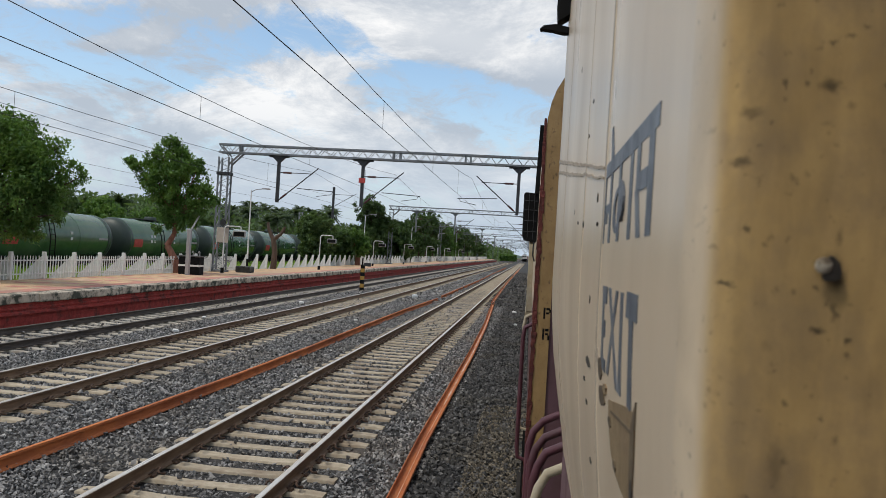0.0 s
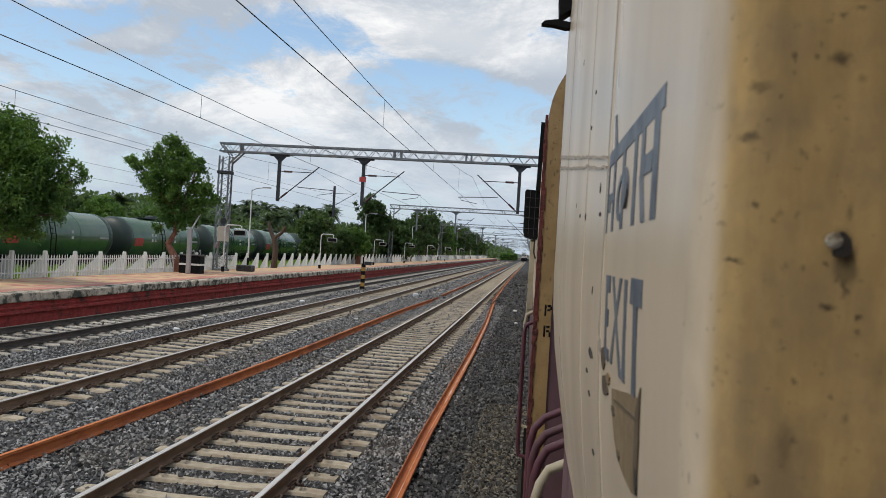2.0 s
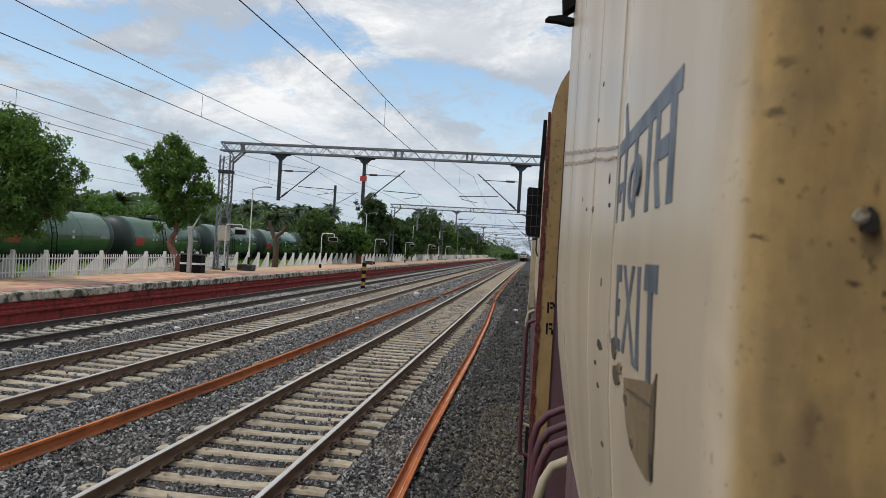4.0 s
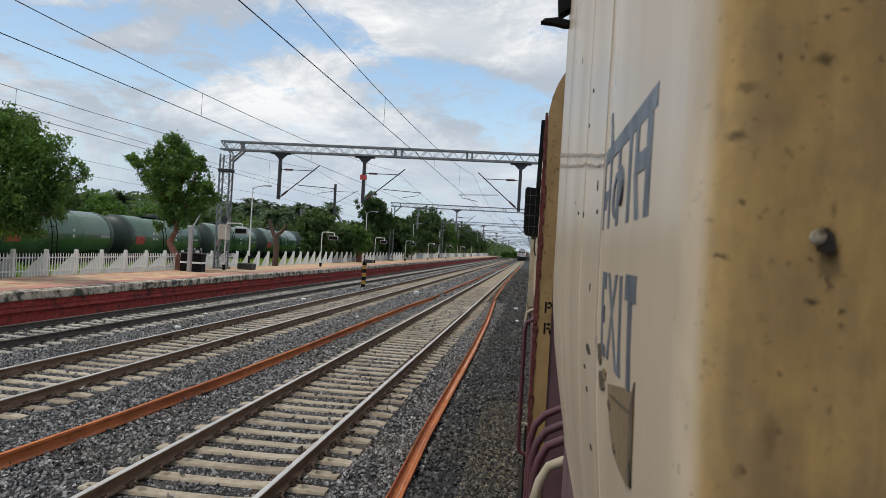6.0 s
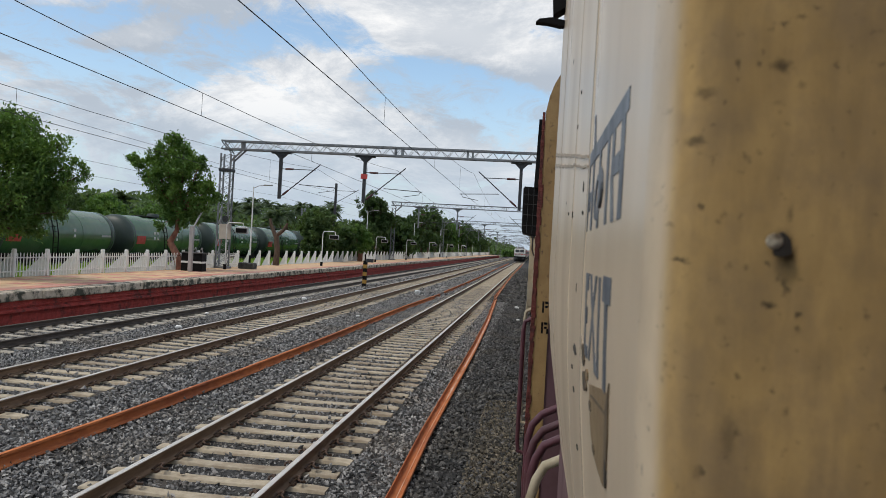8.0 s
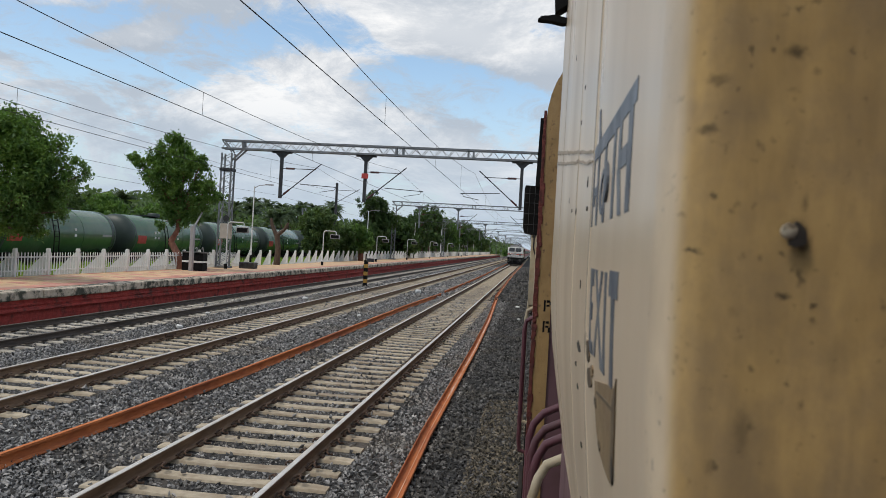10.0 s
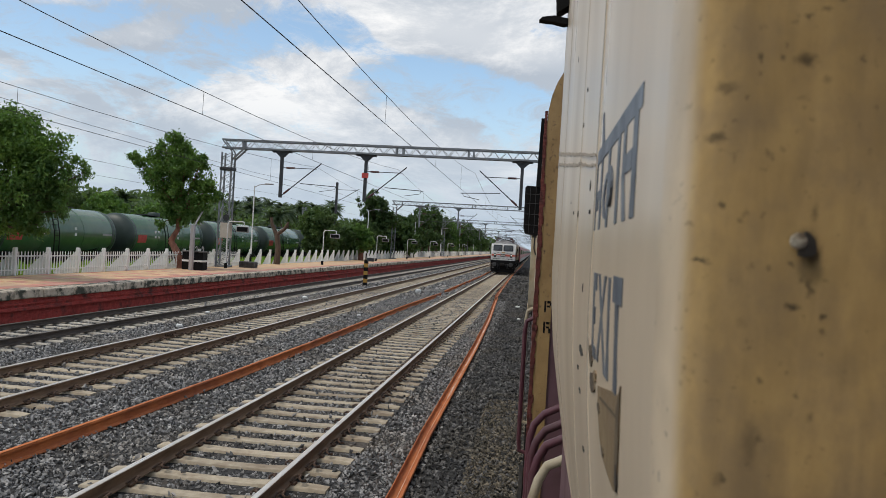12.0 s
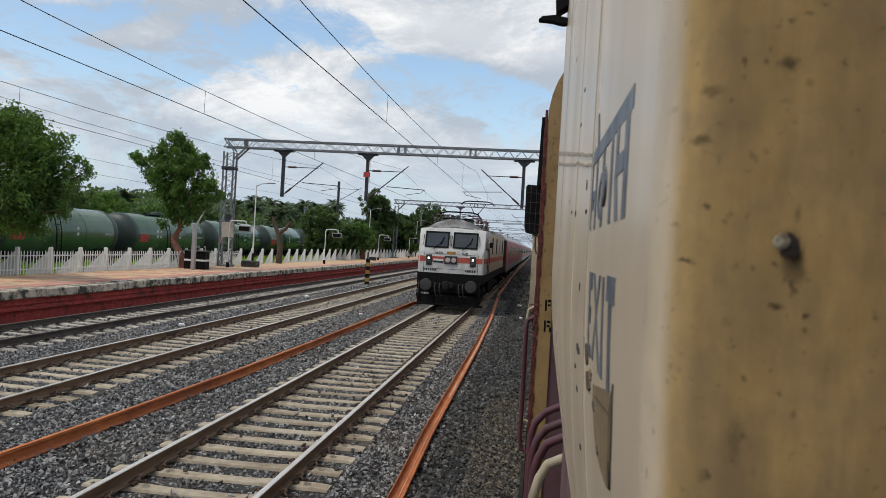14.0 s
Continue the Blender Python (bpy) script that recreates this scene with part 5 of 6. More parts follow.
    lid.prism([(0.12, 3.86), (0.6, 4.0), (1.63, 4.1), (2.66, 4.0), (3.1, 3.7), (3.1, 3.6), (0.12, 3.6)], "y", -0.6, 0.43)
    part("roof", lid, M["locoroof"], t)
    sill = MB()
    sill.box(0.05, 3.1, -0.6, 0.40, 1.15, 1.25, 0.01)
    part("door_sill", sill, M["underframe"], t)
    # lamp bracket high on the end, with the gutter end above it
    br = MB()
    br.prism([(-0.024, 3.566), (-0.012, 3.577), (0.03, 3.582), (0.075, 3.572), (0.08, 3.556), (0.06, 3.553), (0.02, 3.562)], "y", 2.585, 2.625)
    part("lamp_bracket", br, M["black"], t, "dark iron lamp bracket")
    gt = MB()
    gt.prism([(0.035, 3.59), (0.03, 3.66), (0.075, 3.9), (0.14, 3.9), (0.08, 3.62)], "y", 2.58, 2.66)
    part("gutter_end", gt, M["black"], t, "black rain gutter end")
    # bent handrails behind the end
    for y, m, x0 in ((2.84, "creamrail", 0.052), (3.10, "maroon", 0.052), (3.36, "maroon", 0.044), (3.70, "maroon", 0.036)):
        mb = MB()
        zt = 1.99 if m == "creamrail" else 2.0
        pts = [(0.24, y - 0.05, zt + 0.05), (0.17, y - 0.02, zt + 0.035), (0.10, y, zt - 0.005), (x0 + 0.018, y, zt - 0.06), (x0, y, zt - 0.13), (x0, y, zt - 0.5), (x0 + 0.01, y, zt - 0.8), (0.2, y, zt - 0.85)]
        mb.tube(pts, 0.0185, 10)
        part("handrail", mb, M[m], t, "bent " + ("cream" if m == "creamrail" else "maroon") + " iron handrail")
    return t


near_coach()


def coach_profile(w0, w1, zb, ze, zt):
    c, h = (w0 + w1) / 2, (w1 - w0) / 2
    pts = [(w0 + 0.03, zb), (w0, zb + 0.3), (w0, ze)]
    for i in range(1, 30):
        a = math.pi * i / 30
        pts.append((c - h * abs(math.cos(a)) ** 0.55 * (1 if math.cos(a) > 0 else -1), ze + (zt - ze) * math.sin(a) ** 0.8))
    return pts + [(w1, ze), (w1, zb + 0.3), (w1 - 0.03, zb)]


def bogie(parent, yc, x=0.0, wheel_r=0.46, axles=(-1.3, 1.3), gauge=HALF, length=3.6):
    fr = MB()
    for s in (-1, 1):
        fr.box(x + s * 1.05 - 0.09, x + s * 1.05 + 0.09, yc - length / 2, yc + length / 2, 0.50, 0.72, 0.03)
        for a in axles:
            fr.box(x + s * 1.05 - 0.13, x + s * 1.05 + 0.13, yc + a - 0.18, yc + a + 0.18, 0.32, 0.60, 0.03)
    fr.box(x - 1.0, x + 1.0, yc - 0.25, yc + 0.25, 0.5, 0.85, 0.03)
    b = part("bogie", fr, M["underframe"], parent, "grimy bogie frame")
    for a in axles:
        w = MB()
        for s in (-1, 1):
            w.lathe([(wheel_r + 0.025, -0.07 * s), (wheel_r + 0.025, -0.045 * s), (wheel_r, -0.04 * s), (wheel_r, 0.07 * s)], (x + s * gauge, yc + a, wheel_r), "x", 20)
        w.tube([(x - gauge, yc + a, wheel_r), (x + gauge, yc + a, wheel_r)], 0.08, 8)
        part("wheelset", w, M["underframe"], b)


def next_coach(y0, first):
    L = 22.3
    t = thing("passenger_coach", 0.014, y0, 0, label="standing maroon passenger coach with an ochre end wall" if first else "further coach of the standing maroon passenger train", category="train coach", group="standing train")
    b = MB()
    b.prism(coach_profile(0.018, 3.24, 1.18, 3.42, 4.08), "y", 0.03, L)
    part("body", b, M["maroon"], t)
    up = MB()
    up.box(0.008, 0.03, 0.25, L - 0.2, 2.45, 3.35, 0.004)
    part("upper_panel", up, M["cream"], t, "faded cream upper panel")
    if first:
        end = MB()
        pr = coach_profile(0.018, 3.24, 1.18, 3.42, 4.06)
        n = len(pr)
        inner = [(1.63 + (x - 1.63) * 0.951, 1.18 + (z - 1.18) * 0.975) for x, z in pr]
        end.v = [(x, 0.0, z) for x, z in pr] + [(x, 0.0, z) for x, z in inner] + [(x, 0.032, z) for x, z in pr] + [(x, 0.032, z) for x, z in inner]
        for i in range(n - 1):
            end.f += [(i, i + 1, n + i + 1, n + i), (2 * n + i, 3 * n + i, 3 * n + i + 1, 2 * n + i + 1), (i, 2 * n + i, 2 * n + i + 1, i + 1), (n + i, n + i + 1, 3 * n + i + 1, 3 * n + i)]
        part("end_border", end, M["endwall"], t, "ochre painted border of the end wall")
        ew = MB()
        ew.prism(inner, "y", 0.010, 0.030)
        part("end_panel", ew, M["mauve"], t, "faded maroon end panel")
        # flaking rusty edge strip
        r = random.Random(8)
        ed = MB()
        z, k = 1.2, 0
        while z < 3.5:
            dz = r.uniform(0.02, 0.05)
            w = r.uniform(0.006, 0.016) if z < 3.1 else r.uniform(0.003, 0.007)
            ed.box(0.004 + r.uniform(-0.002, 0.002), 0.016 + w, -0.006, 0.05, z, z + dz, 0.002)
            z += dz * 0.97
        part("rusted_edge", ed, M["rustedge"], t, "flaking red oxide corner edge")
        for zz, bars in ((2.465, ((0.042, 0.052, 0, 0.07), (0.056, 0.074, 0.055, 0.07), (0.056, 0.072, 0.03, 0.042), (0.072, 0.08, 0.04, 0.06))),
                         (2.355, ((0.042, 0.052, 0, 0.07), (0.056, 0.074, 0.055, 0.07), (0.056, 0.072, 0.03, 0.042), (0.070, 0.08, 0.0, 0.03)))):
            mb = MB()
            for a, b_, c, d in bars:
                mb.box(a + 0.018, b_ + 0.018, -0.0012, 0.004, zz + c * 0.85, zz + d * 0.85)
            part("stencil_mark", mb, M["black"], t, "black stencil mark", 0)
        # caged shutter box
        bx = MB()
        bx.prism([(-0.088, 2.93), (-0.080, 2.90), (0.0, 2.885), (0.012, 2.9), (0.012, 3.20), (-0.08, 3.205), (-0.09, 3.19)], "y", 0.93, 1.35)
        sh = part("shutter", bx, M["black"], t, "black protruding window shutter")
        gr = MB()
        for z in (2.95, 3.02, 3.09, 3.15):
            gr.tube([(-0.086, 0.922, z), (0.008, 0.922, z)], 0.0016, 5)
        for x in (-0.055, -0.02):
            gr.tube([(x, 0.922, 2.90), (x, 0.922, 3.20)], 0.0016, 5)
        part("wire_guard", gr, M["darksteel"], sh)
        gu = MB()
        gu.prism([(-0.022, 3.20), (-0.012, 3.64), (0.012, 3.64), (0.014, 3.20)], "y", 0.9, 3.0)
        part("rain_board", gu, M["black"], t, "dark rain board over the door")
        lo = MB()
        lo.tube([(-0.01, 0.9, 2.88), (-0.012, 0.92, 2.80), (0.0, 0.95, 2.76)], 0.005, 6)
        part("shutter_stay", lo, M["darksteel"], t)
    # door handrails, window frames and steps that stand proud of the side
    k = 0
    for y in (1.75, 2.75, 19.6, 20.6):
        mb = MB()
        mb.tube([(0.02, y, 2.28), (-0.035, y, 2.25), (-0.045, y, 2.18), (-0.045, y, 1.35), (-0.035, y, 1.27), (0.03, y, 1.25)], 0.016, 8)
        part("handrail", mb, M["maroon"] if k == 0 else M["creamrail"], t)
        k += 1
    for i in range(9):
        y = 4.0 + i * 1.65
        fr = MB()
        fr.box(-0.05, 0.03, y, y + 1.25, 2.15, 2.22, 0.006)
        fr.box(-0.05, 0.03, y, y + 1.25, 2.92, 2.98, 0.006)
        for e in (0, 0.6, 1.2):
            fr.box(-0.045, 0.03, y + e, y + e + 0.05, 2.2, 2.95, 0.004)
        for e in range(5):
            fr.tube([(-0.042, y, 2.32 + e * 0.12), (-0.042, y + 1.25, 2.32 + e * 0.12)], 0.007, 5)
        part("barred_window", fr, M["creamrail"], t, "barred window with cream frame")
    for y in (1.75, 19.6):
        st = MB()
        for z in (0.55, 0.85):
            st.box(-0.03, 0.2, y, y + 1.0, z, z + 0.03, 0.005)
        for e in (0, 0.97):
            st.box(0.0, 0.03, y + e, y + e + 0.03, 0.5, 1.25)
        part("footstep", st, M["underframe"], t)
    gang = MB()
    gang.box(1.0, 2.26, -0.45, 0.02, 1.3, 3.3, 0.05)
    part("gangway", gang, M["black"], t)
    uf = MB()
    uf.box(0.2, 3.05, 0.1, L - 0.1, 0.95, 1.19, 0.02)
    part("underframe", uf, M["underframe"], t)
    for y in (3.6, L - 3.6):
        bogie(t, y, 1.63)


for i in range(5):
    next_coach(4.0 + i * 23.3, i == 0)

# ---------------------------------------------------------------- the arriving train


def text_part(body, size, material, parent, m, name="lettering", label=""):
    cu = bpy.data.curves.new(name, "FONT")
    cu.body, cu.size, cu.extrude, cu.align_x = body, size, 0.004, "CENTER"
    tmp = bpy.data.objects.new(name, cu)
    scene.collection.objects.link(tmp)
    me = bpy.data.meshes.new_from_object(tmp.evaluated_get(bpy.context.evaluated_depsgraph_get()))
    bpy.data.objects.remove(tmp)
    bpy.data.curves.remove(cu)
    me.materials.clear()
    me.materials.append(material)
    ob = part(name, me, None, parent, label)
    ob.matrix_basis = m
    return ob


def front_y(z):
    return 0.0 if z < 2.50 else (z - 2.50) / 0.98 * 0.36


def front_slab(x0, x1, z0, z1, proud, thick=0.03):
    """A plate lying on the cab front, which leans back above the waist."""
    mb = MB()
    vs = []
    for p in (proud, proud - thick):
        vs += [(x, front_y(z) - p, z) for x, z in ((x0, z0), (x1, z0), (x1, z1), (x0, z1))]
    return mb.add(vs, [(0, 1, 2, 3), (4, 7, 6, 5), (0, 4, 5, 1), (1, 5, 6, 2), (2, 6, 7, 3), (3, 7, 4, 0)])


def front_ring(x0, x1, z0, z1, w, proud):
    mb = MB()
    for a in ((x0 - w, x1 + w, z1, z1 + w), (x0 - w, x1 + w, z0 - w, z0), (x0 - w, x0, z0, z1), (x1, x1 + w, z0, z1)):
        s = front_slab(*a, proud, 0.05)
        mb.add(s.v, s.f)
    return mb


def loft(sections):
    mb = MB()
    n = len(sections[0])
    for s in sections:
        mb.v += s
    for i in range(len(sections) - 1):
        for k in range(n):
            mb.f.append((i * n + k, i * n + (k + 1) % n, (i + 1) * n + (k + 1) % n, (i + 1) * n + k))
    mb.f += [tuple(range(n))[::-1], tuple(range((len(sections) - 1) * n, len(sections) * n))]
    return mb


def locomotive():
    L = 20.0
    t = thing("electric_locomotive", TRACK_A, 433.0, 0, label="white electric locomotive with a red band and lit headlamps", category="locomotive")

    def sec(y, w, ze, zm, zt, zb=1.57):
        return [(-w, y, zb), (-w, y, ze), (-w * 0.62, y, zm), (-w * 0.2, y, zt), (w * 0.2, y, zt), (w * 0.62, y, zm), (w, y, ze), (w, y, zb)]
    ss = [sec(0.0, 1.36, 2.50, 2.50, 2.50), sec(0.04, 1.44, 2.60, 2.60, 2.61), sec(0.36, 1.46, 3.44, 3.47, 3.48), sec(0.42, 1.465, 3.50, 3.58, 3.62)]
    body = part("body", loft(ss + [sec(3.0, 1.465, 3.52, 3.60, 3.64)]), M["locowhite"], t, "white cab with grey grime", 25)
    hull = loft([sec(3.0, 1.46, 3.50, 3.59, 3.63), sec(L - 1, 1.46, 3.50, 3.59, 3.63), sec(L, 1.35, 3.2, 3.3, 3.35)])
    part("hull", hull, M["lococream"], t, "cream sides streaked with dust", 25)

    def hood(y, w, zm, zt):
        return [(-w, y, 3.40), (-w * 0.6, y, zm), (-w * 0.2, y, zt), (w * 0.2, y, zt), (w * 0.6, y, zm), (w, y, 3.40)]
    part("roof_hood", loft([hood(0.40, 1.42, 3.58, 3.62), hood(0.95, 1.42, 3.80, 3.99), hood(2.2, 1.43, 3.80, 3.99), hood(2.6, 1.43, 3.60, 3.66)]), M["hood"], t, "white cab roof streaked with soot", 25)
    # windscreens
    for x0, x1 in ((-1.16, -0.17), (0.08, 1.10)):
        x0, x1 = (x0 + 0.03, x1 - 0.03)
        w = part("windscreen", front_slab(x0, x1, 2.74, 3.33, 0.012), M["glass"], t, "dark cab windscreen")
        part("window_frame", front_ring(x0, x1, 2.74, 3.33, 0.065, 0.03), M["black"], w)
        wp = MB()
        xm = (x0 + x1) / 2
        wp.bar((xm + 0.25, front_y(2.98) - 0.06, 2.98), (xm - 0.12, front_y(2.62) - 0.07, 2.60), 0.025)
        wp.bar((xm + 0.30, front_y(3.16) - 0.05, 3.16), (xm + 0.18, front_y(2.85) - 0.05, 2.86), 0.03)
        part("wiper", wp, M["black"], w)
        for e in (x0 - 0.12, x1 + 0.12):
            rl = MB()
            rl.tube([(e, front_y(2.8) - 0.02, 2.78), (e, front_y(2.85) - 0.09, 2.83), (e, front_y(3.15) - 0.09, 3.17), (e, front_y(3.2) - 0.02, 3.22)], 0.016, 6)
            part("grab_rail", rl, M["darksteel"], w)
    # red band across the front and along the sides
    part("red_band", front_slab(-1.365, 1.365, 2.05, 2.29, 0.008), M["locored"], t, "red waist band")
    for s in (-1, 1):
        mb = MB()
        mb.box(s * 1.455, s * 1.472, 0.1, L - 1.2, 2.05, 2.29)
        part("red_band", mb, M["locored"], t, "red waist band")
        ch = MB()
        ch.add([(s * 1.36, -0.008, 2.05), (s * 1.468, 0.1, 2.05), (s * 1.468, 0.1, 2.29), (s * 1.36, -0.008, 2.29), (s * 1.32, 0.05, 2.05), (s * 1.4, 0.15, 2.05), (s * 1.4, 0.15, 2.29), (s * 1.32, 0.05, 2.29)],
               [(0, 1, 2, 3), (4, 7, 6, 5), (0, 4, 5, 1), (1, 5, 6, 2), (2, 6, 7, 3), (3, 7, 4, 0)])
        part("red_band", ch, M["locored"], t)
        # headlamp housings
        hb = MB()
        hb.box(s * 0.97 - 0.13, s * 0.97 + 0.13, -0.05, 0.01, 1.90, 2.36, 0.02)
        h = part("lamp_housing", hb, M["buffer"], t, "dark lamp housing")
        lm = MB()
        lm.lathe([(0.05, -0.055), (0.04, -0.07), (0.0, -0.075)], (s * 0.97, 0, 2.20), "y", 14)
        part("headlamp", lm, M["lamp"], h, "lit white headlamp")
        tl = MB()
        tl.lathe([(0.06, -0.055), (0.05, -0.07), (0.0, -0.075)], (s * 0.97, 0, 2.01), "y", 12)
        part("tail_lamp", tl, M["glass"], h)
    mb = front_slab(-0.28, 0.28, 1.98, 2.33, 0.05, 0.06)
    c = part("centre_lamp", mb, M["darksteel"], t, "square twin centre headlight")
    for s in (-1, 1):
        lm = MB()
        lm.lathe([(0.11, -0.05), (0.10, -0.065), (0.0, -0.06)], (s * 0.13, 0, 2.15), "y", 14)
        part("lamp_glass", lm, M["signplate"], c)
    part("crest", front_slab(-0.19, 0.20, 2.40, 2.53, 0.012), M["yellow"], t, "small yellow crest plate")
    for z, m in ((2.26, "locored"), (2.18, "white"), (2.10, "darksteel")):
        part("flag_stripe", front_slab(-0.78, -0.34, z - 0.08, z, 0.016), M[m], t)
    text_part("WCR", 0.15, M["black"], t, pose(-0.53, -0.012, 2.40, 90, 0, 0), label="black painted letters")
    text_part("TKD", 0.15, M["black"], t, pose(0.60, -0.012, 2.40, 90, 0, 0), label="black painted letters")
    for x0, n in ((-1.20, 6), (0.64, 5)):
        for k in range(n):
            part("number_bar", front_slab(x0 + k * 0.10, x0 + k * 0.10 + 0.065, 1.66, 1.74, 0.008), M["black"], t)
    for x0, x1, z0, z1 in ((-1.25, 1.25, 1.745, 1.76), (-1.2, -1.18, 1.55, 2.40), (1.18, 1.2, 1.55, 2.40), (-1.25, 1.25, 2.40, 2.412)):
        part("panel_joint", front_slab(x0, x1, z0, z1, 0.004, 0.02), M["darksteel"], t)
    # headstock, buffers, coupler, guard
    hs = MB()
    hs.box(-1.46, 1.46, -0.02, 0.6, 1.12, 1.58, 0.03)
    hs.box(-1.35, 1.35, -0.06, 0.3, 0.70, 1.14, 0.03)
    part("headstock", hs, M["black"], t, "black headstock beam")
    for s in (-1, 1):
        b = MB()
        b.lathe([(0.14, 0.0), (0.14, -0.35), (0.10, -0.36), (0.10, -0.52), (0.25, -0.53), (0.26, -0.55), (0.24, -0.58), (0.0, -0.60)], (s * 0.98, 0, 1.06), "y", 20)
        part("buffer", b, M["buffer"], t, "round dark steel buffer")
    cp = MB()
    cp.box(-0.16, 0.16, -0.55, 0.1, 0.92, 1.20, 0.04)
    cp.box(-0.24, 0.05, -0.72, -0.5, 0.88, 1.24, 0.05)
    cp.box(-0.05, 0.24, -0.66, -0.48, 0.95, 1.18, 0.04)
    part("coupler", cp, M["underframe"], t, "dark knuckle coupler")
    for x in (-0.62, -0.42, 0.42, 0.6):
        hp = MB()
        hp.tube([(x, -0.08, 1.12), (x, -0.26, 1.02), (x + 0.02, -0.30, 0.80), (x + 0.08, -0.24, 0.58), (x + 0.16, -0.20, 0.62)], 0.028, 7)
        part("brake_hose", hp, M["darksteel"], t)
    cg = MB()
    cg.prism([(-1.45, 0.62), (1.45, 0.62), (1.35, 0.17), (-1.35, 0.17)], "y", -0.12, -0.06)
    for k in range(9):
        cg.box(-1.3 + k * 0.325 - 0.02, -1.3 + k * 0.325 + 0.02, -0.16, -0.1, 0.2, 0.62)
    cg.box(-1.5, 1.5, -0.2, -0.08, 0.16, 0.24, 0.02)
    for s in (-1, 1):
        cg.box(s * 1.3 - 0.05, s * 1.3 + 0.05, -0.1, 0.1, 0.5, 1.15)
    part("rail_guard", cg, M["black"], t, "black rail guard")
    for s in (-1, 1):
        st = MB()
        for z in (0.5, 0.85):
            st.box(s * 1.2, s * 1.46, 0.15, 0.5, z, z + 0.04)
        st.box(s * 1.42, s * 1.46, 0.12, 0.16, 0.45, 1.4)
        st.box(s * 1.42, s * 1.46, 0.5, 0.54, 0.45, 1.4)
        part("footstep", st, M["underframe"], t)
    # cab sides: window, door, mirror, grilles
    for s in (-1, 1):
        for y0, y1, z0, z1, m, nm in ((0.75, 1.25, 2.65, 3.2, "glass", "side_window"), (1.55, 1.62, 1.6, 3.3, "darksteel", "door_joint"), (2.25, 2.32, 1.6, 3.3, "darksteel", "door_joint"),
                                      (1.72, 2.15, 2.65, 3.15, "glass", "door_window"), (5.4, 6.1, 2.45, 3.3, "black", "grille"), (9.2, 10.0, 2.45, 3.3, "black", "grille"), (13.0, 13.9, 2.45, 3.3, "coachgrey", "grille"), (16.5, 17.3, 2.45, 3.3, "black", "grille")):
            mb = MB()
            mb.box(s * 1.45, s * 1.477, y0, y1, z0, z1, 0.004)
            part(nm, mb, M[m], t)
        mr = MB()
        mr.bar((s * 1.46, 0.66, 2.95), (s * 1.70, 0.55, 2.95), 0.03)
        mr.box(s * 1.62, s * 1.76, 0.50, 0.56, 2.78, 3.02, 0.01)
        part("mirror", mr, M["black"], t)
        for y in (1.45, 2.42):
            hr = MB()
            hr.tube([(s * 1.46, y, 1.6), (s * 1.53, y, 1.65), (s * 1.53, y, 2.7), (s * 1.46, y, 2.75)], 0.018, 6)
            part("handrail", hr, M["darksteel"], t)
    # roof gear and pantographs
    for y0, y1, w in ((4.5, 6.2, 0.9), (7.4, 9.2, 1.0), (10.0, 11.5, 0.8), (15.3, 17.2, 0.9)):
        rg = MB()
        rg.box(-w, w, y0, y1, 3.58, 3.86, 0.04)
        part("roof_hatch", rg, M["locoroof"], t)
    def panto(y, up):
        z0 = 4.02
        mb = MB()
        for s in (-1, 1):
            mb.bar((s * 0.62, y - 0.9, z0), (s * 0.62, y + 0.9, z0), 0.08)
            mb.bar((-0.62, y + s * 0.9, z0), (0.62, y + s * 0.9, z0), 0.06)
        base = part("pantograph", mb, M["black"], t, "raised pantograph" if up else "folded pantograph")
        ar = MB()
        if up:
            for s in (-1, 1):
                ar.tube([(s * 0.45, y + 0.6, z0), (s * 0.12, y - 0.7, z0 + 0.75), (s * 0.5, y, 5.42)], 0.025, 6)
            ar.tube([(-0.5, y, 5.42), (0.5, y, 5.42)], 0.03, 6)
        else:
            for s in (-1, 1):
                ar.tube([(s * 0.45, y + 0.8, z0 + 0.05), (s * 0.2, y - 0.8, z0 + 0.12), (s * 0.5, y + 0.3, z0 + 0.25)], 0.025, 6)
        part("pantograph_arm", ar, M["darksteel"], base)
        hd = MB()
        zz = 5.56 if up else z0 + 0.36
        for e in (-0.15, 0.15):
            hd.tube([(-1.0, y + e, zz - 0.22), (-0.85, y + e, zz - 0.06), (-0.6, y + e, zz), (0.6, y + e, zz), (0.85, y + e, zz - 0.06), (1.0, y + e, zz - 0.22)], 0.03, 6)
        part("collector_head", hd, M["black"], base)
        ins = MB()
        for s in (-1, 1):
            for e in (-0.8, 0.8):
                for k in range(4):
                    ins.lathe([(0.05, 0), (0.11, 0.02), (0.05, 0.05)], (s * 0.62, y + e, 3.62 + k * 0.07), "z", 10)
        part("roof_insulators", ins, M["insul"], base)
    for x, y in ((-0.95, 1.7), (0.95, 1.7), (0.95, 4.0), (-0.95, 4.0), (1.0, 7.0), (0.9, 9.6)):
        k = MB()
        for i in range(5):
            k.lathe([(0.06, 0), (0.13, 0.025), (0.06, 0.06)], (x, y, 3.66 + i * 0.085), "z", 10)
        k.tube([(x, y, 4.08), (x, y, 4.18), (x * 0.5, y + 0.5, 4.2)], 0.03, 6)
        part("roof_bushing", k, M["insul"], t)
    hn = MB()
    for e in (-0.12, 0.12):
        hn.lathe([(0.09, -0.3), (0.05, -0.2), (0.03, 0.0), (0.03, 0.15)], (e, 1.15, 4.08), "y", 12)
    hn.box(-0.18, 0.18, 1.05, 1.25, 3.95, 4.06)
    part("horn", hn, M["darksteel"], t)
    panto(2.5, False)
    panto(13.0, True)
    uf = MB()
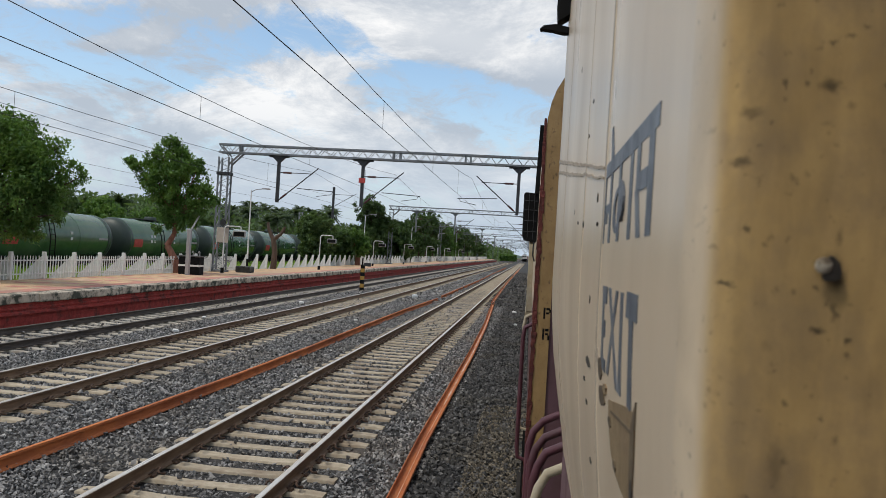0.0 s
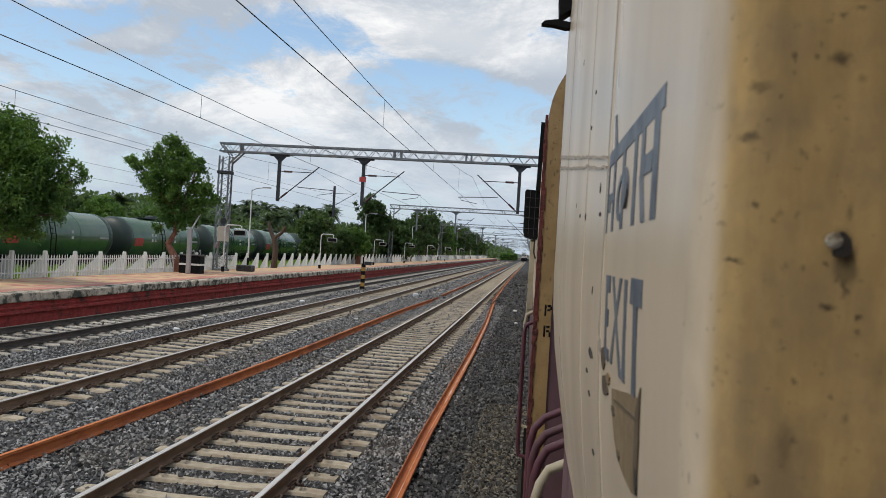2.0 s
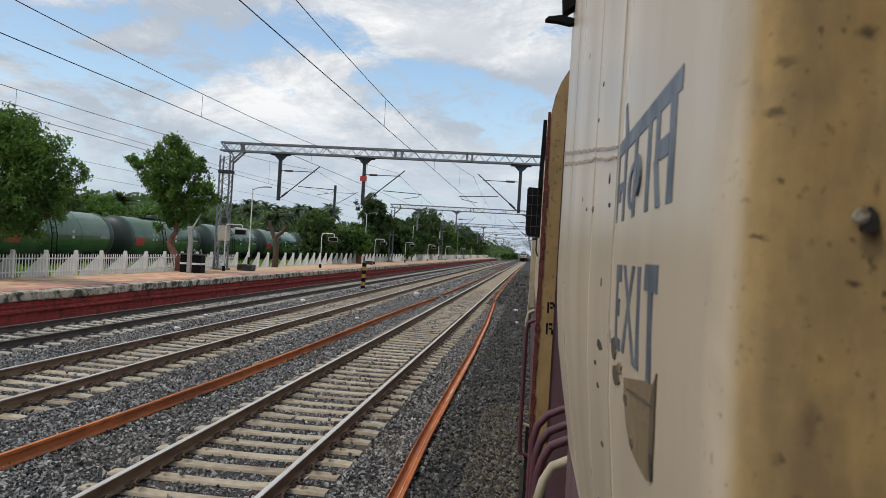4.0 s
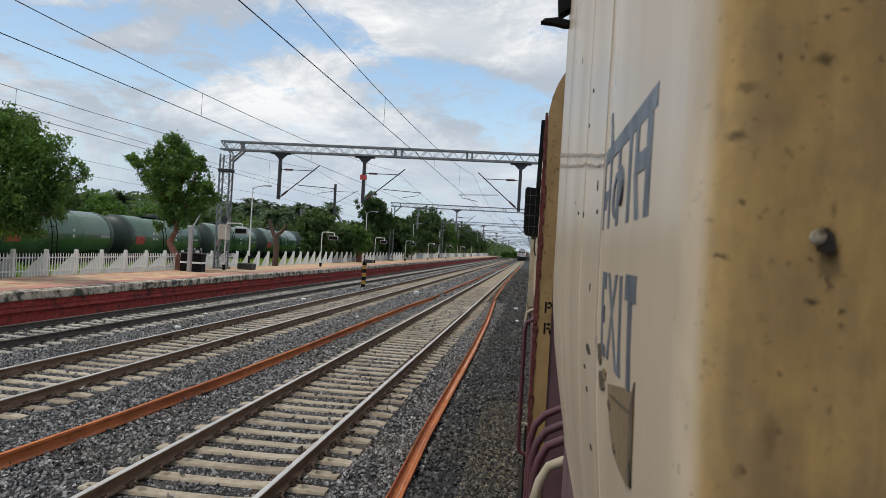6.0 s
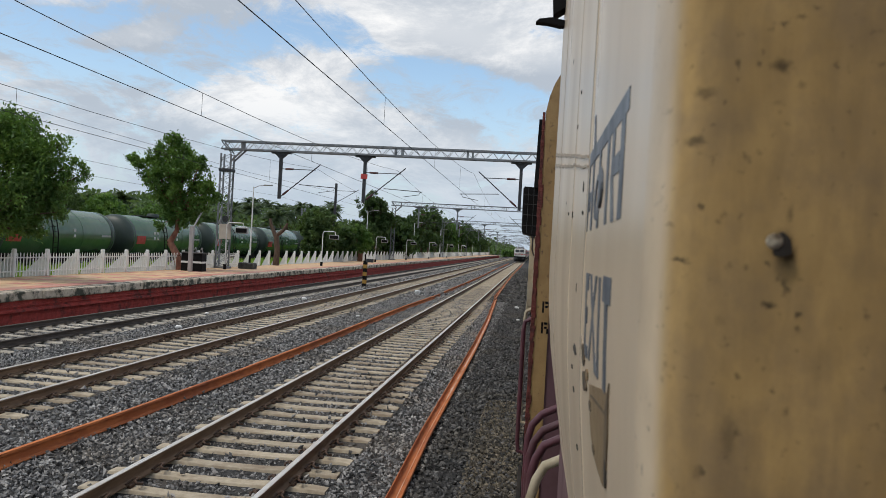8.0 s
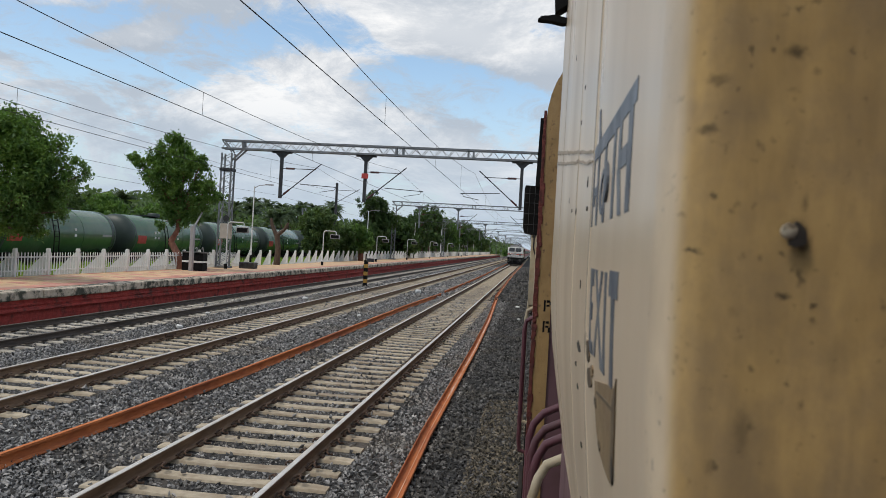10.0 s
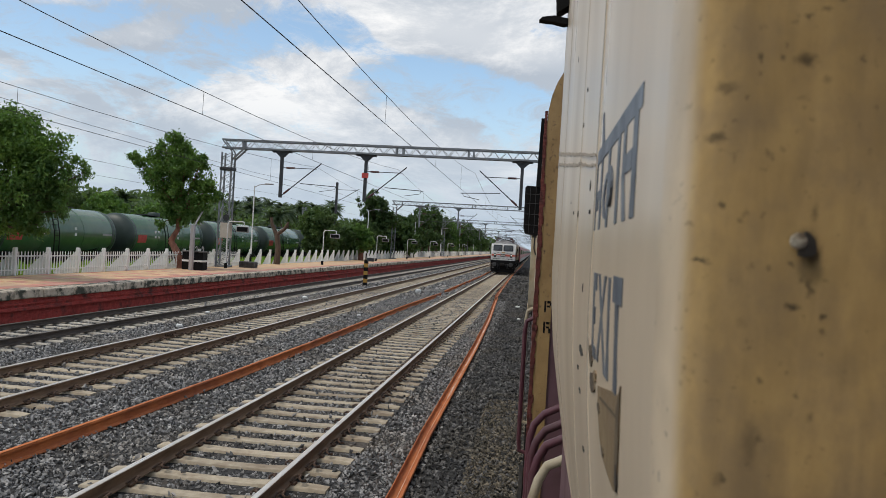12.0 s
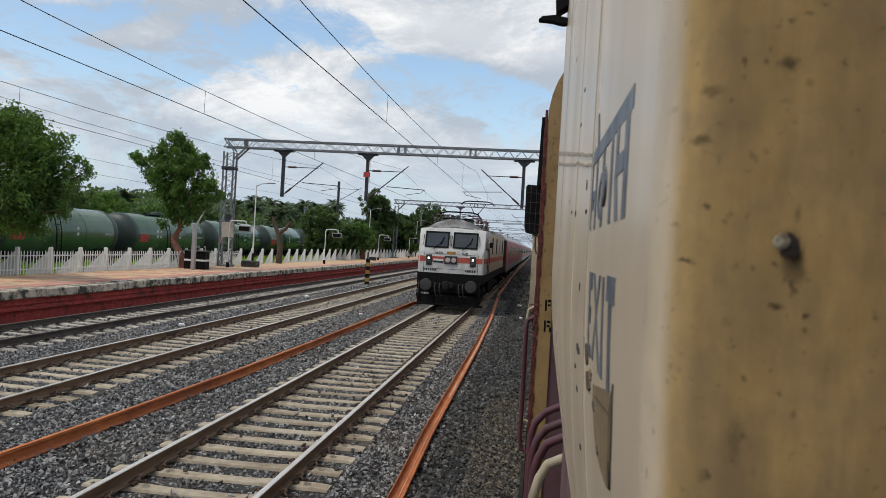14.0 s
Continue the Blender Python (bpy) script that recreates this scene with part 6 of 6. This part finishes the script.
    uf.box(-1.4, 1.4, 0.5, L - 0.4, 1.12, 1.58, 0.03)
    uf.box(-1.2, 1.2, 8.0, 12.0, 0.35, 1.15, 0.05)
    part("underframe", uf, M["underframe"], t)
    for y in (4.2, L - 4.2):
        bogie(t, y, 0, 0.545, (-1.9, 0.0, 1.9), HALF, 5.2)
    return t


def red_coach():
    L = 23.4
    t = thing("express_coach", TRACK_A, 454.3, 0, label="red express passenger coach with dark windows and grey roof", category="train coach", group="arriving train")
    b = MB()
    b.prism([(-1.58, 1.12), (-1.62, 1.5), (-1.62, 3.05), (-1.52, 3.42), (1.52, 3.42), (1.62, 3.05), (1.62, 1.5), (1.58, 1.12)], "y", 0, L)
    part("body", b, M["coachred"], t)
    ew = MB()
    ew.box(-1.56, 1.56, -0.03, -0.002, 1.15, 3.38, 0.01)
    part("end_wall", ew, M["underframe"], t, "grimy dark end wall")
    rf = MB()
    rf.prism([(-1.54, 3.40), (-1.2, 3.78), (-0.6, 3.98), (0.6, 3.98), (1.2, 3.78), (1.54, 3.40)], "y", 0.0, L)
    part("roof", rf, M["coachgrey"], t)
    for s in (-1, 1):
        sk = MB()
        sk.box(s * 1.6, s * 1.628, 0.05, L - 0.05, 1.14, 1.62, 0.003)
        part("lower_band", sk, M["coachgrey"], t, "dusty grey lower band")
        for k in range(9):
            w = MB()
            y = 3.0 + k * 1.98
            w.box(s * 1.612, s * 1.632, y, y + 1.25, 2.25, 2.95, 0.004)
            part("window", w, M["glass"], t)
        for y in (0.9, L - 1.75):
            d = MB()
            d.box(s * 1.612, s * 1.634, y, y + 0.85, 1.3, 3.2, 0.004)
            d.box(s * 1.62, s * 1.64, y + 0.25, y + 0.6, 2.3, 2.9, 0.004)
            part("door", d, M["coachgrey"], t)
    gw = MB()
    gw.box(-0.6, 0.6, -0.6, 0.02, 1.2, 3.3, 0.05)
    part("gangway", gw, M["black"], t)
    uf = MB()
    uf.box(-1.3, 1.3, 0.2, L - 0.2, 0.9, 1.14, 0.02)
    uf.box(-1.25, 1.25, 8.5, 13.5, 0.45, 0.95, 0.04)
    part("underframe", uf, M["underframe"], t)
    for y in (4.2, L - 4.2):
        bogie(t, y, 0, 0.46, (-1.28, 1.28))
    return t


LOCO = locomotive()
COACHES = [red_coach()]
for i in range(1, 11):
    COACHES.append(copy_thing(COACHES[0], pose(TRACK_A, 454.3 + 24.0 * i, 0)))

# ---------------------------------------------------------------- tank wagons and what stands beside the line


def tank_wagon(y):
    t = thing("tank_wagon", TRACK_D, y, -0.1, label="dark green cylindrical railway tank wagon behind the fence", category="tank wagon", group="tank wagons")
    R, zc, L = 1.45, 2.40, 11.4
    mb = MB()
    mb.lathe([(0.3, 0.0), (0.9, 0.10), (1.25, 0.26), (1.40, 0.46), (R, 0.75), (R, L - 0.75), (1.40, L - 0.46), (1.25, L - 0.26), (0.9, L - 0.10), (0.3, L)], (0, 0, zc), "y", 40)
    tank = part("tank", mb, M["tank"], t)
    for yy in (0.72, 3.9, 7.5, L - 0.72):
        b = MB()
        b.lathe([(R + 0.004, -0.03), (R + 0.012, -0.02), (R + 0.012, 0.02), (R + 0.004, 0.03)], (0, yy, zc), "y", 40)
        part("weld_band", b, M["tank"], tank)
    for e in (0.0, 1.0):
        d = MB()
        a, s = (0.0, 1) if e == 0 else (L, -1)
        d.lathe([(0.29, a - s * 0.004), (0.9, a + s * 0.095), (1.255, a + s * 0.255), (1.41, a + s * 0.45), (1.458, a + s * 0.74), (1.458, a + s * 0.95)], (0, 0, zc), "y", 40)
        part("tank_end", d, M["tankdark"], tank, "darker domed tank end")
    dm = MB()
    dm.lathe([(0.42, 0), (0.42, 0.22), (0.36, 0.30), (0.0, 0.32)], (0, L / 2, zc + R - 0.03), "z", 18)
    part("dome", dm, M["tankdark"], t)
    wk = MB()
    wk.box(-0.45, 0.45, L / 2 - 2.2, L / 2 + 2.2, zc + R + 0.02, zc + R + 0.07, 0.01)
    part("roof_walkway", wk, M["darksteel"], t)
    ld = MB()
    for e in (-0.22, 0.22):
        ld.tube([(1.0, L / 2 - 0.9 + e, zc + 1.28), (1.42, L / 2 - 0.9 + e, zc + 0.75), (1.58, L / 2 - 0.9 + e, zc), (1.58, L / 2 - 0.9 + e, 0.9)], 0.028, 6)
    for k in range(8):
        ld.tube([(1.57 if k < 6 else 1.42, L / 2 - 1.12, 1.1 + k * 0.29), (1.57 if k < 6 else 1.42, L / 2 - 0.68, 1.1 + k * 0.29)], 0.018, 5)
    part("ladder", ld, M["black"], t, "black side ladder")
    pl = MB()
    r = [(R + 0.012) * math.cos(a) for a in (-0.28, 0.06)]
    pl.prism([((R + 0.012) * math.cos(a), zc + (R + 0.012) * math.sin(a)) for a in (-0.30, -0.2, -0.1, 0.0, 0.07)] + [((R - 0.03) * math.cos(a), zc + (R - 0.03) * math.sin(a)) for a in (0.07, 0.0, -0.1, -0.2, -0.30)], "y", 1.1, 2.2)
    part("hazard_panel", pl, M["red"], t, "small red hazard panel")
    for yy, zz in ((3.3, 0.25), (3.75, 0.25), (3.3, -0.1), (3.75, -0.1), (6.6, 0.2), (6.6, -0.12)):
        w = MB()
        x = math.sqrt(R * R - zz * zz)
        w.box(x - 0.02, x + 0.012, yy, yy + 0.2, zc + zz, zc + zz + 0.16)
        part("stencil_bar", w, M["white"], t)
    w = MB()
    w.box(R - 0.04, R + 0.012, L - 2.0, L - 1.0, zc - 0.06, zc + 0.06)
    part("stencil_bar", w, M["coachgrey"], t)
    uf = MB()
    uf.box(-1.2, 1.2, -0.3, L + 0.3, 0.72, 0.98, 0.02)
    for yy in (1.6, L - 1.6):
        uf.box(-1.25, 1.25, yy - 0.4, yy + 0.4, 0.95, 1.35, 0.02)
    part("underframe", uf, M["underframe"], t)
    for s in (-1, 1):
        for yy in (-0.3, L + 0.3):
            bf = MB()
            bf.lathe([(0.1, -0.1), (0.1, 0.1), (0.2, 0.12), (0.2, 0.16)], (s * 0.9, yy, 0.9), "y", 12)
            part("buffer", bf, M["underframe"], t)
    for y2 in (2.0, L - 2.0):
        bogie(t, y2, 0, 0.5, (-0.95, 0.95), HALF, 2.7)
    return t


TANK_FIRST = 45.4 - 11.6
W0 = tank_wagon(TANK_FIRST - 0.2)
for i in (-2, -1, 1, 2, 3, 4, 5, 6, 7, 8):
    copy_thing(W0, pose(TRACK_D, TANK_FIRST - 0.2 + 12.45 * i, -0.1))
build_track("track_siding", TRACK_D, 0.2, 5, 5, M["sleeper_dark"], M["raildark"], M["railtopdark"], "siding rails under the tank wagons")

# street lights, sign frames, plates and boxes on the platform


def platform_light(x, y, h):
    t = thing("platform_lamp", x, y, PZ, label="slim white platform lamp post with a flat head", category="lamp post", group="platform lamps")
    p = MB()
    p.tube([(0, 0, 0.7), (0, 0, h)], 0.055, 10, 0.035)
    part("pole", p, M["white"], t)
    b = MB()
    b.tube([(0, 0, 0), (0, 0, 0.75)], 0.075, 10)
    part("pole_base", b, M["black"], t, "black painted foot")
    a = MB()
    a.tube([(0, 0, h - 0.1), (0.35, 0, h + 0.08), (0.9, 0, h + 0.14)], 0.025, 6)
    a.box(0.75, 1.3, -0.1, 0.1, h + 0.11, h + 0.19, 0.02)
    part("lamp_head", a, M["coachgrey"], t)


for x, y, h in ((-18.85, 48.7, 5.35), (-18.9, 84, 5.6), (-18.9, 118, 5.6), (-18.9, 152, 5.6), (-18.9, 190, 5.6), (-18.9, 235, 5.6)):
    platform_light(x, y, h)


def sign_frame(x, y):
    t = thing("sign_frame", x, y, PZ, label="white tubular post with a small hanging display box", category="sign post", group="display posts")
    p = MB()
    p.tube([(0, 0, 0), (0, 0, 2.6), (0.06, 0, 2.72), (0.18, 0, 2.76), (0.9, 0, 2.76), (1.0, 0, 2.72), (1.02, 0, 2.5)], 0.035, 8)
    part("post", p, M["white"], t)
    f = MB()
    f.tube([(0, 0, 0), (0, 0, 0.3)], 0.1, 10)
    part("post_base", f, M["black"], t)
    b = MB()
    b.box(0.55, 1.3, -0.08, 0.08, 2.15, 2.5, 0.02)
    d = part("display_box", b, M["coachgrey"], t)
    g = MB()
    g.box(0.6, 1.25, -0.095, -0.078, 2.2, 2.45, 0.005)
    part("display_face", g, M["black"], d)


for x, y in ((-17.95, 42.5), (-16.7, 58.5), (-17.0, 80.5), (-17.1, 101), (-17.2, 124), (-17.2, 150), (-17.2, 180)):
    sign_frame(x, y)


def post_things():
    # striped marker between the tracks
    t = thing("marker_post", -11.35, 50.6, BED, label="short black and yellow striped marker post in the ballast", category="marker post")
    for k in range(7):
        mb = MB()
        mb.box(-0.13, 0.13, -0.1, 0.1, k * 0.26, (k + 1) * 0.26)
        part("stripe", mb, M["black" if k % 2 == 0 else "yellow"], t)
    cap = MB()
    cap.box(0.05, 0.55, -0.12, 0.1, 1.72, 1.96, 0.02)
    part("signal_box", cap, M["darksteel"], t)
    # white stone
    s = MB()
    s.box(-0.17, 0.17, -0.14, 0.14, 0.0, 0.26, 0.07)
    o = solo("whitewashed_stone", s, M["white"], "small whitewashed marker stone on the ballast", "stone")
    o.matrix_basis = pose(-7.05, 46.6, BED + 0.01, 3, 5, 20)
    for x, y, s in ((-10.9, 22.5, 0.09), (-11.2, 36.5, 0.12), (-6.9, 30.0, 0.07), (-0.7, 40.0, 0.10), (-0.5, 33.0, 0.07), (-12.0, 27.0, 0.07)):
        p = MB()
        p.box(-s, s, -s * 0.8, s * 0.8, 0, s * 1.1, s * 0.4)
        o = solo("pale_stone", p, M["white"], "small pale stone lying on the ballast", "stone", "pale stones")
        o.matrix_basis = pose(x, y, BED + 0.01, 5, 8, 30 * x)
    # black-clad drinking water stand with a white band and two taps
    t = thing("water_stand", -17.9, 38.3, PZ, 4, label="black tiled drinking water stand with a white band on the platform", category="water stand")
    b = MB()
    b.box(-0.56, 0.56, -0.34, 0.34, 0, 0.94, 0.015)
    body = part("body", b, M["black"], t)
    wb = MB()
    wb.box(-0.566, 0.566, -0.346, 0.346, 0.43, 0.53, 0.004)
    part("white_band", wb, M["white"], body)
    tp = MB()
    tp.box(-0.60, 0.60, -0.38, 0.38, 0.94, 1.0, 0.02)
    part("basin_top", tp, M["darkstone"], t)
    for e in (-0.32, 0.02, 0.36):
        k = MB()
        k.tube([(e, 0.2, 1.0), (e, 0.2, 1.18), (e, 0.12, 1.24), (e, 0.02, 1.22), (e, 0.0, 1.14)], 0.025, 7)
        part("tap", k, M["coachgrey"], t)
    t = thing("stone_block", -17.5, 44.9, PZ, label="low dark stone seat block on the platform", category="block")
    b = MB()
    b.box(-0.5, 0.5, -0.3, 0.3, 0, 0.38, 0.04)
    part("block", b, M["darkstone"], t)
    # slanting pole with a plate near the leaning tree
    t = thing("concrete_post", -17.72, 37.5, PZ, label="grey concrete post with a guy rod beside the water stand", category="post")
    b = MB()
    b.box(-0.10, 0.10, -0.10, 0.10, 0, 2.38, 0.02)
    part("post", b, M["coachgrey"], t)
    c = MB()
    c.tube([(0.05, 0.05, 2.34), (-0.36, 2.4, 3.72)], 0.045, 7)
    c.tube([(-0.36, 2.4, 3.72), (-0.85, 5.95, 5.85)], 0.014, 6)
    part("stay_rod", c, M["coachgrey"], t)
    # electrification masts along the siding
    for x, y, h in ((-22.2, 82, 9.6), (-31.5, 63, 7.4), (-31.5, 100, 7.4), (-31.5, 140, 7.4), (-24, 190, 8)):
        t = thing("line_mast", x, y, -0.35, label="steel mast of the siding's overhead line", category="mast", group="line masts")
        m = MB()
        if x < -30:
            lattice(m, (0, 0, 0), (0, 0, h), 0.35, 0.4, 0.6, 0.08, 0.05)
        else:
            m.box(-0.12, 0.12, -0.12, 0.12, 0, h, 0.02)
        part("mast", m, M["steel"] if x < -30 else M["darksteel"], t)
        a = MB()
        a.tube([(0, 0, h - 2.2), (2.6, 0, h - 0.6)], 0.03, 6)
        a.tube([(0, 0, h - 0.8), (2.3, 0, h - 0.8)], 0.025, 6)
        part("cantilever", a, M["darksteel"], t)


post_things()

# trees along the back of the platform, palms and woods behind
R2 = random.Random(5)


def simple_tree(x, y, z, h, w, seed, m="leafdark", leafs=9000, ls=0.3, low=0.25):
    r = random.Random(seed)
    cl = ball_clumps(r, 30, w * 0.36, w * 0.36, h * (low + 0.10), h * 0.88, w * 0.17) + [(0, 0, h * 0.9, w * 0.15)]
    tree("tree", x, y, z, cl, [(0, 0, 0, 0.2), (0.1, 0, h * 0.2, 0.17), (0.05, 0, h * 0.38, 0.12)], leafs, ls, seed, M["bark"], M[m], "leafy green tree behind the platform fence", "trees behind the platform")


# bare forked trunk and the bushes beside it
t = thing("bare_tree", -18.7, 53.5, PZ, label="lopped bare tree trunk with short forked limbs", category="tree")
b = MB()
for a in ([(0, 0, 0, 0.24), (0.05, 0, 1.2, 0.2), (-0.1, 0, 2.2, 0.19)], [(-0.1, 0, 2.1, 0.17), (-0.5, 0, 2.9, 0.13), (-0.6, 0, 3.4, 0.1)], [(-0.05, 0, 2.2, 0.15), (0.45, 0, 2.6, 0.12), (0.7, 0, 3.1, 0.09)]):
    for p, q in zip(a, a[1:]):
        b.tube([p[:3], q[:3]], p[3], 9, q[3])
part("trunk", b, M["bark"], t)
for x, y, h, w, m in ((-20.8, 72, 6.4, 4.4, "leafdark"), (-20.9, 78, 4.6, 4.0, "leafshade"), (-21.2, 97, 9.9, 6.6, "leafshade"), (-21.4, 91, 5.0, 5.0, "leafshade"), (-21.0, 113, 6.5, 7, "leafshade"), (-21.5, 126, 8, 7, "leafshade"),
                      (-21.0, 140, 9.6, 8, "leafshade"), (-22, 156, 11.4, 10, "leafshade"), (-22, 168, 10.8, 10, "leafshade"), (-22, 186, 10.2, 9, "leaf"), (-22, 205, 11, 10, "leafshade"), (-22, 230, 10.8, 11, "leafshade"), (-22, 262, 11, 12, "leafshade"), (-22, 300, 10, 12, "leafshade")):
    simple_tree(x, y, PZ - 1.1, h, w, int(y * 7 + h), m, 19000 if y < 130 else 8000, 0.24 if y < 110 else 0.38)
# low bright tree on a stout painted trunk by the platform's edge of trees
r = random.Random(31)
tree("tree", -18.6, 80.0, PZ, ball_clumps(r, 16, 1.25, 1.25, 1.5, 3.4, 0.5), [(0, 0, 0, 0.30), (0.02, 0, 0.9, 0.26), (0.0, 0, 1.5, 0.16)], 9000, 0.17, 31, M["barkred"], M["leaf"], "low bright green tree on a stout reddish trunk", "trees behind the platform")
# light shrubs and trees behind the tank wagons
for x, y, h, w, m in ((-37.0, 61, 5.9, 6.0, "leaf"), (-40.5, 60, 7.0, 6.0, "leafdark"), (-37.5, 70, 5.6, 6.0, "leaf"), (-36.5, 82, 5.4, 6.0, "leafdark"), (-38.5, 56, 5.8, 5.0, "leaf")):
    simple_tree(x, y, -0.45, h, w, int(y * 5 + x), m, 9000, 0.26)


def palm(x, y, h, seed):
    r = random.Random(seed)
    t = thing("palm_tree", x, y, -0.45, label="tall coconut palm behind the tank wagons", category="palm", group="palms")
    lean = r.uniform(-0.8, 0.8)
    b = MB()
    b.tube([(0, 0, 0), (lean * 0.3, 0, h * 0.4), (lean, 0, h)], 0.2, 8, 0.11)
    part("trunk", b, M["bark"], t)
    vs, fs = [], []
    for k in range(40):
        a = 2 * math.pi * k / 40 + r.uniform(-0.15, 0.15)
        el = r.uniform(-0.75, 1.35)
        L = r.uniform(1.8, 2.6)
        d = Vector((math.cos(a), math.sin(a), 0))
        s = Vector((-d.y, d.x, 0))
        prev = None
        for i in range(13):
            f = i / 12
            p = Vector((lean, 0, h)) + d * L * f * math.cos(el * (1 - f * 0.6)) + Vector((0, 0, 1)) * (L * (math.sin(el) * f - 0.5 * f * f))
            if i:
                for e in (-1, 1):
                    w = 0.42 * math.sin(math.pi * min(1, 0.12 + f * 0.85)) ** 0.7
                    tip = p + s * e * w + d * 0.22 - Vector((0, 0, 0.42 * w))
                    j = len(vs)
                    vs += [tuple(prev), tuple(p), tuple(tip), tuple(tip - d * 0.10)]
                    fs.append((j, j + 1, j + 2, j + 3))
            prev = p
    part("crown", fast_mesh("crown", np.array(vs), np.array(fs), M["palm"]), None, t)


# one palm close behind the wagons, then a far row whose crowns run together
palm(-45.5, 79, 6.5, 299)
for i in range(84):
    y = R2.uniform(120, 215)
    palm(-(0.27 + 0.36 * (i + R2.random()) / 84) * y, y, y * 0.060 + R2.uniform(-1.2, 1.2), 300 + i)


def woods():
    """Distant belt of mixed trees, too far to tell apart."""
    rs = np.random.RandomState(9)
    vs = []
    n = 120000
    y = 40 + 560 * rs.rand(n) ** 1.3
    x = -42 - 60 * rs.rand(n)
    top = 6.6 + 1.6 * np.sin(y * 0.11 + x * 0.05) + 1.2 * np.sin(y * 0.047 + 2) + 0.9 * np.sin(y * 0.29 + x * 0.2) + (y > 200) * 3.0 * np.minimum((y - 200) / 150, 1)
    z = -0.4 + top * rs.rand(n) ** 0.6
    c = np.stack([x, y, z], 1)
    ax = rs.randn(n, 3)
    ax /= np.linalg.norm(ax, axis=1, keepdims=True)
    sd = np.cross(ax, rs.randn(n, 3))
    sd /= np.linalg.norm(sd, axis=1, keepdims=True)
    s = (0.16 + 0.0017 * y)[:, None] * (0.6 + 0.9 * rs.rand(n, 1))
    v = np.stack([c - ax * s, c + sd * s * 0.6, c + ax * s, c - sd * s * 0.6], 1).reshape(-1, 3)
    ob = new("far_woods", fast_mesh("far_woods", v, np.arange(n * 4).reshape(n, 4), M["leafdark"]))
    tagged(ob, "belt of mixed dark green trees behind the yard", "woods", kind="stuff")
    n = 14000
    y = 300 + 600 * rs.rand(n)
    x = np.where(rs.rand(n) < 0.6, -60 + 40 * rs.rand(n), 12 + 50 * rs.rand(n))
    z = -0.4 + (7 + 2 * np.sin(y * 0.05) + 1.5 * np.sin(y * 0.13)) * rs.rand(n) ** 0.6
    c = np.stack([x, y, z], 1)
    ax = rs.randn(n, 3)
    ax /= np.linalg.norm(ax, axis=1, keepdims=True)
    sd = np.cross(ax, rs.randn(n, 3))
    sd /= np.linalg.norm(sd, axis=1, keepdims=True)
    s = 1.2 * (0.6 + 0.9 * rs.rand(n, 1))
    v = np.stack([c - ax * s, c + sd * s * 0.6, c + ax * s, c - sd * s * 0.6], 1).reshape(-1, 3)
    ob = new("lineside_woods", fast_mesh("lineside_woods", v, np.arange(n * 4).reshape(n, 4), M["leafdark"]))
    tagged(ob, "far trees on both sides of the line", "woods", kind="stuff")
    n = 5200
    c = np.stack([-17.0 + 9.0 * rs.rand(n), 415 + 10 * rs.rand(n), -0.4 + 3.6 * rs.rand(n)], 1)
    ax = rs.randn(n, 3)
    ax /= np.linalg.norm(ax, axis=1, keepdims=True)
    sd = np.cross(ax, rs.randn(n, 3))
    sd /= np.linalg.norm(sd, axis=1, keepdims=True)
    s = 0.55 * (0.6 + 0.8 * rs.rand(n, 1))
    v = np.stack([c - ax * s, c + sd * s * 0.6, c + ax * s, c - sd * s * 0.6], 1).reshape(-1, 3)
    ob = new("hedge", fast_mesh("hedge", v, np.arange(n * 4).reshape(n, 4), M["leaf"]))
    tagged(ob, "low green hedge past the far end of the platform", "hedge", kind="stuff")
    # grass and weeds behind the fence
    n = 46000
    y = 15 + 110 * rs.rand(n) ** 1.2
    x = -25.0 + 4.6 * rs.rand(n)
    h = 0.35 + 1.0 * rs.rand(n) ** 1.3
    a = rs.rand(n) * 6.28
    w = 0.05 + 0.0006 * y
    b0 = np.stack([x, y, np.full(n, -0.36)], 1)
    o = np.stack([np.cos(a) * w, np.sin(a) * w, 0 * a], 1)
    tip = b0 + np.stack([rs.randn(n) * 0.12, rs.randn(n) * 0.12, h], 1)
    v = np.stack([b0 - o, b0 + o, tip + o * 0.2, tip - o * 0.2], 1).reshape(-1, 3)
    ob = new("grass", fast_mesh("grass", v, np.arange(n * 4).reshape(n, 4), M["leafpale"]))
    tagged(ob, "bright green grass and weeds behind the fence", "grass", kind="stuff")


woods()


def far_hill():
    mb = MB()
    n = 40
    for i in range(n + 1):
        a = i / n
        x = -420 + 460 * a
        z = 26 * math.sin(math.pi * min(1, a * 1.05)) ** 1.4 + 7 * noise.noise((a * 9, 0, 0))
        mb.v += [(x, 1500, -2), (x, 1510, max(0, z)), (x, 1640, -2)]
    for i in range(n):
        for k in range(2):
            mb.f.append((i * 3 + k, i * 3 + k + 1, i * 3 + 4 + k, i * 3 + 3 + k))
    solo("far_hill", mb, M["hill"], "low hazy wooded hill in the distance", "hill", kind="structure")


far_hill()


def motions():
    times = [0.0, 0.1, 0.2] + [0.5 * k for k in range(1, 28)] + [13.8, 13.9, 14.0]
    speed, last = 28.8, 32.8
    for ob, back in [(LOCO, 0.0)] + [(c, 21.2 + 24.0 * i) for i, c in enumerate(COACHES)]:
        walk(ob, [(t, pose(TRACK_A, last + (14.0 - t) * speed + back, 0)) for t in times])


motions()
